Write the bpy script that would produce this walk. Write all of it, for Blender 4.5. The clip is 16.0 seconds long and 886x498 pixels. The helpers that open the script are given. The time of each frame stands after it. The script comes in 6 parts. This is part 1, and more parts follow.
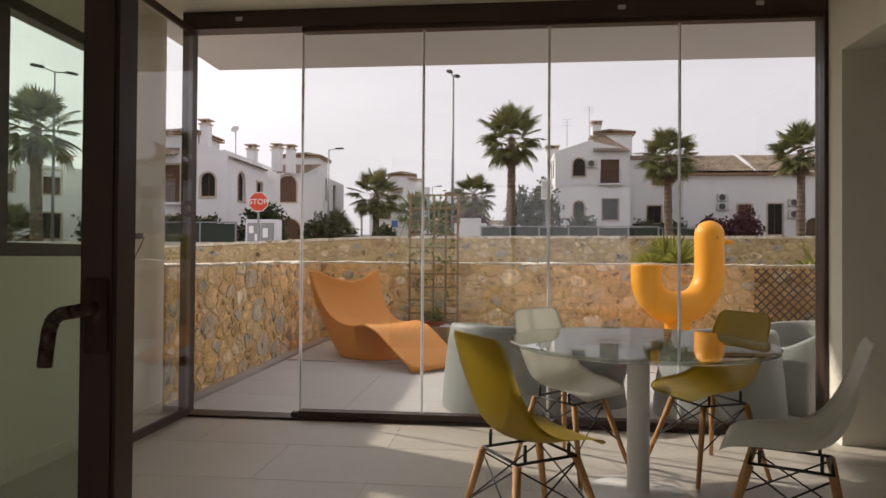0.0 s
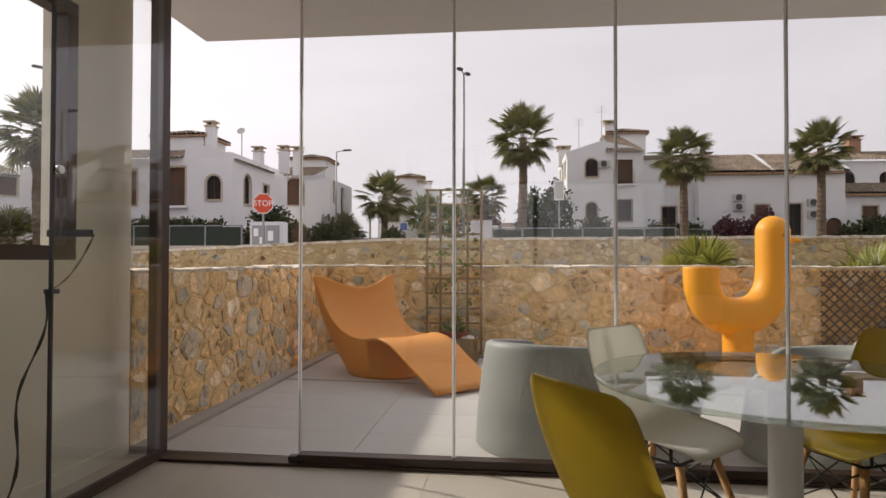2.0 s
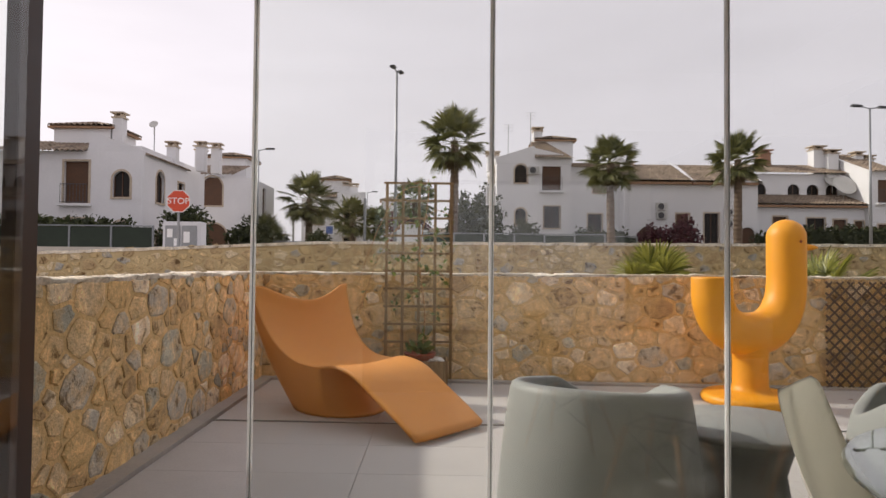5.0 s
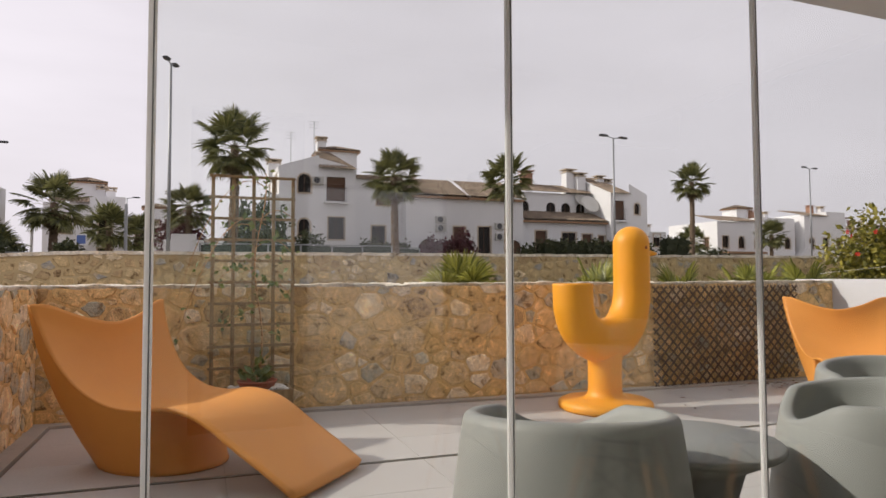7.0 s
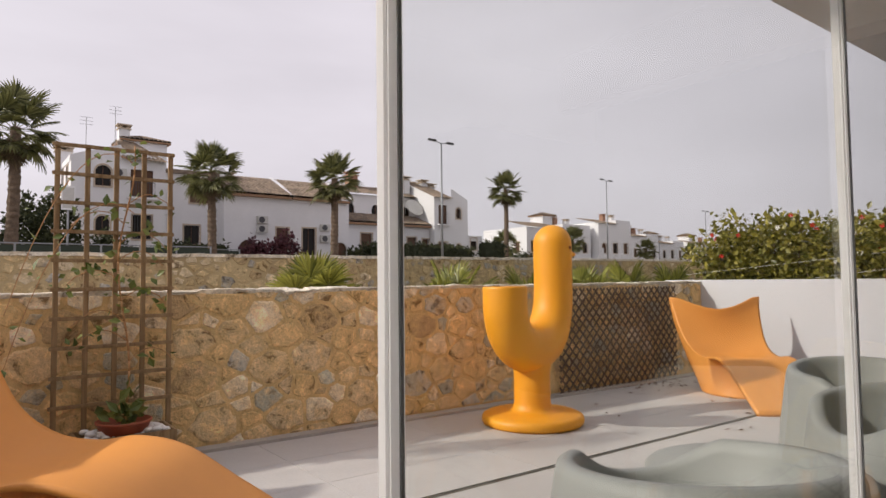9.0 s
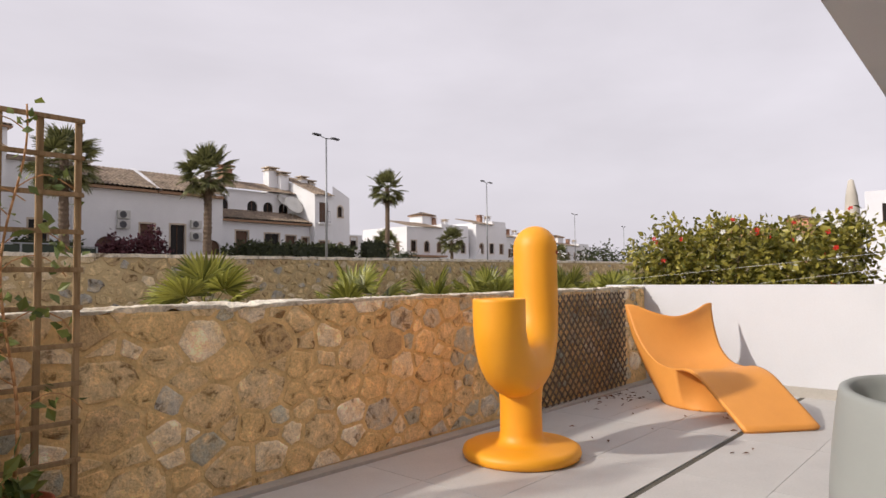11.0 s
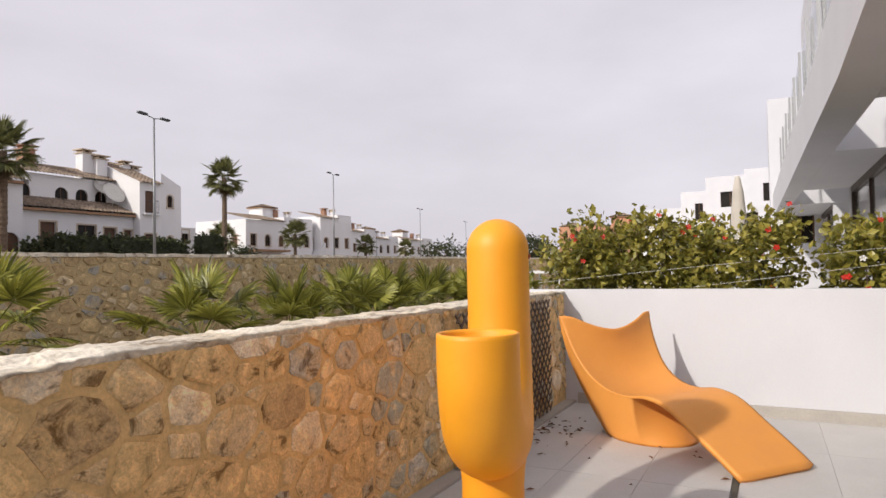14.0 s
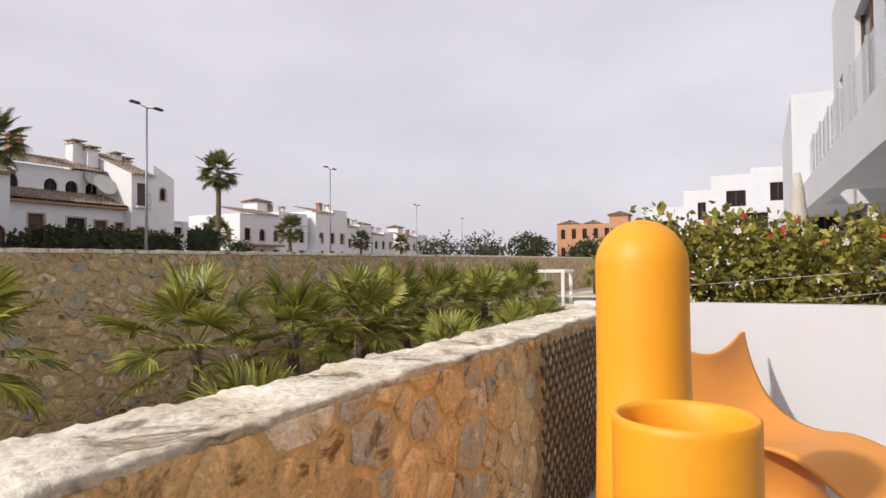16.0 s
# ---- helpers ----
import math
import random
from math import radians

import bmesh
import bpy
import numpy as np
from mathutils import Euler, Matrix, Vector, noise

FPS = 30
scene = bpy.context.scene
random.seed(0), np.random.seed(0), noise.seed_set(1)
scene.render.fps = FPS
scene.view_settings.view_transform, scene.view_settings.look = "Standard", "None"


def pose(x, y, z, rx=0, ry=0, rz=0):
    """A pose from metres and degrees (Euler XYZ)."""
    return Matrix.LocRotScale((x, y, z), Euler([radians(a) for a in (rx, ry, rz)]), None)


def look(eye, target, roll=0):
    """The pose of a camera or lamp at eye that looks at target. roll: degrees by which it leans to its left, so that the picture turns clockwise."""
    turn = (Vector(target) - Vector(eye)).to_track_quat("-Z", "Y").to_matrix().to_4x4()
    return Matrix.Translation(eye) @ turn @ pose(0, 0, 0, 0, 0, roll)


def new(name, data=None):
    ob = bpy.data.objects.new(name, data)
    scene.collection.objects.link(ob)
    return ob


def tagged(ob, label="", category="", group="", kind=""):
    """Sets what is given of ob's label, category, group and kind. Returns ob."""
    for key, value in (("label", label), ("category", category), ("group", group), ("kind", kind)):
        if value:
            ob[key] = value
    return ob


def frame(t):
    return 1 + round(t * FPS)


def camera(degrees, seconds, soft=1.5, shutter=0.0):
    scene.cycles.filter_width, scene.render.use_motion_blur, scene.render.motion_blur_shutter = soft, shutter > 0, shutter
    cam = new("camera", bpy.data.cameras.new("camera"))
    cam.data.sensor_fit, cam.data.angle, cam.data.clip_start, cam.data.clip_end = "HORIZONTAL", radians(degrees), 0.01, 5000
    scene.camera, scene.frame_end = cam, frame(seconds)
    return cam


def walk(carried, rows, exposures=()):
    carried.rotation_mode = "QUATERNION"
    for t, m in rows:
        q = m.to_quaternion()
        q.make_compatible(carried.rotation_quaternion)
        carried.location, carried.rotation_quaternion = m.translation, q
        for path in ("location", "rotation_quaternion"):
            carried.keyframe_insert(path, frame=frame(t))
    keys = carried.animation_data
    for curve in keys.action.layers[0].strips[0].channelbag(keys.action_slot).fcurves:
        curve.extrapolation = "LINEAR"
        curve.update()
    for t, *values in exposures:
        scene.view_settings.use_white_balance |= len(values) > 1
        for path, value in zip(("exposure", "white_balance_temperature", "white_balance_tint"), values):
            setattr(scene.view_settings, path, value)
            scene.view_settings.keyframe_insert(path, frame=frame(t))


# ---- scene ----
cam = camera(69.8, 16.0)
PATH = [
    (0, (-0.115, -0.167, 1.141), (-0.311, 1.824, 1.166), 0.4),
    (0.5, (-0.144, 0.04, 1.146), (-0.35, 2.029, 1.173), 0.2),
    (1, (-0.177, 0.24, 1.146), (-0.391, 2.228, 1.176), 0.1),
    (1.5, (-0.277, 0.515, 1.161), (-0.494, 2.503, 1.188), 0.4),
    (2, (-0.363, 0.752, 1.132), (-0.584, 2.74, 1.167), 0.1),
    (2.5, (-0.45, 0.918, 1.124), (-0.678, 2.905, 1.157), 0.4),
    (3, (-0.528, 1.123, 1.138), (-0.757, 3.109, 1.169), 0.3),
    (5.5, (-1.007, 2.063, 1.145), (-0.835, 4.054, 1.208), 0.4),
    (6, (-1.145, 2.242, 1.135), (-0.789, 4.209, 1.213), 0.1),
    (6.5, (-1.292, 2.467, 1.117), (-0.745, 4.39, 1.211), -0.1),
    (7, (-1.437, 2.697, 1.113), (-0.73, 4.565, 1.206), -0.2),
    (7.5, (-1.581, 2.934, 1.122), (-0.706, 4.73, 1.217), -0.1),
    (8, (-1.689, 3.184, 1.113), (-0.672, 4.903, 1.215), -0.2),
    (8.5, (-1.752, 3.509, 1.107), (-0.619, 5.153, 1.209), -0.3),
    (9, (-1.81, 3.775, 1.122), (-0.6, 5.365, 1.22), -0.6),
    (11.5, (-1.809, 5.218, 1.231), (-0.23, 6.442, 1.318), -0.8),
    (12, (-1.708, 5.507, 1.26), (-0.05, 6.623, 1.341), -1.1),
    (12.5, (-1.568, 5.708, 1.283), (0.149, 6.731, 1.363), -1.3),
    (13, (-1.338, 5.907, 1.315), (0.417, 6.864, 1.387), -1.3),
    (13.5, (-1.108, 6.078, 1.319), (0.661, 7.007, 1.388), -1.3),
    (14, (-0.866, 6.286, 1.326), (0.912, 7.2, 1.391), -1.1),
    (14.5, (-0.664, 6.489, 1.346), (1.117, 7.397, 1.406), -1.1),
    (15, (-0.442, 6.719, 1.357), (1.336, 7.632, 1.418), -0.8),
    (15.5, (-0.239, 6.933, 1.404), (1.542, 7.842, 1.456), -0.8),
    (16, (-0.129, 7.179, 1.428), (1.658, 8.075, 1.481), -0.5),
]
walk(cam, [(t, look(eye, target, roll)) for t, eye, target, roll in PATH],
     [(0.0, 0.27, 6850, 13), (3.0, 0.2, 6800, 13), (6.0, 0.1, 6750, 13), (9.0, 0.04, 6700, 13), (11.5, 0.02, 6650, 12), (16.0, 0.0, 6600, 12)])

# ---- sky, sun ----
SUN = Vector((-1.55, 0.67, 1.0)).normalized()
world = bpy.data.worlds.new("sky")
scene.world = world
world.use_nodes = True
wn, wl = world.node_tree.nodes, world.node_tree.links
wn.clear()
sky = wn.new("ShaderNodeTexSky")
sky.sky_type, sky.sun_disc = "NISHITA", False
sky.sun_elevation = math.asin(SUN.z)
sky.sun_rotation = math.atan2(SUN.x, SUN.y)
sky.air_density, sky.dust_density, sky.ozone_density = 1.0, 4.0, 1.0
# a thin veil of high cloud takes most of the blue out of the sky
hsv = wn.new("ShaderNodeHueSaturation")
hsv.inputs["Saturation"].default_value = 0.22
coord = wn.new("ShaderNodeTexCoord")
stretch = wn.new("ShaderNodeMapping")
stretch.inputs["Scale"].default_value = (1.0, 1.6, 4.0)
cloud = wn.new("ShaderNodeTexNoise")
cloud.inputs["Scale"].default_value, cloud.inputs["Detail"].default_value = 2.2, 5.0
veil = wn.new("ShaderNodeMapRange")
veil.inputs["From Min"].default_value, veil.inputs["From Max"].default_value = 0.3, 0.75
veil.inputs["To Min"].default_value, veil.inputs["To Max"].default_value = 0.90, 1.04
tint = wn.new("ShaderNodeMix")
tint.data_type, tint.blend_type = "RGBA", "MIX"
tint.inputs["Factor"].default_value = 0.72
tint.inputs["B"].default_value = (6.5, 6.28, 6.95, 1)
mul = wn.new("ShaderNodeMix")
mul.data_type, mul.blend_type = "RGBA", "MULTIPLY"
mul.inputs["Factor"].default_value = 1.0
bg = wn.new("ShaderNodeBackground")
bg.inputs["Strength"].default_value = 0.135
wout = wn.new("ShaderNodeOutputWorld")
wl.new(sky.outputs[0], hsv.inputs["Color"])
wl.new(hsv.outputs[0], tint.inputs["A"])
wl.new(coord.outputs["Generated"], stretch.inputs[0])
wl.new(stretch.outputs[0], cloud.inputs["Vector"])
wl.new(cloud.outputs["Fac"], veil.inputs["Value"])
wl.new(tint.outputs["Result"], mul.inputs["A"])
wl.new(veil.outputs[0], mul.inputs["B"])
wl.new(mul.outputs["Result"], bg.inputs["Color"])
wl.new(bg.outputs[0], wout.inputs[0])
sun = new("sun", bpy.data.lights.new("sun", "SUN"))
sun.data.energy, sun.data.angle, sun.data.color = 2.9, radians(1.6), (1.0, 0.945, 0.86)
sun.matrix_world = look(SUN * 40, (0, 0, 0))

# ---- materials ----


def surface(name, base, rough=0.6, var=0.1, scale=6.0, bump=0.15, fine=90.0, metal=0.0, tone=None, random_part=0.0, coat=0.0, depth=0.004, spec=0.5):
    """A painted, moulded or mineral surface: broad stains, fine grain, relief."""
    m = bpy.data.materials.new(name)
    m.use_nodes = True
    n, l = m.node_tree.nodes, m.node_tree.links
    p = n["Principled BSDF"]
    p.inputs["Roughness"].default_value, p.inputs["Metallic"].default_value = rough, metal
    p.inputs["Coat Weight"].default_value = coat
    p.inputs["Specular IOR Level"].default_value = spec
    tc = n.new("ShaderNodeTexCoord")
    broad = n.new("ShaderNodeTexNoise")
    broad.inputs["Scale"].default_value, broad.inputs["Detail"].default_value = scale, 6.0
    broad.inputs["Roughness"].default_value = 0.65
    grain = n.new("ShaderNodeTexNoise")
    grain.inputs["Scale"].default_value, grain.inputs["Detail"].default_value = fine, 3.0
    l.new(tc.outputs["Object"], broad.inputs["Vector"])
    l.new(tc.outputs["Object"], grain.inputs["Vector"])
    add = n.new("ShaderNodeMath")
    add.operation = "MULTIPLY_ADD"
    add.inputs[1].default_value = 0.35
    l.new(grain.outputs["Fac"], add.inputs[0])
    l.new(broad.outputs["Fac"], add.inputs[2])
    ramp = n.new("ShaderNodeValToRGB")
    ramp.color_ramp.elements[0].position, ramp.color_ramp.elements[1].position = 0.42, 0.95
    dark = [max(0.0, c * (1 - var * 1.3)) for c in base]
    pale = tone or [min(1.0, c * (1 + var)) for c in base]
    ramp.color_ramp.elements[0].color = (*dark, 1)
    ramp.color_ramp.elements[1].color = (*pale, 1)
    l.new(add.outputs[0], ramp.inputs["Fac"])
    colour = ramp.outputs["Color"]
    if random_part:
        info = n.new("ShaderNodeObjectInfo")
        shift = n.new("ShaderNodeMapRange")
        shift.inputs["To Min"].default_value, shift.inputs["To Max"].default_value = 1 - random_part, 1 + random_part
        l.new(info.outputs["Random"], shift.inputs["Value"])
        mixn = n.new("ShaderNodeMix")
        mixn.data_type, mixn.blend_type = "RGBA", "MULTIPLY"
        mixn.inputs["Factor"].default_value = 1.0
        l.new(colour, mixn.inputs["A"])
        l.new(shift.outputs[0], mixn.inputs["B"])
        colour = mixn.outputs["Result"]
    l.new(colour, p.inputs["Base Color"])
    if bump:
        bn = n.new("ShaderNodeBump")
        bn.inputs["Strength"].default_value, bn.inputs["Distance"].default_value = bump, depth
        l.new(add.outputs[0], bn.inputs["Height"])
        l.new(bn.outputs[0], p.inputs["Normal"])
    rr = n.new("ShaderNodeMapRange")
    rr.inputs["To Min"].default_value, rr.inputs["To Max"].default_value = max(0.02, rough - 0.12), min(1.0, rough + 0.12)
    l.new(broad.outputs["Fac"], rr.inputs["Value"])
    l.new(rr.outputs[0], p.inputs["Roughness"])
    return m


def stone_surface(name, per_island=False, colours=None, scale=11.0, bump=0.8, depth=0.018, mortar=(0.74, 0.525, 0.25)):
    """Rough quarried limestone: each stone takes its own tone, with veins, crust and pits."""
    m = bpy.data.materials.new(name)
    m.use_nodes = True
    n, l = m.node_tree.nodes, m.node_tree.links
    p = n["Principled BSDF"]
    p.inputs["Roughness"].default_value = 0.9
    p.inputs["Specular IOR Level"].default_value = 0.25
    if per_island:
        rnd = n.new("ShaderNodeNewGeometry").outputs["Random Per Island"]
    else:
        rnd = n.new("ShaderNodeObjectInfo").outputs["Random"]
    ramp = n.new("ShaderNodeValToRGB")
    ramp.color_ramp.interpolation = "CONSTANT"
    colours = colours or [(0.72, 0.54, 0.31), (0.70, 0.50, 0.25), (0.45, 0.445, 0.37), (0.84, 0.75, 0.60), (0.50, 0.36, 0.20), (0.68, 0.53, 0.33), (0.54, 0.51, 0.44), (0.72, 0.51, 0.26), (0.70, 0.54, 0.32), (0.41, 0.41, 0.345), (0.80, 0.68, 0.49), (0.66, 0.50, 0.29)]
    e = ramp.color_ramp.elements
    while len(e) < len(colours):
        e.new(0.5)
    for k, c in enumerate(colours):
        e[k].position, e[k].color = k / len(colours), (*c, 1)
    l.new(rnd, ramp.inputs["Fac"])
    tc = n.new("ShaderNodeTexCoord")
    apart, place = n.new("ShaderNodeMath"), n.new("ShaderNodeVectorMath")
    apart.operation, apart.inputs[1].default_value = "MULTIPLY", 53.0
    l.new(rnd, apart.inputs[0])
    l.new(tc.outputs["Object"], place.inputs[0])
    l.new(apart.outputs[0], place.inputs[1])
    big = n.new("ShaderNodeTexNoise")
    big.inputs["Scale"].default_value, big.inputs["Detail"].default_value, big.inputs["Roughness"].default_value = scale * 0.7, 7.0, 0.68
    big.inputs["Distortion"].default_value = 0.8
    l.new(place.outputs[0], big.inputs["Vector"])
    pits = n.new("ShaderNodeTexVoronoi")
    pits.feature, pits.inputs["Scale"].default_value = "DISTANCE_TO_EDGE", scale * 4.5
    l.new(place.outputs[0], pits.inputs["Vector"])
    tone = n.new("ShaderNodeValToRGB")
    t = tone.color_ramp.elements
    t[0].position, t[0].color = 0.36, (0.38, 0.32, 0.26, 1)
    t[1].position, t[1].color = 0.66, (1.55, 1.5, 1.42, 1)
    mid = t.new(0.44)
    mid.color = (1.0, 0.97, 0.92, 1)
    mid2 = t.new(0.56)
    mid2.color = (1.14, 1.12, 1.08, 1)
    l.new(big.outputs["Fac"], tone.inputs["Fac"])
    smear = n.new("ShaderNodeTexNoise")
    smear.inputs["Scale"].default_value, smear.inputs["Detail"].default_value, smear.inputs["Roughness"].default_value = scale * 0.75, 5.0, 0.6
    l.new(place.outputs[0], smear.inputs["Vector"])
    amount = n.new("ShaderNodeMapRange")
    amount.inputs["From Min"].default_value, amount.inputs["From Max"].default_value = 0.44, 0.62
    amount.inputs["To Min"].default_value, amount.inputs["To Max"].default_value = 0.0, 0.6
    l.new(smear.outputs["Fac"], amount.inputs["Value"])
    daub = n.new("ShaderNodeMix")
    daub.data_type = "RGBA"
    daub.inputs["B"].default_value = (*mortar, 1)
    l.new(amount.outputs[0], daub.inputs["Factor"])
    l.new(ramp.outputs["Color"], daub.inputs["A"])
    mixn = n.new("ShaderNodeMix")
    mixn.data_type, mixn.blend_type = "RGBA", "MULTIPLY"
    mixn.inputs["Factor"].default_value = 1.0
    l.new(daub.outputs["Result"], mixn.inputs["A"])
    l.new(tone.outputs["Color"], mixn.inputs["B"])
    speck = n.new("ShaderNodeTexNoise")
    speck.inputs["Scale"].default_value, speck.inputs["Detail"].default_value, speck.inputs["Roughness"].default_value = scale * 4.2, 4.0, 0.7
    speck.inputs["Distortion"].default_value = 1.2
    l.new(place.outputs[0], speck.inputs["Vector"])
    grit = n.new("ShaderNodeMapRange")
    grit.inputs["From Min"].default_value, grit.inputs["From Max"].default_value = 0.36, 0.62
    grit.inputs["To Min"].default_value, grit.inputs["To Max"].default_value = 0.80, 1.18
    l.new(speck.outputs["Fac"], grit.inputs["Value"])
    both = n.new("ShaderNodeMix")
    both.data_type, both.blend_type = "RGBA", "MULTIPLY"
    both.inputs["Factor"].default_value = 1.0
    l.new(mixn.outputs["Result"], both.inputs["A"])
    l.new(grit.outputs[0], both.inputs["B"])
    l.new(both.outputs["Result"], p.inputs["Base Color"])
    h = n.new("ShaderNodeMath")
    h.operation = "MULTIPLY_ADD"
    h.inputs[1].default_value = 0.35
    l.new(pits.outputs["Distance"], h.inputs[0])
    l.new(big.outputs["Fac"], h.inputs[2])
    bn = n.new("ShaderNodeBump")
    bn.inputs["Strength"].default_value, bn.inputs["Distance"].default_value = bump, depth
    l.new(h.outputs[0], bn.inputs["Height"])
    l.new(bn.outputs[0], p.inputs["Normal"])
    return m


def wood_surface(name, dark, pale, scale=4.0, axis=2, rough=0.6, bump=0.25):
    m = bpy.data.materials.new(name)
    m.use_nodes = True
    n, l = m.node_tree.nodes, m.node_tree.links
    p = n["Principled BSDF"]
    p.inputs["Roughness"].default_value = rough
    tc, mp = n.new("ShaderNodeTexCoord"), n.new("ShaderNodeMapping")
    sc = [scale * 8] * 3
    sc[axis] = scale * 0.6
    mp.inputs["Scale"].default_value = sc
    noi = n.new("ShaderNodeTexNoise")
    noi.inputs["Scale"].default_value, noi.inputs["Detail"].default_value = 1.0, 6.0
    noi.inputs["Distortion"].default_value = 0.6
    ramp = n.new("ShaderNodeValToRGB")
    ramp.color_ramp.elements[0].position, ramp.color_ramp.elements[1].position = 0.35, 0.7
    ramp.color_ramp.elements[0].color, ramp.color_ramp.elements[1].color = (*dark, 1), (*pale, 1)
    bn = n.new("ShaderNodeBump")
    bn.inputs["Strength"].default_value, bn.inputs["Distance"].default_value = bump, 0.002
    l.new(tc.outputs["Object"], mp.inputs[0])
    l.new(mp.outputs[0], noi.inputs["Vector"])
    l.new(noi.outputs["Fac"], ramp.inputs["Fac"])
    l.new(ramp.outputs["Color"], p.inputs["Base Color"])
    l.new(noi.outputs["Fac"], bn.inputs["Height"])
    l.new(bn.outputs[0], p.inputs["Normal"])
    return m


def glass_surface(name, tint_colour, rough=0.0, mirror=0.035):
    """Thin pane: clear with a mirror share that grows at grazing angles."""
    m = bpy.data.materials.new(name)
    m.use_nodes = True
    n, l = m.node_tree.nodes, m.node_tree.links
    n.clear()
    out = n.new("ShaderNodeOutputMaterial")
    clear, shine, mixs, lw = n.new("ShaderNodeBsdfTransparent"), n.new("ShaderNodeBsdfGlossy"), n.new("ShaderNodeMixShader"), n.new("ShaderNodeLayerWeight")
    clear.inputs[0].default_value = (*tint_colour, 1)
    shine.inputs["Roughness"].default_value = rough
    lw.inputs["Blend"].default_value = 0.5
    power, share = n.new("ShaderNodeMath"), n.new("ShaderNodeMath")
    power.operation, power.inputs[1].default_value = "POWER", 5.0
    share.operation, share.inputs[1].default_value, share.inputs[2].default_value = "MULTIPLY_ADD", 0.9, mirror
    l.new(lw.outputs["Facing"], power.inputs[0])
    l.new(power.outputs[0], share.inputs[0])
    l.new(share.outputs[0], mixs.inputs[0])
    l.new(clear.outputs[0], mixs.inputs[1])
    l.new(shine.outputs[0], mixs.inputs[2])
    l.new(mixs.outputs[0], out.inputs[0])
    return m


def leaf_surface(name, dark, pale, rough=0.5, through_light=0.25):
    m = bpy.data.materials.new(name)
    m.use_nodes = True
    n, l = m.node_tree.nodes, m.node_tree.links
    p = n["Principled BSDF"]
    p.inputs["Roughness"].default_value = rough
    geo = n.new("ShaderNodeNewGeometry")
    ramp = n.new("ShaderNodeValToRGB")
    ramp.color_ramp.elements[0].color, ramp.color_ramp.elements[1].color = (*dark, 1), (*pale, 1)
    l.new(geo.outputs["Random Per Island"], ramp.inputs["Fac"])
    tr = n.new("ShaderNodeBsdfTranslucent")
    mixs = n.new("ShaderNodeMixShader")
    mixs.inputs[0].default_value = through_light
    l.new(ramp.outputs["Color"], p.inputs["Base Color"])
    l.new(ramp.outputs["Color"], tr.inputs["Color"])
    l.new(p.outputs[0], mixs.inputs[1])
    l.new(tr.outputs[0], mixs.inputs[2])
    l.new(mixs.outputs[0], n["Material Output"].inputs[0])
    return m


M_PLASTER = surface("white_plaster", (0.82, 0.785, 0.665), 0.85, 0.05, 1.3, 0.2, 140)
M_PAINT_OUT = surface("white_masonry_paint", (0.645, 0.65, 0.68), 0.85, 0.05, 0.8, 0.25, 60)
M_HOUSE = surface("house_render", (0.75, 0.745, 0.75), 0.9, 0.06, 0.35, 0.2, 9)
M_HOUSE_OLD = surface("cream_house_render", (0.70, 0.66, 0.60), 0.9, 0.08, 0.35, 0.2, 9)
M_BRICKRED = surface("terracotta_render", (0.52, 0.27, 0.16), 0.9, 0.12, 0.3, 0.2, 8)
M_FLOOR = surface("grey_porcelain_tile", (0.54, 0.495, 0.42), 0.42, 0.10, 1.6, 0.12, 70, random_part=0.05, tone=(0.60, 0.555, 0.475))
M_TERRACE = surface("pale_terrace_tile", (0.57, 0.555, 0.535), 0.6, 0.12, 0.9, 0.12, 60, random_part=0.035)
M_GROUT = surface("tile_grout", (0.46, 0.435, 0.395), 0.9, 0.1, 5)
M_KERB = surface("cement_strip", (0.44, 0.41, 0.37), 0.9, 0.14, 2.5, 0.4, 50)
M_DRAIN = surface("dark_drain_slot", (0.10, 0.09, 0.07), 0.8, 0.3, 9)
M_MORTAR = surface("ochre_mortar", (0.77, 0.54, 0.255), 0.95, 0.3, 9.0, 1.0, 55, depth=0.02)
M_MORTAR_FAR = surface("sandy_mortar", (0.52, 0.40, 0.22), 0.95, 0.2, 1.5, 0.5, 20)
M_STONE = stone_surface("quarry_stone")
M_STONE_FAR = stone_surface("far_quarry_stone", True, [(0.54, 0.43, 0.25), (0.52, 0.40, 0.22), (0.34, 0.335, 0.31), (0.38, 0.28, 0.16), (0.60, 0.51, 0.36), (0.48, 0.37, 0.21)], 6.0, mortar=(0.54, 0.42, 0.24))
M_COPING = stone_surface("lime_coping", True, [(0.64, 0.60, 0.52)], 5.0, 0.9, 0.02, mortar=(0.54, 0.45, 0.32))
M_BROWN = surface("dark_brown_aluminium", (0.048, 0.025, 0.017), 0.42, 0.15, 7, 0.05, 200)
M_GLASS = glass_surface("clear_glass", (0.965, 0.975, 0.965), 0.0, 0.055)
M_GLASS_DOOR = glass_surface("tinted_glass", (0.82, 0.90, 0.83))
M_SEAL = leaf_surface("clear_plastic_seal", (0.93, 0.93, 0.93), (0.96, 0.96, 0.96), 0.25, 0.5)
M_STEEL = surface("brushed_steel", (0.55, 0.55, 0.54), 0.3, 0.1, 30, 0.05, 300, 1.0)
M_ORANGE = surface("orange_moulded_plastic", (0.80, 0.325, 0.065), 0.55, 0.05, 2.0, 0.06, 320, tone=(0.84, 0.355, 0.075))
M_ORANGE_DUCK = surface("yellow_orange_moulded_plastic", (0.90, 0.37, 0.016), 0.5, 0.04, 2.0, 0.06, 320, tone=(0.93, 0.40, 0.02))
M_TUB = surface("grey_moulded_plastic", (0.30, 0.315, 0.30), 0.55, 0.05, 2.0, 0.06, 300)
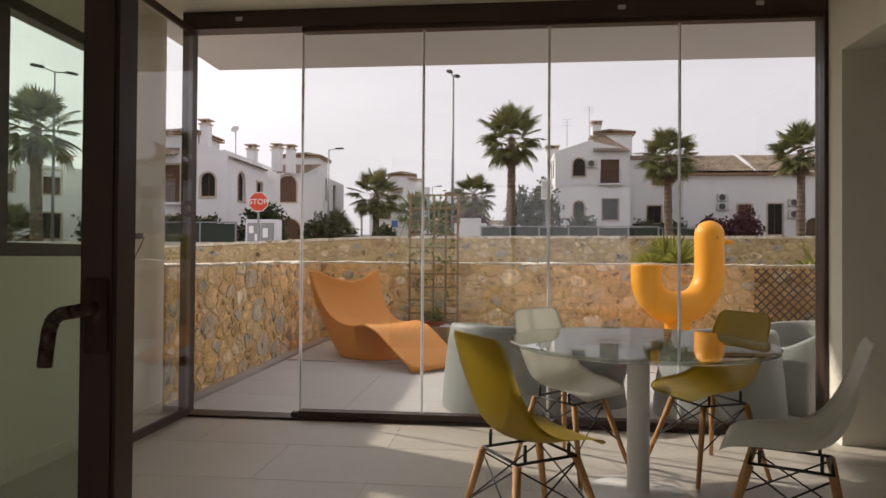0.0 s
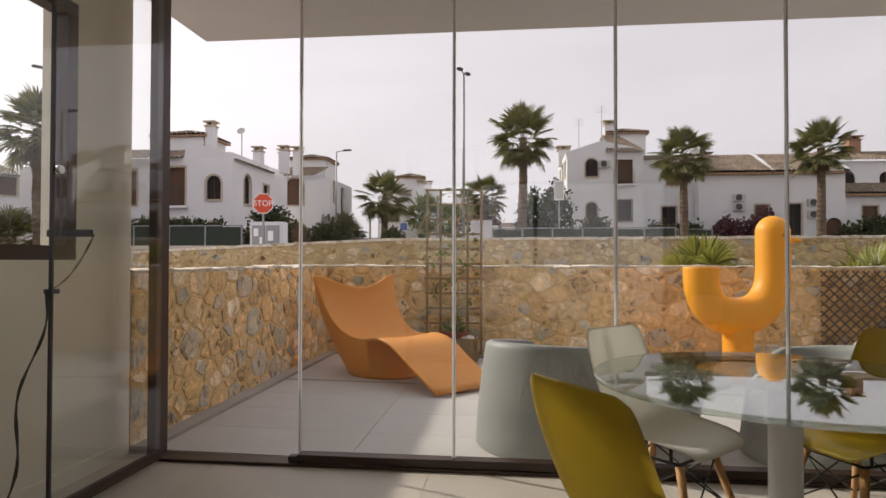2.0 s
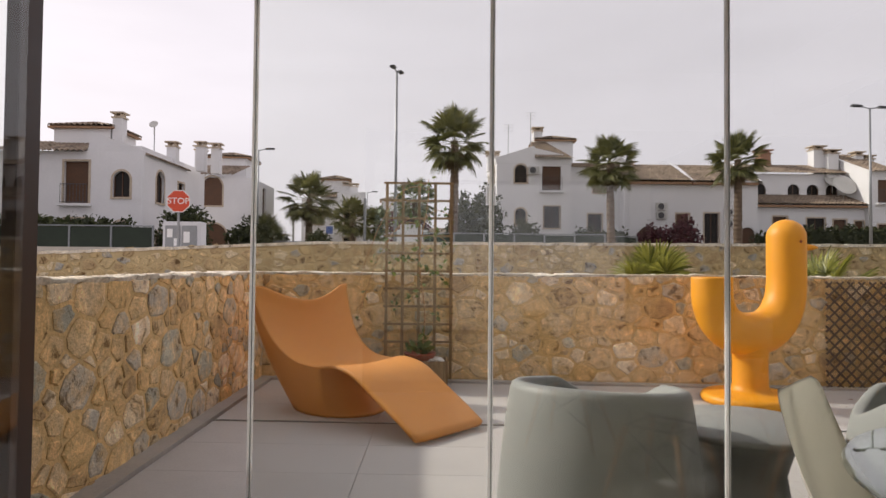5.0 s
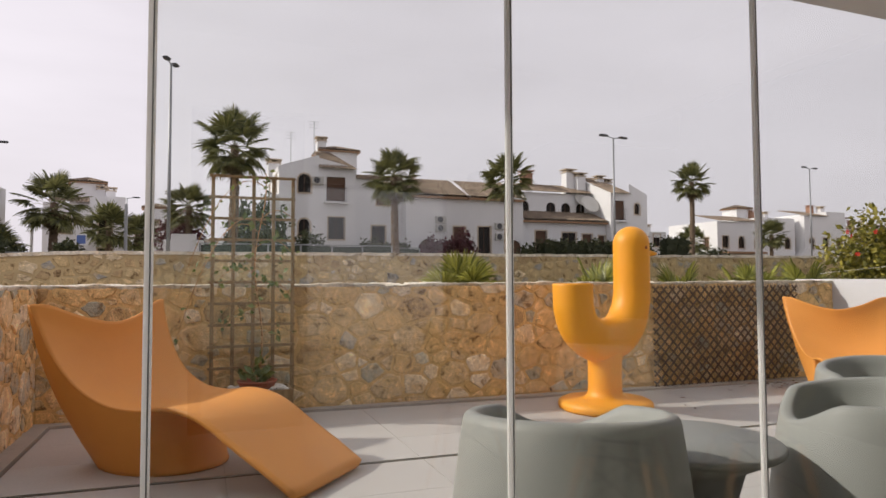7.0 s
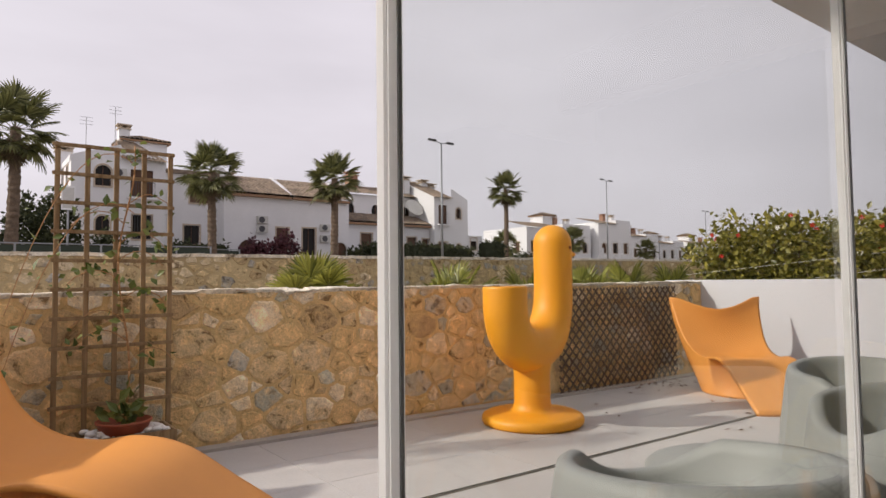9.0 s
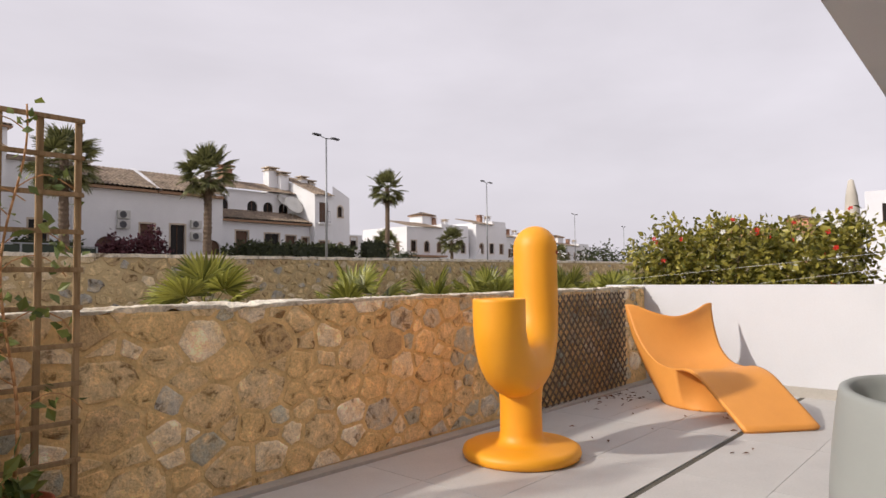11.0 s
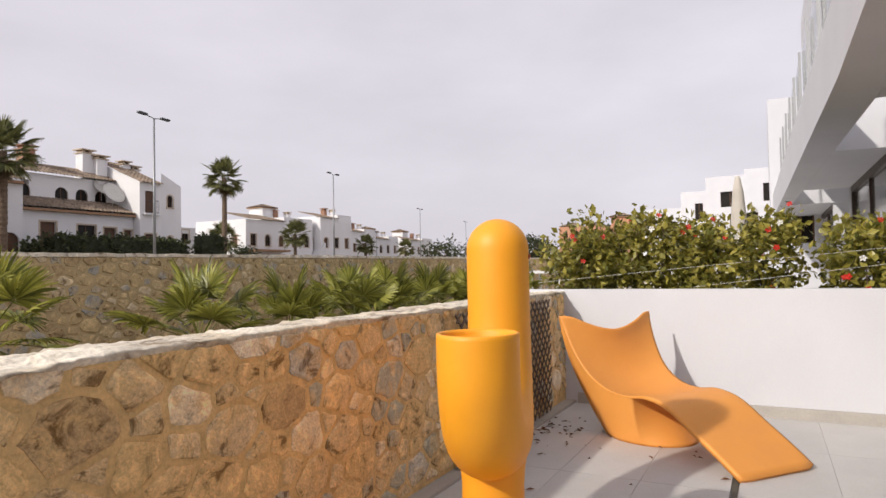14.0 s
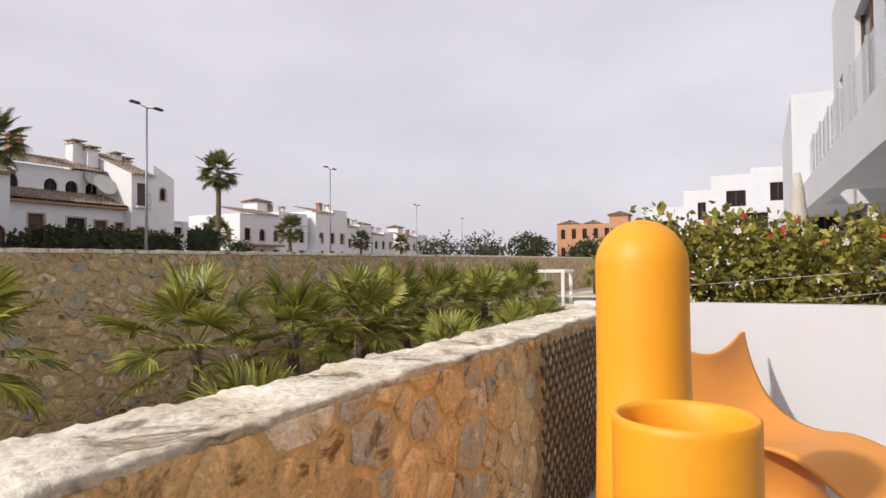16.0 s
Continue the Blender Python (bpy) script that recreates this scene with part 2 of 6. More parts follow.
M_YELLOW = surface("mustard_plastic", (0.46, 0.325, 0.018), 0.42, 0.05, 4, 0.04, 300)
M_WHITE = surface("white_plastic", (0.79, 0.785, 0.71), 0.42, 0.04, 4, 0.04, 300)
M_WHITE_METAL = surface("white_lacquered_metal", (0.72, 0.72, 0.69), 0.35, 0.04, 6, 0.04, 200)
M_WIRE = surface("black_wire", (0.02, 0.018, 0.016), 0.5, 0.1, 20)
M_BEECH = wood_surface("beech_wood", (0.40, 0.20, 0.075), (0.56, 0.31, 0.13), 6)
M_TRELLIS = wood_surface("weathered_pine", (0.22, 0.135, 0.06), (0.40, 0.27, 0.14), 5)
M_LATTICE = wood_surface("dark_brown_lattice", (0.085, 0.055, 0.035), (0.17, 0.115, 0.075), 5)
M_TERRACOTTA = surface("red_plastic_bowl", (0.30, 0.07, 0.03), 0.55, 0.1, 6)
M_PEBBLE = surface("white_pebble", (0.78, 0.76, 0.72), 0.7, 0.08, 20)
M_SOIL = surface("soil", (0.07, 0.045, 0.028), 0.95, 0.4, 20, 0.8, 90)
M_VINE = leaf_surface("vine_leaf", (0.08, 0.12, 0.025), (0.22, 0.26, 0.06))
M_HIB = leaf_surface("hibiscus_leaf", (0.08, 0.09, 0.015), (0.42, 0.365, 0.07), 0.35)
M_RED = leaf_surface("red_petal", (0.55, 0.02, 0.015), (0.7, 0.05, 0.03))
M_WHITEPETAL = leaf_surface("white_petal", (0.75, 0.74, 0.7), (0.85, 0.84, 0.8))
M_PALM = leaf_surface("palm_frond", (0.10, 0.115, 0.022), (0.44, 0.43, 0.09), 0.42, 0.35)
M_PALM_FAR = leaf_surface("tall_palm_frond", (0.05, 0.06, 0.02), (0.24, 0.24, 0.085), 0.5)
M_PALMDRY = leaf_surface("dry_palm_frond", (0.12, 0.09, 0.05), (0.24, 0.18, 0.1), 0.8)
M_TRUNK = surface("palm_trunk", (0.15, 0.105, 0.07), 0.95, 0.35, 6, 0.9, 30, depth=0.03)
M_HEDGE = leaf_surface("clipped_hedge_leaf", (0.025, 0.035, 0.014), (0.075, 0.085, 0.03), 0.7)
M_BOUG = leaf_surface("bougainvillea", (0.06, 0.022, 0.03), (0.16, 0.05, 0.06), 0.7)
M_ROOF = surface("clay_roof_tile", (0.21, 0.15, 0.105), 0.9, 0.5, 1.6, 0.4, 7, tone=(0.40, 0.31, 0.23))
M_EAVE = surface("terracotta_eave", (0.32, 0.19, 0.11), 0.85, 0.2, 3)
M_SHUTTER = surface("brown_shutter", (0.10, 0.045, 0.02), 0.6, 0.2, 3, 0.2, 12)
M_WINDOW = surface("dark_window_glass", (0.022, 0.019, 0.017), 0.12, 0.2, 1, 0, spec=0.12)
M_PANE_GREY = surface("grey_reflecting_glass", (0.15, 0.15, 0.15), 0.08, 0.1, 0.6, 0, spec=0.6)
M_EYE = surface("red_brown_plastic", (0.36, 0.07, 0.02), 0.5, 0.05, 5)
M_RECESS = surface("dark_brown_recess", (0.11, 0.09, 0.06), 0.6, 0.12, 2.0, 0.1, 60)
M_SURROUND = surface("stone_surround", (0.52, 0.43, 0.33), 0.9, 0.15, 4)
M_CHIM = surface("brick_chimney", (0.36, 0.20, 0.13), 0.9, 0.25, 4)
M_LAMP = surface("galvanised_steel", (0.30, 0.31, 0.32), 0.5, 0.1, 8, 0.1, 60, 0.6)
M_DARKMETAL = surface("dark_metal", (0.06, 0.06, 0.065), 0.5, 0.1, 8)
M_SIGNRED = surface("stop_sign_red", (0.62, 0.075, 0.03), 0.5, 0.05, 5)
M_SIGNBLUE = surface("sign_blue", (0.10, 0.17, 0.42), 0.5, 0.05, 5)
M_SIGNWHITE = surface("sign_white", (0.8, 0.8, 0.8), 0.5, 0.03, 5)
M_ASPHALT = surface("asphalt", (0.06, 0.058, 0.056), 0.9, 0.2, 0.6, 0.4, 40)
M_GRAVEL = surface("garden_gravel", (0.28, 0.23, 0.17), 0.95, 0.3, 1.2, 0.6, 30)
M_DRYGROUND = surface("dry_ground", (0.27, 0.23, 0.18), 0.95, 0.2, 0.05, 0.3, 2)
M_WATER = surface("pool_water", (0.02, 0.10, 0.11), 0.05, 0.1, 2, 0.1, 10)
M_FENCE = surface("green_mesh_fence", (0.03, 0.042, 0.028), 0.8, 0.2, 2)
M_AC = surface("air_conditioner_grey", (0.55, 0.54, 0.51), 0.6, 0.08, 4)
M_CANVAS = surface("beige_canvas", (0.52, 0.48, 0.42), 0.9, 0.08, 5)
M_DEADLEAF = leaf_surface("dead_leaf", (0.10, 0.045, 0.02), (0.20, 0.09, 0.04), 0.8)
M_CORD = surface("dark_green_strap", (0.05, 0.055, 0.04), 0.8, 0.2, 30)

# ---- mesh helpers ----


def link(name, verts, faces, material, parent=None, label="", smooth=False):
    me = bpy.data.meshes.new(name)
    me.from_pydata([tuple(v) for v in verts], [], faces)
    me.update()
    if material:
        me.materials.append(material)
    if smooth:
        me.shade_smooth()
    ob = new(name, me)
    if parent:
        ob.parent = parent
    if label:
        ob["label"] = label
    return ob


def part(name, bm, material, parent=None, label="", smooth=False):
    """Links a bmesh as one mesh object under a thing or a part."""
    me = bpy.data.meshes.new(name)
    bmesh.ops.recalc_face_normals(bm, faces=bm.faces)
    bm.to_mesh(me)
    bm.free()
    me.materials.append(material)
    if smooth:
        me.shade_smooth()
    ob = new(name, me)
    if parent:
        ob.parent = parent
    if label:
        ob["label"] = label
    return ob


def thing(name, m, label, category, group="", kind=""):
    ob = new(name)
    ob.empty_display_size = 0.1
    ob.matrix_basis = m
    return tagged(ob, label, category, group, kind)


def box(bm, x0, x1, y0, y1, z0, z1, bevel=0.0):
    r = bmesh.ops.create_cube(bm, size=1.0)
    vs = r["verts"]
    for v in vs:
        v.co = Vector((x0 + (v.co.x + 0.5) * (x1 - x0), y0 + (v.co.y + 0.5) * (y1 - y0), z0 + (v.co.z + 0.5) * (z1 - z0)))
    if bevel:
        es = {e for v in vs for e in v.link_edges}
        bmesh.ops.bevel(bm, geom=list(es), offset=bevel, segments=2, affect="EDGES")
    return bm


def boxes(*specs, bevel=0.0):
    bm = bmesh.new()
    for b in specs:
        box(bm, *b, bevel=bevel)
    return bm


def rod(bm, a, b, r, sides=8, r2=None):
    a, b = Vector(a), Vector(b)
    d = b - a
    q = d.to_track_quat("Z", "Y").to_matrix()
    r2 = r if r2 is None else r2
    rings = []
    for p, rad in ((a, r), (b, r2)):
        rings.append([bm.verts.new(p + q @ Vector((rad * math.cos(2 * math.pi * k / sides), rad * math.sin(2 * math.pi * k / sides), 0))) for k in range(sides)])
    for k in range(sides):
        bm.faces.new((rings[0][k], rings[0][(k + 1) % sides], rings[1][(k + 1) % sides], rings[1][k]))
    bm.faces.new(rings[0][::-1])
    bm.faces.new(rings[1])
    return bm


def lathe(bm, profile, sides=32, centre=(0, 0), cap=False):
    """Turns (radius, z) pairs round a vertical axis."""
    rings = []
    for r, z in profile:
        if r < 1e-5:
            rings.append([bm.verts.new((centre[0], centre[1], z))])
        else:
            rings.append([bm.verts.new((centre[0] + r * math.cos(2 * math.pi * k / sides), centre[1] + r * math.sin(2 * math.pi * k / sides), z)) for k in range(sides)])
    for a, b in zip(rings, rings[1:]):
        for k in range(sides):
            f = [a[k % len(a)], a[(k + 1) % sides % len(a)], b[(k + 1) % sides % len(b)], b[k % len(b)]]
            f = [v for i, v in enumerate(f) if v not in f[:i]]
            if len(f) > 2:
                bm.faces.new(f)
    return bm


def grid_mesh(bm, rows_of_points, close_u=False):
    vs = [[bm.verts.new(p) for p in row] for row in rows_of_points]
    for a, b in zip(vs, vs[1:]):
        for k in range(len(a) - (0 if close_u else 1)):
            bm.faces.new((a[k], a[(k + 1) % len(a)], b[(k + 1) % len(a)], b[k]))
    return vs


def curve_at(points, t):
    """Smooth value at t from rows of (t, value...)."""
    for k in range(len(points) - 1):
        if t <= points[k + 1][0] or k == len(points) - 2:
            a, b = points[k], points[k + 1]
            p, q = points[max(k - 1, 0)], points[min(k + 2, len(points) - 1)]
            h = b[0] - a[0]
            f = (t - a[0]) / h
            out = []
            for i in range(1, len(a)):
                m0 = (b[i] - p[i]) / max(b[0] - p[0], 1e-6) * h
                m1 = (q[i] - a[i]) / max(q[0] - a[0], 1e-6) * h
                out.append((2 * f**3 - 3 * f**2 + 1) * a[i] + (f**3 - 2 * f**2 + f) * m0 + (-2 * f**3 + 3 * f**2) * b[i] + (f**3 - f**2) * m1)
            return out


def stone_shape(poly, gap, proud, rng, waver=0.1):
    """A rubble stone of that outline in the u, v plane, standing proud along w: (verts, faces) about its middle."""
    cx = sum(p[0] for p in poly) / len(poly)
    cy = sum(p[1] for p in poly) / len(poly)
    ring = []
    for k in range(len(poly)):
        a, b = poly[k], poly[(k + 1) % len(poly)]
        d = math.hypot(b[0] - a[0], b[1] - a[1])
        steps = (0.1, 0.5, 0.9) if d > 0.05 else (0.25, 0.75)
        for f in steps:
            ring.append((a[0] + (b[0] - a[0]) * f - cx, a[1] + (b[1] - a[1]) * f - cy))
    outer = []
    for x, y in ring:
        r = math.hypot(x, y)
        s = max(0.3, (r - gap * rng.uniform(0.6, 1.6)) / max(r, 1e-4)) * (1 + rng.uniform(-waver, waver * 0.4))
        outer.append((x * s, y * s))
    n = len(outer)
    verts = [(x, y, -0.02) for x, y in outer]
    verts += [(x * 0.98, y * 0.98, proud * rng.uniform(0.3, 0.6)) for x, y in outer]
    verts += [(x * 0.86, y * 0.86, proud * rng.uniform(0.85, 1.15)) for x, y in outer]
    verts.append((0, 0, proud * rng.uniform(0.9, 1.25)))
    faces = []
    for q in (0, n):
        faces += [(q + k, q + (k + 1) % n, q + n + (k + 1) % n, q + n + k) for k in range(n)]
    faces += [(2 * n + k, 2 * n + (k + 1) % n, 3 * n) for k in range(n)]
    return cx, cy, verts, faces


def terrace_z(x):
    """The terrace falls a little towards its far end, for the rain."""
    return -0.012 * (x + 1.0)


# ---- the setting: sunroom and living room ----
def setting(name, bm, material, label="", category="", smooth=False):
    ob = part(name, bm, material, None, "", smooth)
    return tagged(ob, label or name.replace("_", " "), category or name.split("_")[0], "", "structure")


CEIL = 2.87
setting("ceiling", boxes((-2.8, 2.9, -4.35, 4.26, CEIL, CEIL + 0.2)), M_PLASTER, "smooth white plaster ceiling of the sunroom", "ceiling")
# left wall with the side window
WY0, WY1, WZ0, WZ1 = 1.75, 3.79, 1.13, 2.45
setting("wall_west", boxes((-2.8, -2.6, 1.0, WY0, 0, CEIL), (-2.8, -2.6, WY0, WY1, 0, WZ0), (-2.8, -2.6, WY0, WY1, WZ1, CEIL), (-2.8, -2.6, WY1, 4.26, 0, CEIL)), M_PLASTER, "white plastered side wall with a window", "wall")
setting("wall_west_living", boxes((-2.8, -2.6, -4.2, 1.0, 0, CEIL)), M_PLASTER, "white plastered living room wall", "wall")
setting("wall_east", boxes((1.95, 2.15, 3.97, 4.26, 0, CEIL), (1.95, 2.15, 1.2, 3.97, 2.44, CEIL), (2.15, 2.75, 3.97, 4.26, 0, CEIL)), M_PLASTER, "white plastered wall with a deep recess", "wall")
# plain wall behind the recess, one dark brown all over
setting("wall_recess", boxes((2.75, 2.9, -4.2, 4.26, 0, CEIL)), M_RECESS, "dark brown wall at the back of the recess", "wall")
# unseen back wall, left open in the middle to brighten the rooms
setting("wall_south", boxes((-2.8, -2.3, -4.35, -4.2, 0, CEIL), (2.4, 2.9, -4.35, -4.2, 0, CEIL), (-2.3, 2.4, -4.35, -4.2, 2.6, CEIL)), M_PLASTER, "white back wall of the living room with an added wide opening", "wall")
setting("wall_divide", boxes((-2.6, -1.525, 0.77, 0.93, 0, CEIL), (-1.525, 2.75, 0.77, 0.93, 2.35, CEIL)), M_PLASTER, "white wall over the door to the sunroom", "wall")
setting("baseboard", boxes((-2.6, -2.585, 1.08, 4.2, 0, 0.08)), M_PLASTER, "low white skirting along the side wall", "baseboard")

# roof slab over the sunroom, its overhang and the storey above
SOFF_Y, SOFF_X, SOFF_Z = 5.71, -2.88, 2.93
setting("roof_overhang", boxes((SOFF_X, 3.95, 4.26, SOFF_Y, SOFF_Z, SOFF_Z + 0.69), (3.95, 5.6, 5.28, SOFF_Y, SOFF_Z, SOFF_Z + 0.69), (SOFF_X, 5.6, -4.4, 4.26, CEIL + 0.2, SOFF_Z + 0.69), (SOFF_X, 1.95, 4.26, 4.32, CEIL, SOFF_Z)), M_PAINT_OUT, "white rendered balcony slab over the terrace", "overhang")


def aluminium_window(name, x0, x1, y0, y1, z0, z1, mid):
    w = thing(name, pose(0, 0, 0), "dark brown aluminium side window with clear panes", "window", kind="structure")
    f = 0.07
    part("window_frame", boxes((x0, x1, y0, y1, z0, z0 + f), (x0, x1, y0, y1, z1 - f, z1), (x0, x1, y0, y0 + f, z0 + f, z1 - f), (x0, x1, y1 - f, y1, z0 + f, z1 - f), (x0, x1, mid - f / 2, mid + f / 2, z0 + f, z1 - f), bevel=0.004), M_BROWN, w)
    for a, b in ((y0 + f, mid - f / 2), (mid + f / 2, y1 - f)):
        g = part("pane", boxes((-2.648, -2.64, a, b, z0 + f, z1 - f)), M_GLASS, w, "clear window pane")
        g.visible_shadow = False
    return w


# assumed glazing, never in view: added so that sky light reaches the interior
bw = thing("added_back_window", pose(0, 0, 0), "unseen wide glazed window, added to bring daylight into the living room", "window", kind="structure")
part("window_frame", boxes((-2.3, 2.4, -4.32, -4.24, 0.0, 0.06), (-2.3, 2.4, -4.32, -4.24, 2.54, 2.6), (-2.3, -2.24, -4.32, -4.24, 0.06, 2.54), (2.34, 2.4, -4.32, -4.24, 0.06, 2.54), (0.0, 0.08, -4.32, -4.24, 0.06, 2.54)), M_BROWN, bw)
for a, b in ((-2.24, 0.0), (0.08, 2.34)):
    g = part("pane", boxes((a, b, -4.285, -4.277, 0.06, 2.54)), M_GLASS, bw, "clear window pane")
    g.visible_shadow = False
aluminium_window("window_1", -2.69, -2.597, WY0, WY1, WZ0, WZ1, 2.75)

# ---- the folding glass wall ----
GY = 4.2
EDGES = [-2.36, -1.545, -0.685, 0.175, 1.035, 1.925]
gw = thing("glass_wall", pose(0, 0, 0), "frameless sliding glass wall in dark brown tracks", "glass wall", kind="structure")
part("bottom_track", boxes((-2.41, 1.95, GY - 0.07, GY + 0.05, 0.001, 0.018), (-1.545, 1.95, GY - 0.055, GY + 0.03, 0.018, 0.062), bevel=0.003), M_BROWN, gw, "dark brown bottom track")
part("top_track", boxes((-2.41, 1.95, GY - 0.07, GY + 0.06, CEIL - 0.125, CEIL - 0.001), (-1.545, 1.95, GY - 0.05, GY + 0.03, CEIL - 0.155, CEIL - 0.125), bevel=0.003), M_BROWN, gw, "dark brown top track")
for a, b in ((-2.41, -2.36), (1.925, 1.95)):
    part("side_post", boxes((a, b, GY - 0.07, GY + 0.06, 0.018, CEIL - 0.125), bevel=0.003), M_BROWN, gw)
for a, b in zip(EDGES[1:-1], EDGES[2:]):
    g = part("pane", boxes((a + 0.006, b - 0.006, GY - 0.015, GY - 0.005, 0.062, CEIL - 0.15)), M_GLASS, gw, "clear frameless glass pane")
    g.visible_shadow = False
for k, x in enumerate(EDGES[1:-1]):
    part("edge_seal", boxes((x - 0.009, x + 0.009, GY - 0.018, GY - 0.002, 0.063, CEIL - 0.151), bevel=0.003), M_SEAL, gw, "grey seal on a pane edge")
    part("seal_lip", boxes((x + 0.0015, x + 0.0045, GY - 0.0205, GY - 0.018, 0.063, CEIL - 0.151)), M_LAMP, gw, "thin dark lip of a seal")
part("track_stop", boxes((-2.02, -1.97, GY - 0.074, GY - 0.07, CEIL - 0.075, CEIL - 0.045), (0.62, 0.67, GY - 0.074, GY - 0.07, CEIL - 0.075, CEIL - 0.045), (1.5, 1.55, GY - 0.074, GY - 0.07, CEIL - 0.075, CEIL - 0.045), bevel=0.003), M_STEEL, gw, "small grey track stop")
part("track_latch", boxes((-1.60, -1.55, GY - 0.045, GY + 0.005, 0.018, 0.05), bevel=0.004), M_DARKMETAL, gw, "small black latch")

# the pane that has been swung open along the side wall
fp = thing("folded_glass_pane", pose(-2.33, GY - 0.08, 0), "open glass pane folded back along the side wall", "glass pane", kind="structure")
g = part("pane", boxes((-0.005, 0.005, -0.845, -0.0, 0.075, CEIL - 0.17)), M_GLASS, fp, "clear glass pane")
g.visible_shadow = False
part("bottom_rail", boxes((-0.014, 0.014, -0.85, 0.0, 0.02, 0.075), bevel=0.003), M_BROWN, fp)
part("top_rail", boxes((-0.014, 0.014, -0.85, 0.0, CEIL - 0.17, CEIL - 0.126), bevel=0.003), M_BROWN, fp)
part("edge_seal", boxes((-0.008, 0.008, -0.856, -0.845, 0.075, CEIL - 0.17)), M_DARKMETAL, fp)
part("latch_plate", boxes((-0.02, 0.02, -0.872, -0.82, 0.985, 1.005), bevel=0.003), M_DARKMETAL, fp, "black latch clamped on the pane edge")
bm = bmesh.new()
lathe(bm, [(0.0, -0.012), (0.018, -0.012), (0.02, 0.0), (0.018, 0.012), (0.0, 0.012)], 16)
bmesh.ops.rotate(bm, verts=bm.verts, cent=(0, 0, 0), matrix=Matrix.Rotation(radians(90), 3, "Y"))
bmesh.ops.translate(bm, verts=bm.verts, vec=(0.017, -0.83, 1.52))
part("lock_knob", bm, M_STEEL, fp, "round steel lock on the pane")
strap = thing("pull_strap", pose(-2.33, GY - 0.08 - 0.86, 1.0), "dark woven strap hanging from the folded pane", "strap")


def ribbon(points, width):
    bm = bmesh.new()
    rows = []
    for k, p in enumerate(points):
        tw = 0.35 * math.sin(k * 1.7)
        d = Vector((math.sin(tw), math.cos(tw), 0)) * width / 2
        rows.append([Vector(p) - d, Vector(p) + d, Vector(p) + d + Vector((0.003, 0, 0)), Vector(p) - d + Vector((0.003, 0, 0))])
    grid_mesh(bm, rows, True)
    return bm


part("hanging_strap", ribbon([(0.03 * math.sin(k * 0.5), -0.02 - 0.012 * k, -0.045 * k) for k in range(20)], 0.014), M_CORD, strap)
part("strap_loop", ribbon([(-0.02, 0.02 + 0.021 * k, 0.001 * k * k + 0.004 * k) for k in range(15)], 0.012), M_CORD, strap)
part("wall_clip", boxes((-0.26, -0.03, 0.305, 0.325, 0.24, 0.275), bevel=0.003), M_DARKMETAL, strap, "black clip that holds the strap")

# ---- the balcony door between living room and sunroom ----
door = thing("door_1", pose(-1.525, 0.85, 0), "dark brown glazed door with a lever handle, standing in its frame", "door", kind="structure")
part("stile", boxes((0.735, 0.797, -0.07, -0.01, 0.02, 2.34), bevel=0.006), M_BROWN, door)
part("stile", boxes((0.0, 0.09, -0.07, -0.01, 0.02, 2.34), bevel=0.006), M_BROWN, door)
part("rail", boxes((0.09, 0.735, -0.06, -0.02, 0.02, 0.12), (0.09, 0.735, -0.06, -0.02, 2.24, 2.34), bevel=0.005), M_BROWN, door)
g = part("pane", boxes((0.09, 0.735, -0.046, -0.034, 0.12, 2.24)), M_GLASS_DOOR, door, "greenish tinted door pane")
g.visible_shadow = False
bm = boxes((0.752, 0.788, -0.082, -0.07, 0.985, 1.105), bevel=0.004)
lever = [(0.77, -0.08, 1.058), (0.77, -0.118, 1.056), (0.762, -0.126, 1.054), (0.748, -0.126, 1.052), (0.736, -0.126, 1.043), (0.73, -0.126, 1.027), (0.726, -0.126, 0.998), (0.723, -0.126, 0.972)]
for a, b in zip(lever, lever[1:]):
    rod(bm, a, b, 0.0105, 12)
part("door_handle", bm, M_BROWN, door, "curved dark lever handle", True)

# ---- ground, street, garden ----
setting("ground", boxes((-1500, 1500, 19.5, 3000, 1.2, 1.45)), M_DRYGROUND, "dry pale ground that runs to the horizon", "ground")
setting("ground_beside_house", boxes((2.98, 5.89, -30, 4.2, -0.4, -0.05)), M_DRYGROUND, "dry ground behind the terrace", "ground")
setting("ground_west", boxes((-16, -3.0, -600, 19.0, -0.4, 0.2), (-1500, -16, -600, 19.5, 1.2, 1.45)), M_DRYGROUND, "dry ground beside the house", "ground")
setting("road", boxes((-400, 400, 23, 31, 1.45, 1.456)), M_ASPHALT, "grey asphalt street beyond the garden wall", "road")
setting("pavement", boxes((-400, 400, 19.5, 22.8, 1.45, 1.57), (-400, 400, 31.2, 34, 1.45, 1.57)), M_KERB, "pale concrete pavement along the street", "pavement")
setting("ground_back", boxes((-3.0, 5.9, -600, -4.4, -0.3, -0.02)), M_KERB, "pale paving behind the house", "ground")
setting("neighbour_floor", boxes((7.4, 37.0, 3.0, 8.6, -0.1, 0.0)), M_TERRACE, "pale tiles of the next terrace", "floor")
setting("garden_ground", boxes((-3.0, 300, 8.6, 19.0, -2.3, -1.62), (5.9, 300, -30, 8.6, -2.3, -1.62)), M_GRAVEL, "gravel bed of the sunken garden", "ground")


def sloped_slab(x0, x1, y0, y1, thick):
    bm = boxes((x0, x1, y0, y1, -thick, 0))
    for v in bm.verts:
        v.co.z += terrace_z(v.co.x)
    return bm


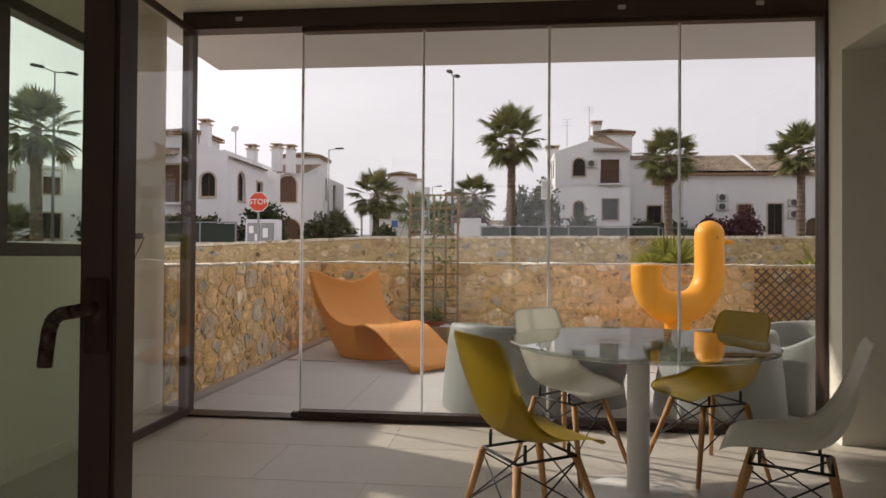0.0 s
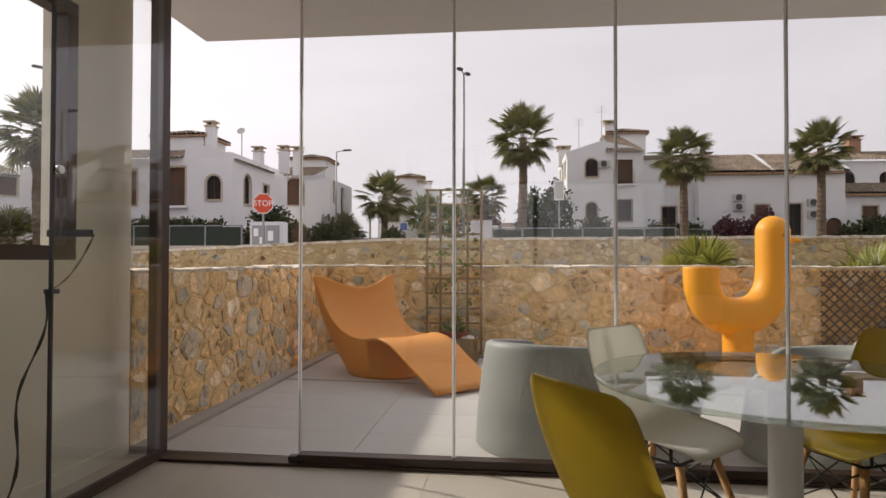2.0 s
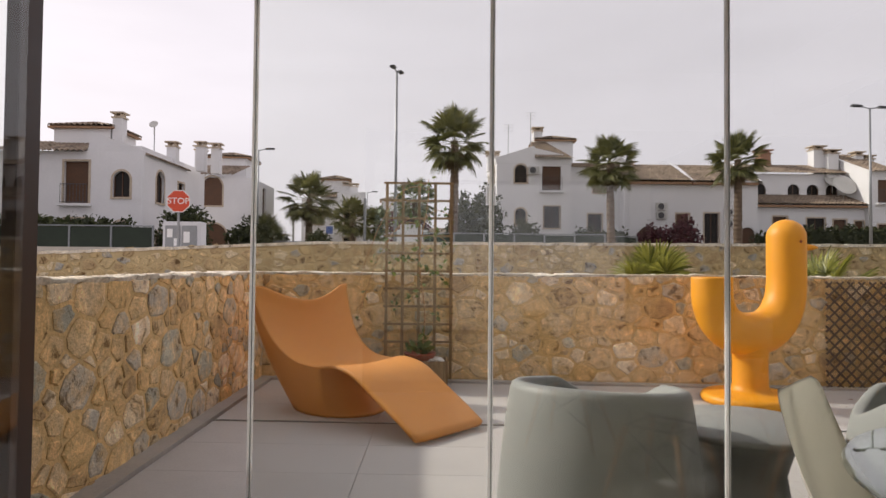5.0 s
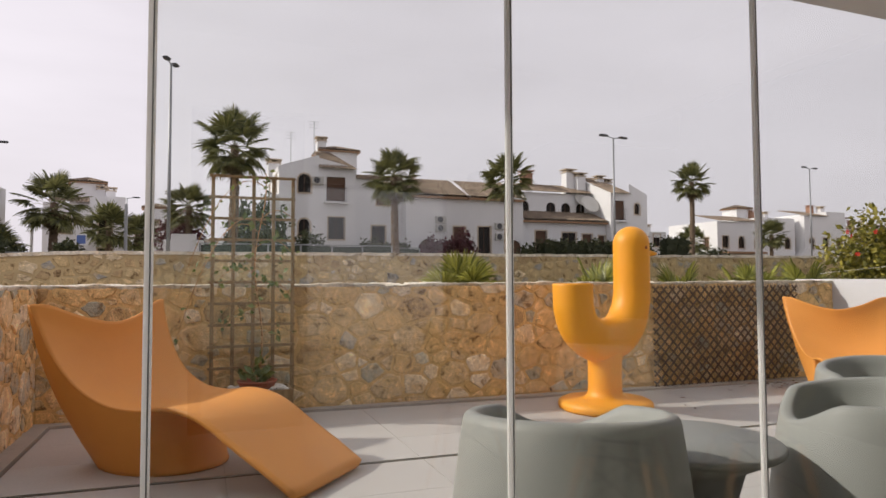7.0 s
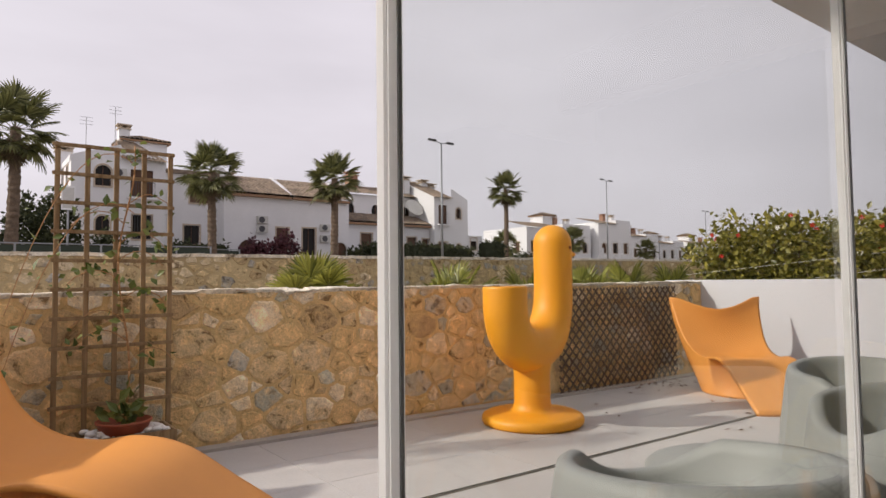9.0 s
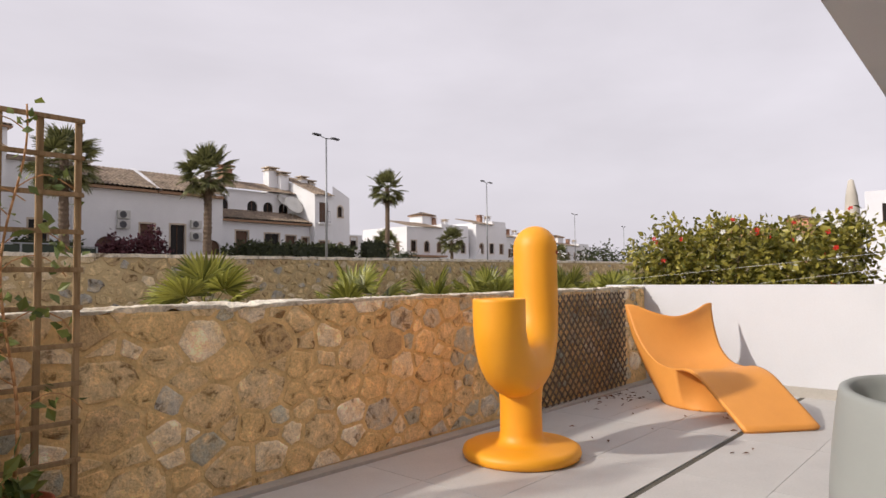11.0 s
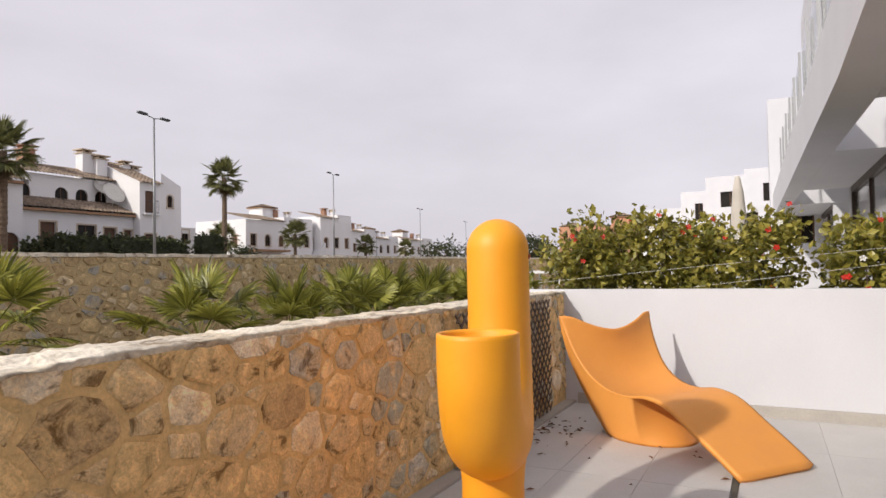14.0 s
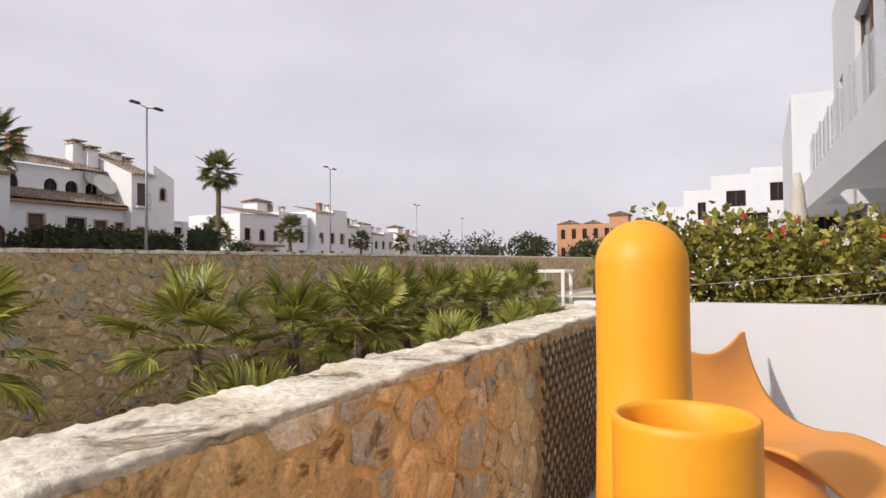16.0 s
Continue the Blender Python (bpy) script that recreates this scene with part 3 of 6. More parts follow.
setting("terrace_bed", sloped_slab(-2.6, 5.7, 4.26, 8.24, 0.12), M_GROUT, "grout bed under the terrace tiles", "terrace")
for v in [ob for ob in bpy.data.objects if ob.name == "terrace_bed"]:
    v.location.z = -0.016
setting("indoor_bed", boxes((-2.6, 2.75, -4.2, 4.26, -0.12, -0.002)), M_GROUT, "grout bed under the indoor tiles", "floor")
kerb = setting("terrace_kerb", sloped_slab(-2.6, 5.7, 8.13, 8.24, 0.1), M_KERB, "cement strip along the foot of the stone wall", "kerb")
kerb.location.z = 0.022
kerb = setting("terrace_kerb_side", sloped_slab(-2.6, -2.48, 4.27, 8.13, 0.1), M_KERB, "cement strip along the foot of the side wall", "kerb")
kerb.location.z = 0.022
setting("drain_slot", sloped_slab(-2.48, 5.7, 6.505, 6.54, 0.02), M_DRAIN, "narrow dark drain slot across the terrace", "drain").location.z = -0.006


# ---- rubble walls ----
def coping(length, depth):
    """Rough cap of a rubble wall along +x from the origin, top near z = 0: broken flat stones bedded in lime."""
    bm = bmesh.new()
    nu, nv = int(length / 0.022), 22
    rows = []

    def flake(u, v):
        near = noise.voronoi((u * 4.4 + 0.25 * noise.noise((u * 6, v * 6, 2)), v * 5.0, 3.0))[1][0]
        return near, noise.noise((near.x * 7.7, near.y * 5.3, 1.5))

    for i in range(nu + 1):
        u = length * i / nu
        near, h = flake(u, 0.0)
        e0 = 0.030 * h + 0.016 * noise.noise((u * 6.0, 3.1, 0)) + 0.016 * noise.noise((u * 21, 1.1, 0))
        e1 = 0.02 * noise.noise((u * 4.0, 9.1, 0))
        row = [(u, 0.004 + e0 * 0.4, -0.036 + 0.03 * noise.noise((u * 9, 0, 4)))]
        for j in range(nv + 1):
            f = j / nv
            near, h = flake(u, f * depth)
            tilt = 0.05 * ((u - near.x / 4.4) * noise.noise((near.x * 3, near.y, 8)) + (f * depth - near.y / 5.0) * noise.noise((near.x, near.y * 3, 9)))
            z = -0.014 * f + 0.020 * h + tilt + 0.009 * noise.noise((u * 9, f * 4, 2)) + 0.006 * noise.noise((u * 34, f * 14, 5)) - (0.008 if j in (0, nv) else 0)
            row.append((u, e0 * 0.7 - 0.014 + f * (depth + 0.03 + e1 - e0), z))
        row.append((u, depth + 0.012 + e1, -0.05))
        rows.append(row)
    grid_mesh(bm, rows)
    return bm


def rubble_cells(width, height, rng, size=1.0, sizes=((0.15, 0.30), (0.115, 0.7), (0.085, 1.2), (0.058, 1.6))):
    """Outlines of rubble stones of many sizes, packed close with mortar between: cells of a weighted Voronoi plan."""
    flat, gap, reach = 1.3, 0.0088 * size, 0.32 * size
    tall = height * flat
    bins, seeds = {}, []

    def around(x, y, d):
        i, j = int(x // reach), int(y // reach)
        for a in range(i - d, i + d + 1):
            for b in range(j - d, j + d + 1):
                yield from bins.get((a, b), ())

    for r, tries in sizes:
        for k in range(int(tries * width * tall / (r * r * size * size))):
            x, y, w_ = rng.uniform(-0.05, width + 0.05), rng.uniform(-0.04, tall + 0.04), r * size * rng.uniform(0.86, 1.14)
            if all((x - o[0]) ** 2 + (y - o[1]) ** 2 > (0.86 * (w_ + o[2])) ** 2 for o in around(x, y, 1)):
                bins.setdefault((int(x // reach), int(y // reach)), []).append((x, y, w_))
                seeds.append((x, y, w_))
    cells = []
    for sx, sy, sr in seeds:
        e = 2.2 * sr
        poly = [(max(0.0, sx - e), max(0.0, sy - e)), (min(width, sx + e), max(0.0, sy - e)), (min(width, sx + e), min(tall, sy + e)), (max(0.0, sx - e), min(tall, sy + e))]
        if poly[1][0] <= poly[0][0] or poly[2][1] <= poly[1][1]:
            continue
        for ox, oy, orad in around(sx, sy, 2):
            nx, ny = ox - sx, oy - sy
            d = math.hypot(nx, ny)
            if d < 1e-6 or len(poly) < 3:
                continue
            c = (ox * ox + oy * oy - sx * sx - sy * sy - orad * orad + sr * sr) / 2 - gap * d
            out = []
            for k in range(len(poly)):
                a, b = poly[k], poly[(k + 1) % len(poly)]
                fa, fb = nx * a[0] + ny * a[1] - c, nx * b[0] + ny * b[1] - c
                if fa <= 0:
                    out.append(a)
                if fa * fb < 0:
                    f = fa / (fa - fb)
                    out.append((a[0] + (b[0] - a[0]) * f, a[1] + (b[1] - a[1]) * f))
            poly = out
        if len(poly) < 3:
            continue
        area = 0.5 * sum(poly[k][0] * poly[(k + 1) % len(poly)][1] - poly[(k + 1) % len(poly)][0] * poly[k][1] for k in range(len(poly)))
        if area > 0.0035 * size * size:
            cells.append([(x, y / flat) for x, y in poly])
    return cells


def rubble_wall(name, m, length, height, depth, label, seed):
    """A rubble wall: mortar core, separate stones on the near face, lime cap. Local x along, y into the wall."""
    rng = random.Random(seed)
    w = thing(name, m, label, "wall", kind="structure")
    part("mortar_core", boxes((0, length, 0.0, depth, -1.7, height - 0.03)), M_MORTAR, w, "rough ochre mortar")
    part("coping", coping(length, depth), M_COPING, w, "rough white lime coping", True).location = (0, 0, height)
    for poly in rubble_cells(length, height - 0.02, rng):
        cx, cy, verts, faces = stone_shape(poly, rng.uniform(0.001, 0.006), rng.uniform(0.005, 0.014), rng, 0.08)
        ob = link("stone", [(x, -d, y) for x, y, d in verts], faces, M_STONE, w)
        ob.location = (cx, 0, cy)
    return w


def far_wall(x0, x1, y, rng):
    w = thing("garden_wall", pose(0, 0, 0), "long tall rubble stone wall with a pale coping, behind the palms", "wall", kind="structure")
    def top(x):
        return 1.77 + (0.046 * (x + 4) if x < -4 else 0.0042 * (x + 4))
    bm = bmesh.new()
    n = 60
    rows = []
    for i in range(n + 1):
        x = x0 + (x1 - x0) * i / n
        rows.append([(x, y, -1.7), (x, y, top(x) - 0.03), (x, y + 0.45, top(x) - 0.03), (x, y + 0.45, -1.7)])
    grid_mesh(bm, rows)
    part("mortar_core", bm, M_MORTAR_FAR, w, "sandy mortar")
    bm = bmesh.new()
    rows = []
    m = int((x1 - x0) / 0.12)
    for i in range(m + 1):
        x = x0 + (x1 - x0) * i / m
        z = top(x) + 0.02 * noise.noise((x * 2.1, 0, 3)) + 0.015 * noise.noise((x * 7, 2, 3))
        rows.append([(x, y - 0.03 + 0.03 * noise.noise((x * 4, 5, 5)), z - 0.08), (x, y - 0.02, z), (x, y + 0.47, z), (x, y + 0.48, z - 0.08)])
    grid_mesh(bm, rows)
    part("coping", bm, M_COPING, w, "pale lime coping")
    verts, faces = [], []
    for poly in rubble_cells(x1 - x0, 3.35, rng, 1.45, ((0.14, 0.12), (0.105, 0.5), (0.075, 1.5))):
        cx, cy, vs, fs = stone_shape(poly, rng.uniform(0.008, 0.022), rng.uniform(0.008, 0.03), rng, 0.14)
        if -1.6 + cy > top(x0 + cx) - 0.1:
            continue
        o = len(verts)
        verts += [(x0 + cx + a, y - d, -1.6 + cy + b) for a, b, d in vs]
        faces += [tuple(o + k for k in f) for f in fs]
    tagged(link("stones", verts, faces, M_STONE_FAR, w, "many rough sandy stones"), kind="stuff")
    return w


rubble_wall("stone_wall_front", pose(-2.6, 8.24, 0), 8.3, 1.072, 0.40, "waist-high rubble stone wall with ochre mortar at the terrace edge", 5)
rubble_wall("stone_wall_side", pose(-2.6, 4.27, 0, 0, 0, 90), 3.97, 1.072, 0.40, "waist-high rubble stone wall at the side of the terrace", 11)
far_wall(-30, 86, 19.0, random.Random(3))
setting("garden_wall_end", boxes((86, 86.4, -40, 19.4, -1.7, 2.0)), M_STONE_FAR, "far end of the garden wall", "wall")
setting("wall_white", boxes((5.7, 5.9, 4.3, 8.75, -1.7, 1.09), bevel=0.006), M_PAINT_OUT, "low white rendered wall between two terraces", "wall")
setting("wall_white_base", boxes((5.66, 5.7, 4.4, 8.1, -0.2, 0.02)), M_KERB, "cement strip at the foot of the white wall", "kerb")


# ---- moulded loungers ----
LOUNGE = [  # along the axis: share, s, z in the middle, rise of the edges, half width
    (0.00, 0.115, 0.835, 0.180, 0.485), (0.10, 0.125, 0.710, 0.152, 0.465), (0.22, 0.185, 0.545, 0.128, 0.440), (0.34, 0.295, 0.412, 0.094, 0.410),
    (0.46, 0.465, 0.340, 0.064, 0.385), (0.58, 0.69, 0.340, 0.040, 0.365), (0.68, 0.90, 0.392, 0.016, 0.350), (0.78, 1.13, 0.365, 0.004, 0.342),
    (0.88, 1.38, 0.230, 0.002, 0.335), (1.00, 1.74, 0.030, 0.004, 0.325)]


def lounger(m, label):
    th = thing("sun_lounger", m, label, "lounger", "orange loungers on the terrace")
    nu, nw = 56, 32
    top, under = [], []
    for i in range(nu + 1):
        u = i / nu
        s, z, rise, half = curve_at(LOUNGE, u)
        row = []
        for j in range(nw + 1):
            w = -1 + 2 * j / nw
            e = abs(w) ** 1.7
            back = -0.125 * e * max(0.0, 1 - u / 0.45)
            tip = max(0.0, (abs(w) - 0.72) / 0.28) ** 2
            z_ = z + rise * e - 0.055 * tip * max(0.0, 1 - u / 0.10)
            row.append(Vector((s + back - 0.02 * tip * max(0.0, (u - 0.94) / 0.06), w * half * 1.03, z_)))
        top.append(row)
    for i in range(nu + 1):
        a, b = top[max(i - 1, 0)][nw // 2], top[min(i + 1, nu)][nw // 2]
        d = (b - a).normalized()
        nrm = Vector((d.z, 0, -d.x))
        under.append([p + nrm * (0.014 + 0.02 * min(1.0, max(0.0, (i / nu - 0.55) / 0.25))) for p in top[i]])
    bm = bmesh.new()
    ta, ua = grid_mesh(bm, top), grid_mesh(bm, under)
    for i in range(nu):
        for j in (0, nw):
            bm.faces.new((ta[i][j], ta[i + 1][j], ua[i + 1][j], ua[i][j]))
    for i in (0, nu):
        for j in range(nw):
            bm.faces.new((ta[i][j], ta[i][j + 1], ua[i][j + 1], ua[i][j]))
    for f in bm.faces:
        f.smooth = True
    edge = [e for e in bm.edges if e.is_manifold and e.calc_face_angle(0) > 1.0]
    bmesh.ops.bevel(bm, geom=edge, offset=0.005, segments=2, affect="EDGES")
    for v in bm.verts:
        v.co.z = max(v.co.z, 0.004)
    part("shell", bm, M_ORANGE, th, "curved orange seat shell", True)
    # the closed foot: from the edges of the back and seat down to an oval on the ground
    k = int(nu * 0.62)
    rim = [under[i][0] for i in range(0, k + 1)] + [under[k][j] for j in range(1, nw)] + [under[i][nw] for i in range(k, -1, -1)] + [under[0][j] for j in range(nw - 1, 0, -1)]
    n = len(rim)
    ctr = Vector((0.53, 0, 0))
    rows = []
    for q in range(15):
        f = q / 14
        ring = []
        for p in rim:
            ang = math.atan2(p.y * 0.95, p.x - ctr.x)
            foot = Vector((ctr.x + 0.405 * math.cos(ang), 0.335 * math.sin(ang), 0.0))
            ease = 0.35 * f + 0.65 * f ** 2.0
            ring.append(Vector((p.x + (foot.x - p.x) * ease, p.y + (foot.y - p.y) * ease, p.z * (1 - f))))
        rows.append(ring)
    bm = bmesh.new()
    vs = grid_mesh(bm, rows, True)
    bm.faces.new(vs[-1])
    part("foot", bm, M_ORANGE, th, "rounded closed foot", True)
    return th


lounger(pose(-2.03, 7.36, terrace_z(-1.5) + 0.004, 0, 0, -42.7), "orange moulded plastic sun lounger beside the stone wall")
lounger(pose(4.92, 7.612, terrace_z(4.4) + 0.004, 0, 0, -129.2), "orange moulded plastic sun lounger against the white wall")


# ---- the bird-shaped planter ----
def bird_planter(m):
    th = thing("bird_planter", m, "orange plastic planter shaped like a simple bird on a round foot", "planter")
    path = [  # share, x, z, radius
        (0.00, -0.40, 1.097, 0.170), (0.10, -0.40, 0.99, 0.170), (0.20, -0.388, 0.87, 0.170), (0.30, -0.315, 0.725, 0.175), (0.40, -0.17, 0.625, 0.185), (0.50, 0.0, 0.60, 0.190),
        (0.60, 0.17, 0.635, 0.185), (0.70, 0.30, 0.735, 0.176), (0.78, 0.375, 0.88, 0.169), (0.86, 0.40, 1.05, 0.165), (0.93, 0.40, 1.25, 0.164), (1.0, 0.40, 1.458, 0.164)]
    sides, rows = 36, []
    pts = [curve_at(path, i / 60) for i in range(61)]
    for i, (x, z, r) in enumerate(pts):
        a, b = pts[max(i - 1, 0)], pts[min(i + 1, 60)]
        d = Vector((b[0] - a[0], 0, b[1] - a[1])).normalized()
        side = Vector((d.z, 0, -d.x))
        if i < 4:
            side = Vector((-1, 0, 0))
        rows.append([Vector((x, 0, z)) + side * r * math.cos(2 * math.pi * k / sides) + Vector((0, r * math.sin(2 * math.pi * k / sides), 0)) for k in range(sides)])
    d, side = Vector((0, 0, 1)), Vector((1, 0, 0))
    x, z, r = pts[-1]
    for q in range(1, 12):
        an = math.pi / 2 * q / 12
        rows.append([Vector((x, 0, z + r * math.sin(an))) + Vector((1, 0, 0)) * r * math.cos(an) * math.cos(2 * math.pi * k / sides) + Vector((0, r * math.cos(an) * math.sin(2 * math.pi * k / sides), 0)) for k in range(sides)])
    # hollow of the planter
    inside = []
    for zz, rr in ((0.74, 0.09), (0.82, 0.142), (1.0, 0.147), (1.088, 0.148), (1.098, 0.154), (1.101, 0.162)):
        inside.append([Vector((-0.40 if zz > 0.85 else -0.37, 0, zz)) + Vector((-rr * math.cos(2 * math.pi * k / sides), rr * math.sin(2 * math.pi * k / sides), 0)) for k in range(sides)])
    bm = bmesh.new()
    vs = grid_mesh(bm, inside + rows, True)
    bm.faces.new(vs[0])
    top = bm.verts.new((x, 0, z + r))
    for k in range(sides):
        bm.faces.new((vs[-1][k], vs[-1][(k + 1) % sides], top))
    part("body", bm, M_ORANGE_DUCK, th, "u-shaped hollow body with a rounded head", True)
    bm = bmesh.new()
    lathe(bm, [(0.0, 0.0), (0.375, 0.0), (0.40, 0.012), (0.41, 0.04), (0.402, 0.07), (0.37, 0.088), (0.25, 0.096), (0.185, 0.103), (0.158, 0.125), (0.146, 0.17), (0.144, 0.36), (0.150, 0.44), (0.165, 0.52), (0.16, 0.60)], 48)
    part("stand", bm, M_ORANGE_DUCK, th, "round stem on a flat disc foot", True)
    bm = bmesh.new()
    lathe(bm, [(0.038, 0.0), (0.034, 0.04), (0.022, 0.10), (0.008, 0.135), (0.0, 0.14)], 16)
    bmesh.ops.rotate(bm, verts=bm.verts, cent=(0, 0, 0), matrix=Matrix.Rotation(radians(92), 3, "Y"))
    bmesh.ops.translate(bm, verts=bm.verts, vec=(0.145, 0, 1.375))
    bmesh.ops.rotate(bm, verts=bm.verts, cent=(0, 0, 0), matrix=Matrix.Rotation(radians(-18), 3, "Z"))
    bmesh.ops.translate(bm, verts=bm.verts, vec=(0.40, 0, 0))
    part("beak", bm, M_ORANGE_DUCK, th, "small pointed beak", True)
    for an in (-91, 55):
        bm = bmesh.new()
        bmesh.ops.create_uvsphere(bm, u_segments=12, v_segments=8, radius=0.015)
        bmesh.ops.translate(bm, verts=bm.verts, vec=(0.40 + 0.161 * math.cos(radians(an)), 0.161 * math.sin(radians(an)), 1.42))
        part("eye", bm, M_EYE, th, "small round red-brown eye", True)
    return th


bird_planter(pose(1.885, 7.462, terrace_z(1.87) + 0.002, 0, 0, 16))


# ---- grey tub seats ----
def tub_seat(m, label):
    th = thing("tub_armchair", m, label, "armchair", "grey tub armchairs")
    sides = 56
    def rim(an):
        # an: 0 is the front; the rim falls gently from the back to the seat front
        c = math.cos(an)
        return 0.625 - 0.035 * c - 0.10 * max(0.0, (c - 0.72) / 0.28) ** 1.2
    outer = [(0.0, 0.445), (0.03, 0.46), (0.2, 0.455), (0.5, 0.438), (0.8, 0.414), (0.95, 0.400), (0.985, 0.392), (1.0, 0.376)]
    inner = [(1.0, 0.352), (0.985, 0.338), (0.93, 0.328), (0.6, 0.295)]
    rows = []
    for f, r in outer:
        rows.append([Vector((r * math.sin(2 * math.pi * k / sides), r * math.cos(2 * math.pi * k / sides), rim(2 * math.pi * k / sides) * f)) for k in range(sides)])
    for f, r in inner:
        row = []
        for k in range(sides):
            an = 2 * math.pi * k / sides
            h = rim(an)
            row.append(Vector((r * math.sin(an), r * math.cos(an), 0.36 + (h - 0.36) * max(0.0, (f - 0.6) / 0.4))))
        rows.append(row)
    rows.append([Vector((0.12 * math.sin(2 * math.pi * k / sides), 0.12 * math.cos(2 * math.pi * k / sides), 0.345)) for k in range(sides)])
    bm = bmesh.new()
    vs = grid_mesh(bm, rows, True)
    bm.faces.new(vs[-1])
    bm.faces.new(vs[0][::-1])
    part("body", bm, M_TUB, th, "", True)
    return th


tub_seat(pose(-0.14, 4.79, terrace_z(0), 0, 0, -25), "grey moulded plastic tub armchair behind the glass wall")
tub_seat(pose(1.46, 4.74, terrace_z(1.6), 0, 0, 60), "grey moulded plastic tub armchair near the low table")
tub_seat(pose(2.3, 5.22, terrace_z(2), 0, 0, 120), "grey moulded plastic tub armchair on the open side")


def low_table(m):
    th = thing("low_table", m, "low round grey plastic table between the tub armchairs", "table")
    bm = bmesh.new()
    lathe(bm, [(0.0, 0.0), (0.22, 0.0), (0.23, 0.02), (0.205, 0.18), (0.24, 0.30), (0.36, 0.365), (0.385, 0.375)], 48)
    part("base", bm, M_TUB, th, "", True)
    bm = bmesh.new()
    lathe(bm, [(0.0, 0.376), (0.385, 0.376), (0.40, 0.388), (0.40, 0.402), (0.39, 0.412), (0.0, 0.414)], 48)
    part("tabletop", bm, M_TUB, th, "", True)
    return th


low_table(pose(0.62, 5.02, terrace_z(0.8)))


# ---- dining table and shell chairs ----
def dining_table(m):
    th = thing("round_table", m, "round table with a clear greenish glass top on a white leg", "table")
    bm = bmesh.new()
    lathe(bm, [(0.0, 0.728), (0.60, 0.728), (0.612, 0.733), (0.612, 0.742), (0.606, 0.747), (0.0, 0.747)], 96)
    part("tabletop", bm, M_TABLETOP, th, "clear greenish glass top", False)
    bm = bmesh.new()
    lathe(bm, [(0.0, 0.0), (0.255, 0.0), (0.26, 0.008), (0.25, 0.016), (0.06, 0.024), (0.052, 0.04), (0.052, 0.70), (0.11, 0.715), (0.11, 0.727), (0.0, 0.727)], 40)
    part("leg", bm, M_WHITE_METAL, th, "white metal column on a disc foot", True)
    return th


M_TABLETOP = glass_surface("greenish_table_glass", (0.86, 0.91, 0.86), 0.0, 0.19)
dining_table(pose(0.52, 2.95, 0))

SEAT = [  # share, y, z, half width, how far the edges curl
    (0.0, -0.252, 0.850, 0.150, 0.00), (0.06, -0.250, 0.825, 0.188, 0.012), (0.16, -0.238, 0.735, 0.205, 0.030), (0.30, -0.208, 0.61, 0.212, 0.050),
    (0.42, -0.170, 0.51, 0.216, 0.070), (0.52, -0.115, 0.455, 0.226, 0.072), (0.64, -0.02, 0.432, 0.232, 0.055), (0.78, 0.09, 0.436, 0.230, 0.035),
    (0.90, 0.185, 0.440, 0.215, 0.015), (0.97, 0.225, 0.428, 0.190, 0.005), (1.0, 0.238, 0.415, 0.155, 0.0)]


def shell_chair(m, material, label):
    th = thing("shell_chair", m, label, "chair", "shell chairs round the table")
    nu, nw = 36, 14
    top = []
    for i in range(nu + 1):
        y, z, half, curl = curve_at(SEAT, i / nu)
        a, b = curve_at(SEAT, max(0, i / nu - 0.03)), curve_at(SEAT, min(1, i / nu + 0.03))
        d = Vector((0, b[0] - a[0], b[1] - a[1])).normalized()
        nrm = Vector((0, -d.z, d.y))
        if nrm.z < 0 and nrm.y < 0:
            nrm = -nrm
        top.append([Vector((half * (-1 + 2 * j / nw), y, z)) + nrm * curl * abs(-1 + 2 * j / nw) ** 2.4 for j in range(nw + 1)])
    bm = bmesh.new()
    grid_mesh(bm, top)
    bmesh.ops.solidify(bm, geom=bm.faces[:], thickness=0.009)
    ob = part("seat", bm, material, th, "one-piece plastic seat shell", True)
    for sx in (-1, 1):
        for sy in (-1, 1):
            bm = bmesh.new()
            rod(bm, (sx * 0.215, 0.02 + sy * 0.225, 0.0), (sx * 0.125, 0.0 + sy * 0.135, 0.372), 0.0105, 12, 0.017)
            part("leg", bm, M_BEECH, th, "tapered beech leg", True)
    legs = {(sx, sy): (Vector((sx * 0.215, 0.02 + sy * 0.225, 0.0)), Vector((sx * 0.125, sy * 0.135, 0.372))) for sx in (-1, 1) for sy in (-1, 1)}
    def on(k, f):
        a, b = legs[k]
        return a + (b - a) * f
    def wire(a, b, r, name="wire"):
        part(name, rod(bmesh.new(), a, b, r, 6), M_WIRE, th, "thin black brace wire", True)
    for p, q in (((-1, -1), (1, -1)), ((-1, 1), (1, 1)), ((-1, -1), (-1, 1)), ((1, -1), (1, 1))):
        wire(on(p, 0.42), on(q, 0.97), 0.0038)
        wire(on(q, 0.42), on(p, 0.97), 0.0038)
        wire(Vector((p[0] * 0.125, p[1] * 0.135, 0.378)), Vector((q[0] * 0.125, q[1] * 0.135, 0.378)), 0.006, "seat_bar")
    for sx in (-1, 1):
        wire((sx * 0.125, -0.10, 0.378), (sx * 0.125, -0.10, 0.445), 0.007, "seat_mount")
        wire((sx * 0.125, 0.10, 0.378), (sx * 0.125, 0.10, 0.430), 0.007, "seat_mount")
    return th


def facing(fx, fy):
    return math.degrees(math.atan2(-fx, fy))


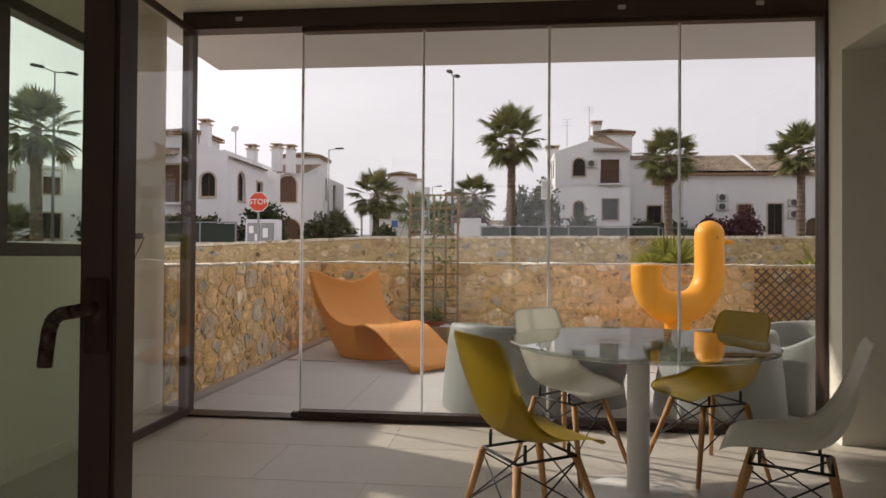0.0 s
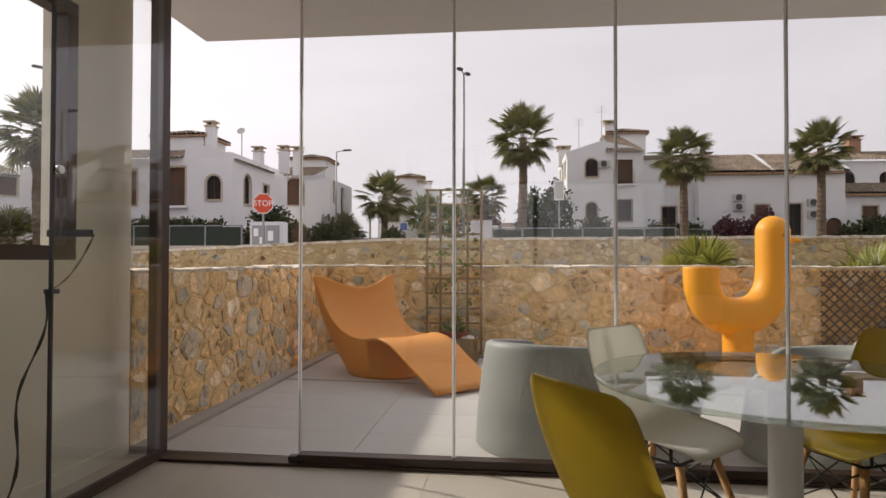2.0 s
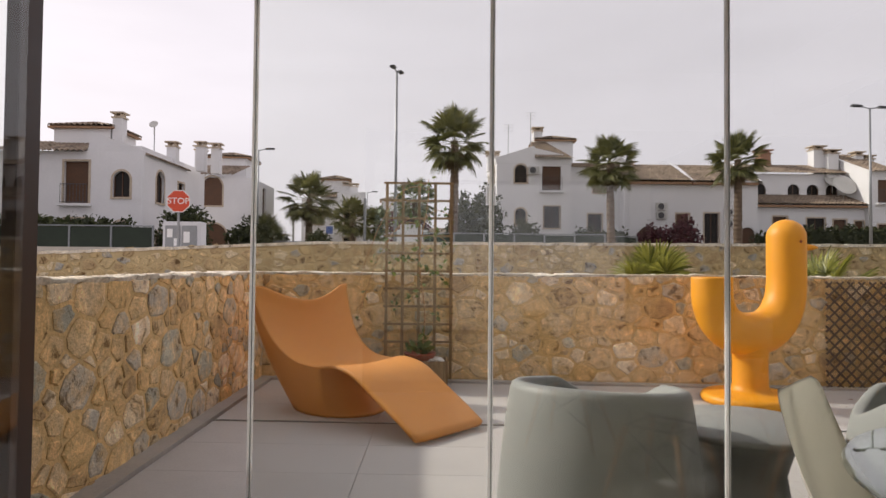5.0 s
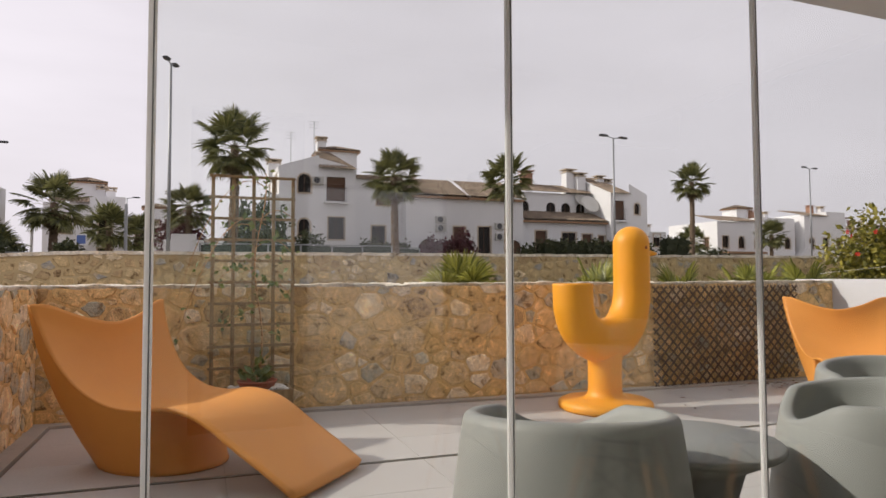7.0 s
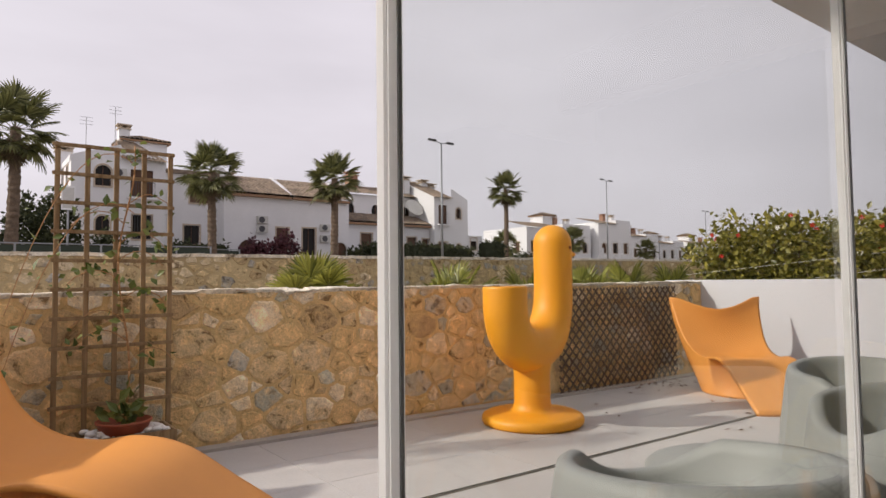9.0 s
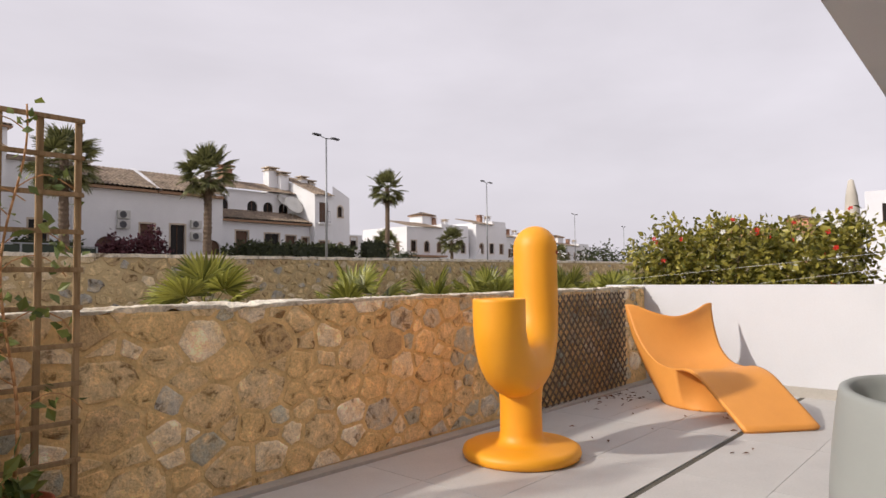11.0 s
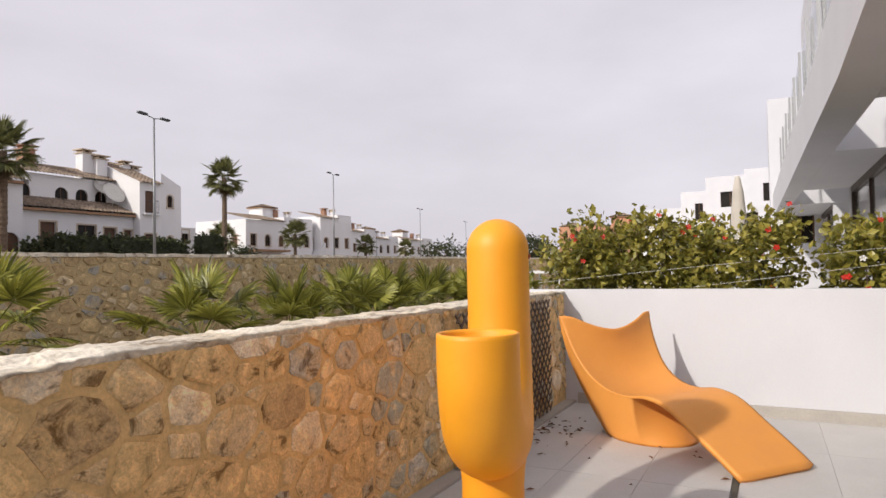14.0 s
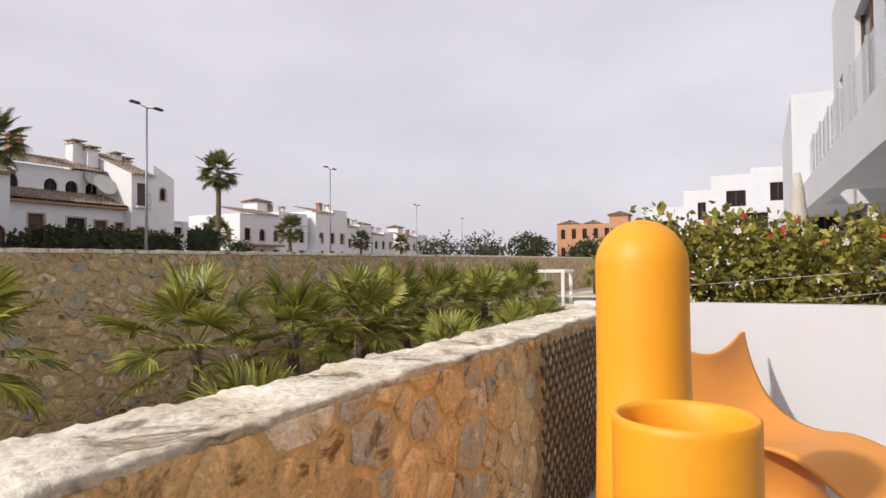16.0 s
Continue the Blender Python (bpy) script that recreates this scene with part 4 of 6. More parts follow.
shell_chair(pose(-0.02, 2.37, 0, 0, 0, facing(0.85, 0.53)), M_YELLOW, "mustard yellow plastic shell chair on beech legs")
shell_chair(pose(0.235, 3.37, 0, 0, 0, facing(0.72, -0.70)), M_WHITE, "white plastic shell chair on beech legs")
shell_chair(pose(0.98, 3.40, 0, 0, 0, facing(-0.92, -0.40)), M_YELLOW, "mustard yellow plastic shell chair on beech legs")
shell_chair(pose(0.97, 2.38, 0, 0, 0, facing(-0.92, 0.40)), M_WHITE, "white plastic shell chair on beech legs")


# ---- trellis, planter box and vine ----
def wooden_trellis(m):
    th = thing("wooden_trellis", m, "tall weathered pine trellis standing in front of the stone wall", "trellis")
    for k in range(5):
        x = 0.01 + k * 0.1575
        part("upright", boxes((x - 0.014, x + 0.014, -0.010, 0.010, 0.02, 1.94), bevel=0.003), M_TRELLIS, th)
    for k in range(11):
        z = 0.21 + k * 0.1715
        part("crossbar", boxes((-0.02, 0.66, -0.026, -0.010, z - 0.011, z + 0.011), bevel=0.003), M_TRELLIS, th)
    return th


wooden_trellis(pose(-1.375, 8.10, terrace_z(-1) + 0.022))


def planter_box(m):
    th = thing("planter_box", m, "low wooden planter box filled with white pebbles", "planter")
    t = 0.018
    for spec in ((0, 0.52, 0, t), (0, 0.52, 0.30 - t, 0.30)):
        part("side_board", boxes((spec[0], spec[1], spec[2], spec[3], 0.0, 0.26), bevel=0.003), M_TRELLIS, th)
    for a in (0.0, 0.52 - t):
        part("end_board", boxes((a, a + t, t, 0.30 - t, 0.0, 0.26), bevel=0.003), M_TRELLIS, th)
    part("soil", boxes((t, 0.52 - t, t, 0.30 - t, 0.01, 0.22)), M_SOIL, th)
    return th


PB = Vector((-1.285, 7.765, terrace_z(-1)))
planter_box(pose(*PB))
rng = random.Random(8)
pm = bpy.data.meshes.new("pebble")
bm = bmesh.new()
bmesh.ops.create_icosphere(bm, subdivisions=2, radius=1.0)
for v in bm.verts:
    v.co *= 1 + 0.18 * noise.noise(v.co * 1.3)
bm.to_mesh(pm)
bm.free()
pm.materials.append(M_PEBBLE)
pm.shade_smooth()
peb = thing("pebbles", pose(0, 0, 0), "loose white pebbles round the plant bowl in the planter box", "pebbles")
for k in range(110):
    ob = new("pebble", pm)
    ob.parent = peb
    ob.location = PB + Vector((rng.uniform(0.05, 0.47), rng.uniform(0.045, 0.255), 0.245 + rng.uniform(0, 0.022)))
    r = rng.uniform(0.014, 0.026)
    ob.scale = (r * 1.25, r, r * 0.75)
    ob.rotation_euler = (0, 0, rng.uniform(0, 6.3))

bowl = thing("plant_bowl", pose(PB.x + 0.26, PB.y + 0.15, PB.z + 0.225), "shallow red plastic bowl with a climbing plant", "plant pot")
bm = bmesh.new()
lathe(bm, [(0.0, 0.0), (0.105, 0.0), (0.125, 0.03), (0.145, 0.085), (0.152, 0.088), (0.152, 0.10), (0.14, 0.10), (0.128, 0.075), (0.0, 0.07)], 32)
part("bowl", bm, M_TERRACOTTA, bowl, "", True)


def leafy(points, size, rng, count, spread, up=0.3):
    """Small pointed leaves scattered round points: (verts, faces)."""
    verts, faces = [], []
    for k in range(count):
        p = Vector(rng.choice(points)) + Vector((rng.gauss(0, spread), rng.gauss(0, spread), rng.gauss(0, spread)))
        d = Vector((rng.gauss(0, 1), rng.gauss(0, 1), rng.gauss(up, 0.7))).normalized()
        s = d.cross(Vector((rng.gauss(0, 1), rng.gauss(0, 1), rng.gauss(0, 1)))).normalized()
        nrm = d.cross(s)
        ln = size * rng.uniform(0.6, 1.3)
        wd = ln * rng.uniform(0.26, 0.36)
        o = len(verts)
        verts += [p, p + d * ln * 0.45 + s * wd + nrm * ln * 0.06, p + d * ln - nrm * ln * 0.10, p + d * ln * 0.45 - s * wd + nrm * ln * 0.06, p + d * ln * 0.5 - nrm * ln * 0.03]
        faces += [(o, o + 1, o + 4), (o + 1, o + 2, o + 4), (o + 2, o + 3, o + 4), (o + 3, o, o + 4)]
    return verts, faces


vine = thing("climbing_plant", pose(PB.x + 0.26, PB.y + 0.15, PB.z + 0.295), "thin half-bare climbing plant tied to the trellis", "plant")
stem = [Vector((0.035 * math.sin(z * 5) + 0.02 * z, 0.14 * min(1, z * 1.6) + 0.02 * math.sin(z * 7), z)) for z in [0.06 * k for k in range(29)]]
bm = bmesh.new()
for a, b in zip(stem, stem[1:]):
    rod(bm, a, b, 0.008 - 0.004 * a.z / 1.7, 6, 0.008 - 0.004 * b.z / 1.7)
part("stem", bm, M_BEECH, vine, "thin pale woody stem", True)
twigs = []
bm = bmesh.new()
for q in range(9):
    a = stem[6 + q * 2]
    side = rng.choice((-1, 1))
    pts = [a + Vector((side * 0.045 * k + rng.uniform(-0.01, 0.01), 0.01 * k, 0.05 * k - 0.009 * k * k)) for k in range(7)]
    for p, r2 in zip(pts, pts[1:]):
        rod(bm, p, r2, 0.003, 5)
    twigs += pts[2:]
for q in range(2):
    pts = [stem[-3] + Vector((-0.06 * k, -0.01 * k, 0.05 * k - 0.012 * k * k)) + Vector((0, 0.01 * q, -0.3 * q)) for k in range(12)]
    for p, r2 in zip(pts, pts[1:]):
        rod(bm, p, r2, 0.0028, 5)
    twigs += pts[3:]
tagged(part("twigs", bm, M_BEECH, vine, "trailing bare twigs"), kind="stuff")
v1, f1 = leafy([tuple(p) for p in twigs + stem[10:]], 0.06, rng, 150, 0.03, 0.1)
v2, f2 = leafy([(0, 0.0, 0.05), (0.03, 0.02, 0.09), (-0.03, 0, 0.08), (0.05, 0.03, 0.15)], 0.09, rng, 40, 0.03, 0.6)
tagged(link("leaves", v1 + v2, f1 + [tuple(i + len(v1) for i in f) for f in f2], M_VINE, vine, "small yellow-green leaves"), kind="stuff")

# ---- brown diagonal lattice on the wall ----
lat = thing("lattice_panel", pose(3.01, 8.19, terrace_z(4) + 0.03), "dark brown diagonal lattice panel fixed to the stone wall", "lattice")
LW, LH, STEP = 2.05, 1.05, 0.110


def lattice_slat(c, slope, y):
    pts = []
    for x, z in ((0, (0 - c) * slope), (LW, (LW - c) * slope)):
        pts.append((x, z))
    (xa, za), (xb, zb) = pts
    lo, hi = 0.0, 1.0
    for zlim in (0.0, LH):
        f = (zlim - za) / (zb - za)
        if (zb > za) == (zlim == 0.0):
            lo = max(lo, f)
        else:
            hi = min(hi, f)
    if hi - lo < 0.015:
        return
    a = Vector((xa + (xb - xa) * lo, y, za + (zb - za) * lo))
    b = Vector((xa + (xb - xa) * hi, y, za + (zb - za) * hi))
    d = (b - a).normalized()
    w = Vector((-d.z, 0, d.x)) * 0.0088
    t = Vector((0, 0.004, 0))
    vs = [a - w - t, a + w - t, b + w - t, b - w - t, a - w + t, a + w + t, b + w + t, b - w + t]
    link("slat", vs, [(0, 1, 2, 3), (7, 6, 5, 4), (0, 4, 5, 1), (1, 5, 6, 2), (2, 6, 7, 3), (3, 7, 4, 0)], M_LATTICE, lat)


for k in range(-12, 20):
    lattice_slat(k * STEP, 1.0, -0.005)
    lattice_slat(k * STEP + LH, -1.0, 0.005)

# ---- fallen leaves by the corner ----
verts, faces = [], []
rng = random.Random(21)
for k in range(70):
    x, y = (rng.gauss(4.35, 0.3), rng.uniform(7.75, 8.1)) if k < 50 else (rng.uniform(2.6, 4.4), rng.uniform(6.2, 7.9))
    z = terrace_z(x) + 0.006
    an, s = rng.uniform(0, 6.3), rng.uniform(0.015, 0.035)
    o = len(verts)
    c, n_ = math.cos(an), math.sin(an)
    verts += [(x - c * s, y - n_ * s, z), (x - n_ * s * 0.4, y + c * s * 0.4, z + rng.uniform(0.003, 0.014)), (x + c * s, y + n_ * s, z + 0.004), (x + n_ * s * 0.4, y - c * s * 0.4, z + rng.uniform(0.003, 0.014))]
    faces += [(o, o + 1, o + 2), (o, o + 2, o + 3)]
tagged(link("fallen_leaves", verts, faces, M_DEADLEAF), "dry brown leaves scattered on the terrace tiles", "leaves", kind="stuff")


# ---- flowering hedge behind the white wall ----
def flowering_hedge(name, x0, x1, y0, y1, z0, z1, count, seed, label):
    rng = random.Random(seed)
    th = thing(name, pose(0, 0, 0), label, "hedge")
    bm = bmesh.new()
    pts = []
    for k in range(int((y1 - y0) * 9)):
        a = Vector((rng.uniform(x0 + 0.2, x1 - 0.2), rng.uniform(y0, y1), z0))
        top = a + Vector((rng.uniform(-0.3, 0.3), rng.uniform(-0.3, 0.3), (z1 - z0) * rng.uniform(0.65, 1.0)))
        rod(bm, a, top, 0.014, 5, 0.004)
        for q in range(5):
            b = a.lerp(top, rng.uniform(0.3, 1.0))
            pts.append(b + Vector((rng.uniform(-0.25, 0.25), rng.uniform(-0.25, 0.25), rng.uniform(-0.05, 0.18))))
    part("branches", bm, M_TRUNK, th, "thin woody branches")
    def height(x, y):
        return z1 - 0.18 + 0.28 * noise.noise((y * 1.1, x * 0.8, seed)) + 0.10 * noise.noise((y * 4, x * 3, seed))
    heads = []
    while len(heads) < 900:
        x, y = rng.uniform(x0, x1), rng.uniform(y0, y1)
        h = height(x, y)
        heads.append((x, y, h - abs(rng.gauss(0, 0.35)) * (h - z0) if rng.random() < 0.55 else rng.uniform(z0, h)))
    verts, faces = leafy(heads, 0.082, rng, int(count * 0.8), 0.07, 0.45)
    tagged(link("leaves", verts, faces, M_HIB, th, "glossy green leaves"), kind="stuff")
    for nm, mat, num, size in (("red_flowers", M_RED, 24, 0.031), ("white_flowers", M_WHITEPETAL, 9, 0.032)):
        verts, faces = [], []
        for k in range(num):
            if k % 3 and num > 20 or num <= 20:
                p = Vector((x0 - rng.uniform(-0.05, 0.06), rng.uniform(y0 + 0.05, y1 - 0.05), rng.uniform(z0 + 0.15, z1 - 0.2)))
            else:
                x, y = rng.uniform(x0, x1), rng.uniform(y0, y1)
                p = Vector((x, y, height(x, y) + 0.03))
            f = Vector((-1, rng.uniform(-0.8, 0.8), rng.uniform(-0.3, 0.9))).normalized()
            a = f.orthogonal().normalized()
            b = f.cross(a)
            for q in range(5):
                an = 2 * math.pi * q / 5 + k
                d = (a * math.cos(an) + b * math.sin(an))
                s = (a * -math.sin(an) + b * math.cos(an))
                o = len(verts)
                verts += [p, p + d * size * 0.7 + s * size * 0.42 + f * 0.012, p + d * size * 1.1 + f * 0.004, p + d * size * 0.7 - s * size * 0.42 + f * 0.012]
                faces.append((o, o + 1, o + 2, o + 3))
        tagged(link(nm, verts, faces, mat, th, nm.replace("_", " ") + " on the hedge"), kind="stuff")
    return th


flowering_hedge("hibiscus_hedge", 5.98, 7.1, 6.05, 8.55, 0.3, 1.92, 15000, 4, "dense flowering hibiscus hedge with red blooms behind the white wall")
flowering_hedge("hibiscus_hedge", 5.98, 7.1, 4.5, 5.75, 0.3, 1.85, 7000, 9, "smaller hibiscus hedge with red blooms beside the balcony")
for k, (a, b) in enumerate((((5.96, 8.6, 1.16), (5.94, 5.2, 1.46)), ((5.95, 7.0, 1.10), (5.94, 4.4, 1.42)))):
    bm = bmesh.new()
    rod(bm, a, b, 0.0022, 6)
    tagged(part("support_wire", bm, M_AC), "thin pale wire stretched in front of the hedge", "wire")
setting("hedge_bed", boxes((5.9, 7.4, 4.3, 8.75, -1.6, 0.3)), M_SOIL, "raised soil bed behind the white wall", "ground")


# ---- fan palms ----
def fan_leaf(rng, petiole, size, droop, blades=25):
    """One fan leaf along +x from the origin: stalk and a fan of narrow folded blades. (verts, faces)"""
    verts, faces = [], []
    n = 4
    for k in range(n + 1):
        f = k / n
        x, z = petiole * f, -droop * 0.25 * petiole * f * f
        w = 0.016 * size * (1 - 0.4 * f) + 0.004
        verts += [(x, -w, z), (x, w, z), (x, 0, z - w)]
    for k in range(n):
        o = 3 * k
        faces += [(o, o + 1, o + 4, o + 3), (o + 1, o + 2, o + 5, o + 4), (o + 2, o, o + 3, o + 5)]
    bx, bz = petiole, -droop * 0.25 * petiole
    for k in range(blades):
        an = radians(-115 + 230 * k / (blades - 1)) + rng.uniform(-0.05, 0.05)
        ln = size * (1.0 - 0.28 * abs(an) / 2.0) * rng.uniform(0.88, 1.08)
        wd = size * 0.118
        c, s = math.cos(an), math.sin(an)
        o = len(verts)
        dr = droop * rng.uniform(0.7, 1.3)
        for f, w in ((0.05, 0.25), (0.55, 1.0), (0.8, 0.6), (1.0, 0.05)):
            x, y = ln * f * c, ln * f * s
            z = bz + 0.12 * size * math.sin(f * 2.4) * 0.5 - dr * size * 0.55 * max(0, f - 0.45) ** 1.6 - droop * 0.25 * ln * f * max(c, 0)
            verts += [(bx + x - s * wd * w * 0.5, y + c * wd * w * 0.5, z + 0.012 * size), (bx + x, y, z - 0.012 * size), (bx + x + s * wd * w * 0.5, y - c * wd * w * 0.5, z + 0.012 * size)]
        for q in range(3):
            p = o + 3 * q
            faces += [(p, p + 1, p + 4, p + 3), (p + 1, p + 2, p + 5, p + 4)]
    return verts, faces


def crown_mesh(name, rng, count, petiole, size, low, high, material, droop=1.0):
    verts, faces = [], []
    for k in range(count):
        f = (k + rng.random()) / count
        elev = radians(high + (low - high) * f ** 0.9)
        az = k * 2.39996 + rng.uniform(-0.25, 0.25)
        vs, fs = fan_leaf(rng, petiole * rng.uniform(0.75, 1.15), size * rng.uniform(0.8, 1.1), droop * (0.5 + 0.8 * f))
        m = Matrix.Rotation(az, 3, "Z") @ Matrix.Rotation(-elev, 3, "Y") @ Matrix.Rotation(rng.uniform(-0.5, 0.5), 3, "X")
        o = len(verts)
        base = Vector((0, 0, -0.25 * size * f))
        verts += [m @ Vector(v) + base for v in vs]
        faces += [tuple(o + i for i in g_) for g_ in fs]
    me = bpy.data.meshes.new(name)
    me.from_pydata([tuple(v) for v in verts], [], faces)
    me.materials.append(material)
    return me


def trunk_mesh(name, height, r0, r1, rng, rings=0.09):
    bm = bmesh.new()
    prof = []
    z = -0.6
    k = 0
    while z < height:
        f = max(0.0, z) / height
        r = r0 + (r1 - r0) * f + (0.10 * r0 if k % 2 else 0)
        prof.append((r * rng.uniform(0.95, 1.05), z))
        z += rings
        k += 1
    prof.append((r1 * 1.15, height))
    prof.append((0.0, height + 0.1))
    lathe(bm, prof, 14)
    for v in bm.verts:
        v.co.x += 0.1 * r0 * noise.noise(v.co * 6)
        v.co.y += 0.1 * r0 * noise.noise(v.co * 6 + Vector((9, 0, 0)))
        bend = 0.02 * height * math.sin(max(0, v.co.z) / height * 2.0)
        v.co.x += bend
    me = bpy.data.meshes.new(name)
    bmesh.ops.recalc_face_normals(bm, faces=bm.faces)
    bm.to_mesh(me)
    bm.free()
    me.materials.append(M_TRUNK)
    return me


prng = random.Random(77)
GARDEN_CROWNS = [crown_mesh("garden_crown", prng, 22, 0.76, 0.60, -30, 84, M_PALM, 0.5) for k in range(3)]
TALL_CROWNS = [crown_mesh("tall_crown", prng, 32, 0.90, 0.84, -42, 84, M_PALM_FAR, 0.6) for k in range(3)]
SKIRTS = [crown_mesh("dry_skirt", prng, 9, 0.5, 0.62, -85, -60, M_PALMDRY, 1.4)]


def palm(name, m, height, r0, crown, scale, label, group, skirt=False):
    th = thing(name, m, label, "palm tree", group)
    tr = new("trunk", trunk_mesh("trunk", height, r0, r0 * 0.72, prng, 0.07 if height < 3 else 0.16))
    tr.parent = th
    c = new("crown", crown)
    c.parent = th
    c.location = (0.02 * height * math.sin(2.0), 0, height)
    c.scale = (scale, scale, scale)
    if skirt:
        s = new("dry_fronds", SKIRTS[0])
        s.parent = th
        s.location = (0.02 * height * math.sin(2.0), 0, height - 0.2)
        s.scale = (scale, scale, scale)
    return th


GZ = -1.62
xs = [3.75, 7.25, 9.65, 12.0, 14.3, 16.3, 18.4, 20.6, 22.9]
for k, x in enumerate(xs):
    palm("garden_palm", pose(x, 15.4 + prng.uniform(-0.5, 0.5) * (k > 3), GZ, 0, 0, prng.uniform(0, 360)), (2.2, 1.78)[k > 0] + prng.uniform(-0.05, 0.3) * (k > 1), 0.14, GARDEN_CROWNS[k % 3], prng.uniform(0.95, 1.15), "young fan palm in the sunken garden below the terrace", "young palms in the garden")
for k, (x, y) in enumerate(((10.5, 12.4), (13.6, 12.2), (17, 12.6), (4.9, 11.9))):
    palm("garden_palm", pose(x, y, GZ, 0, 0, 40 * k), 1.15 if k < 3 else 1.0, 0.13, GARDEN_CROWNS[(k + 1) % 3], 0.9, "low young fan palm close to the terrace wall", "young palms in the garden")
for k in range(5):
    palm("garden_palm", pose(13.0 + 2.3 * k, 17.2 + prng.uniform(-0.4, 0.4), GZ, 0, 0, 50 * k), 1.6 + prng.uniform(-0.3, 0.3), 0.12, GARDEN_CROWNS[k % 3], prng.uniform(0.8, 1.0), "young fan palm in front of the tall garden wall", "young palms in the garden")

for k, (x, y) in enumerate(((29.0, 18.0), (31.5, 18.2), (37.5, 16.0), (39.5, 15.2), (43.0, 16.6), (46.5, 15.0))):
    palm("garden_palm", pose(x, y, -0.3, 0, 0, 70 * k), 0.75 + 0.1 * (k % 3), 0.12, GARDEN_CROWNS[k % 3], 0.62, "small fan palm on the deck beside the pool", "young palms by the pool")


# ---- buildings beyond the garden ----
def wall_panel(bm, width, height, holes, depth=0.22, gable=None):
    """A facade in the x, z plane facing -y, with real openings: holes are (x0, x1, z0, z1, arched). gable: list of (x, z) top corners instead of a flat top."""
    def top(x):
        if not gable:
            return height
        for (xa, za), (xb, zb) in zip(gable, gable[1:]):
            if x <= xb + 1e-6:
                return za + (zb - za) * (x - xa) / max(xb - xa, 1e-6)
        return gable[-1][1]
    xs_ = sorted({0.0, width, *[h[0] for h in holes], *[h[1] for h in holes], *([g_[0] for g_ in gable] if gable else [])})
    for xa, xb in zip(xs_, xs_[1:]):
        spans = sorted((h[2], h[3]) for h in holes if h[0] <= xa + 1e-6 and h[1] >= xb - 1e-6)
        z = 0.0
        for za, zb in spans + [(None, None)]:
            if za is None:
                pts = [(xa, 0, z), (xb, 0, z), (xb, 0, top(xb)), (xa, 0, top(xa))]
            else:
                pts = [(xa, 0, z), (xb, 0, z), (xb, 0, za), (xa, 0, za)]
            bm.faces.new([bm.verts.new(p) for p in pts])
            z = zb
    for x0, x1, z0, z1, arched in holes:
        rim = [(x0, z0), (x1, z0), (x1, z1), (x0, z1)]
        if arched:
            r, cx, cz = (x1 - x0) / 2, (x0 + x1) / 2, z1 - (x1 - x0) / 2
            arc = [(cx + r * math.cos(math.pi * k / 10), cz + r * math.sin(math.pi * k / 10)) for k in range(11)]
            for side, corner in ((arc[:6], (x1, z1)), (arc[5:], (x0, z1))):
                for a, b in zip(side, side[1:]):
                    bm.faces.new([bm.verts.new((*p, )) for p in ((a[0], 0, a[1]), (b[0], 0, b[1]), (corner[0], 0, corner[1]))])
            rim = [(x0, z0), (x1, z0)] + arc
        for a, b in zip(rim, rim[1:] + rim[:1]):
            bm.faces.new([bm.verts.new(p) for p in ((a[0], 0, a[1]), (b[0], 0, b[1]), (b[0], depth, b[1]), (a[0], depth, a[1]))])
    return bm


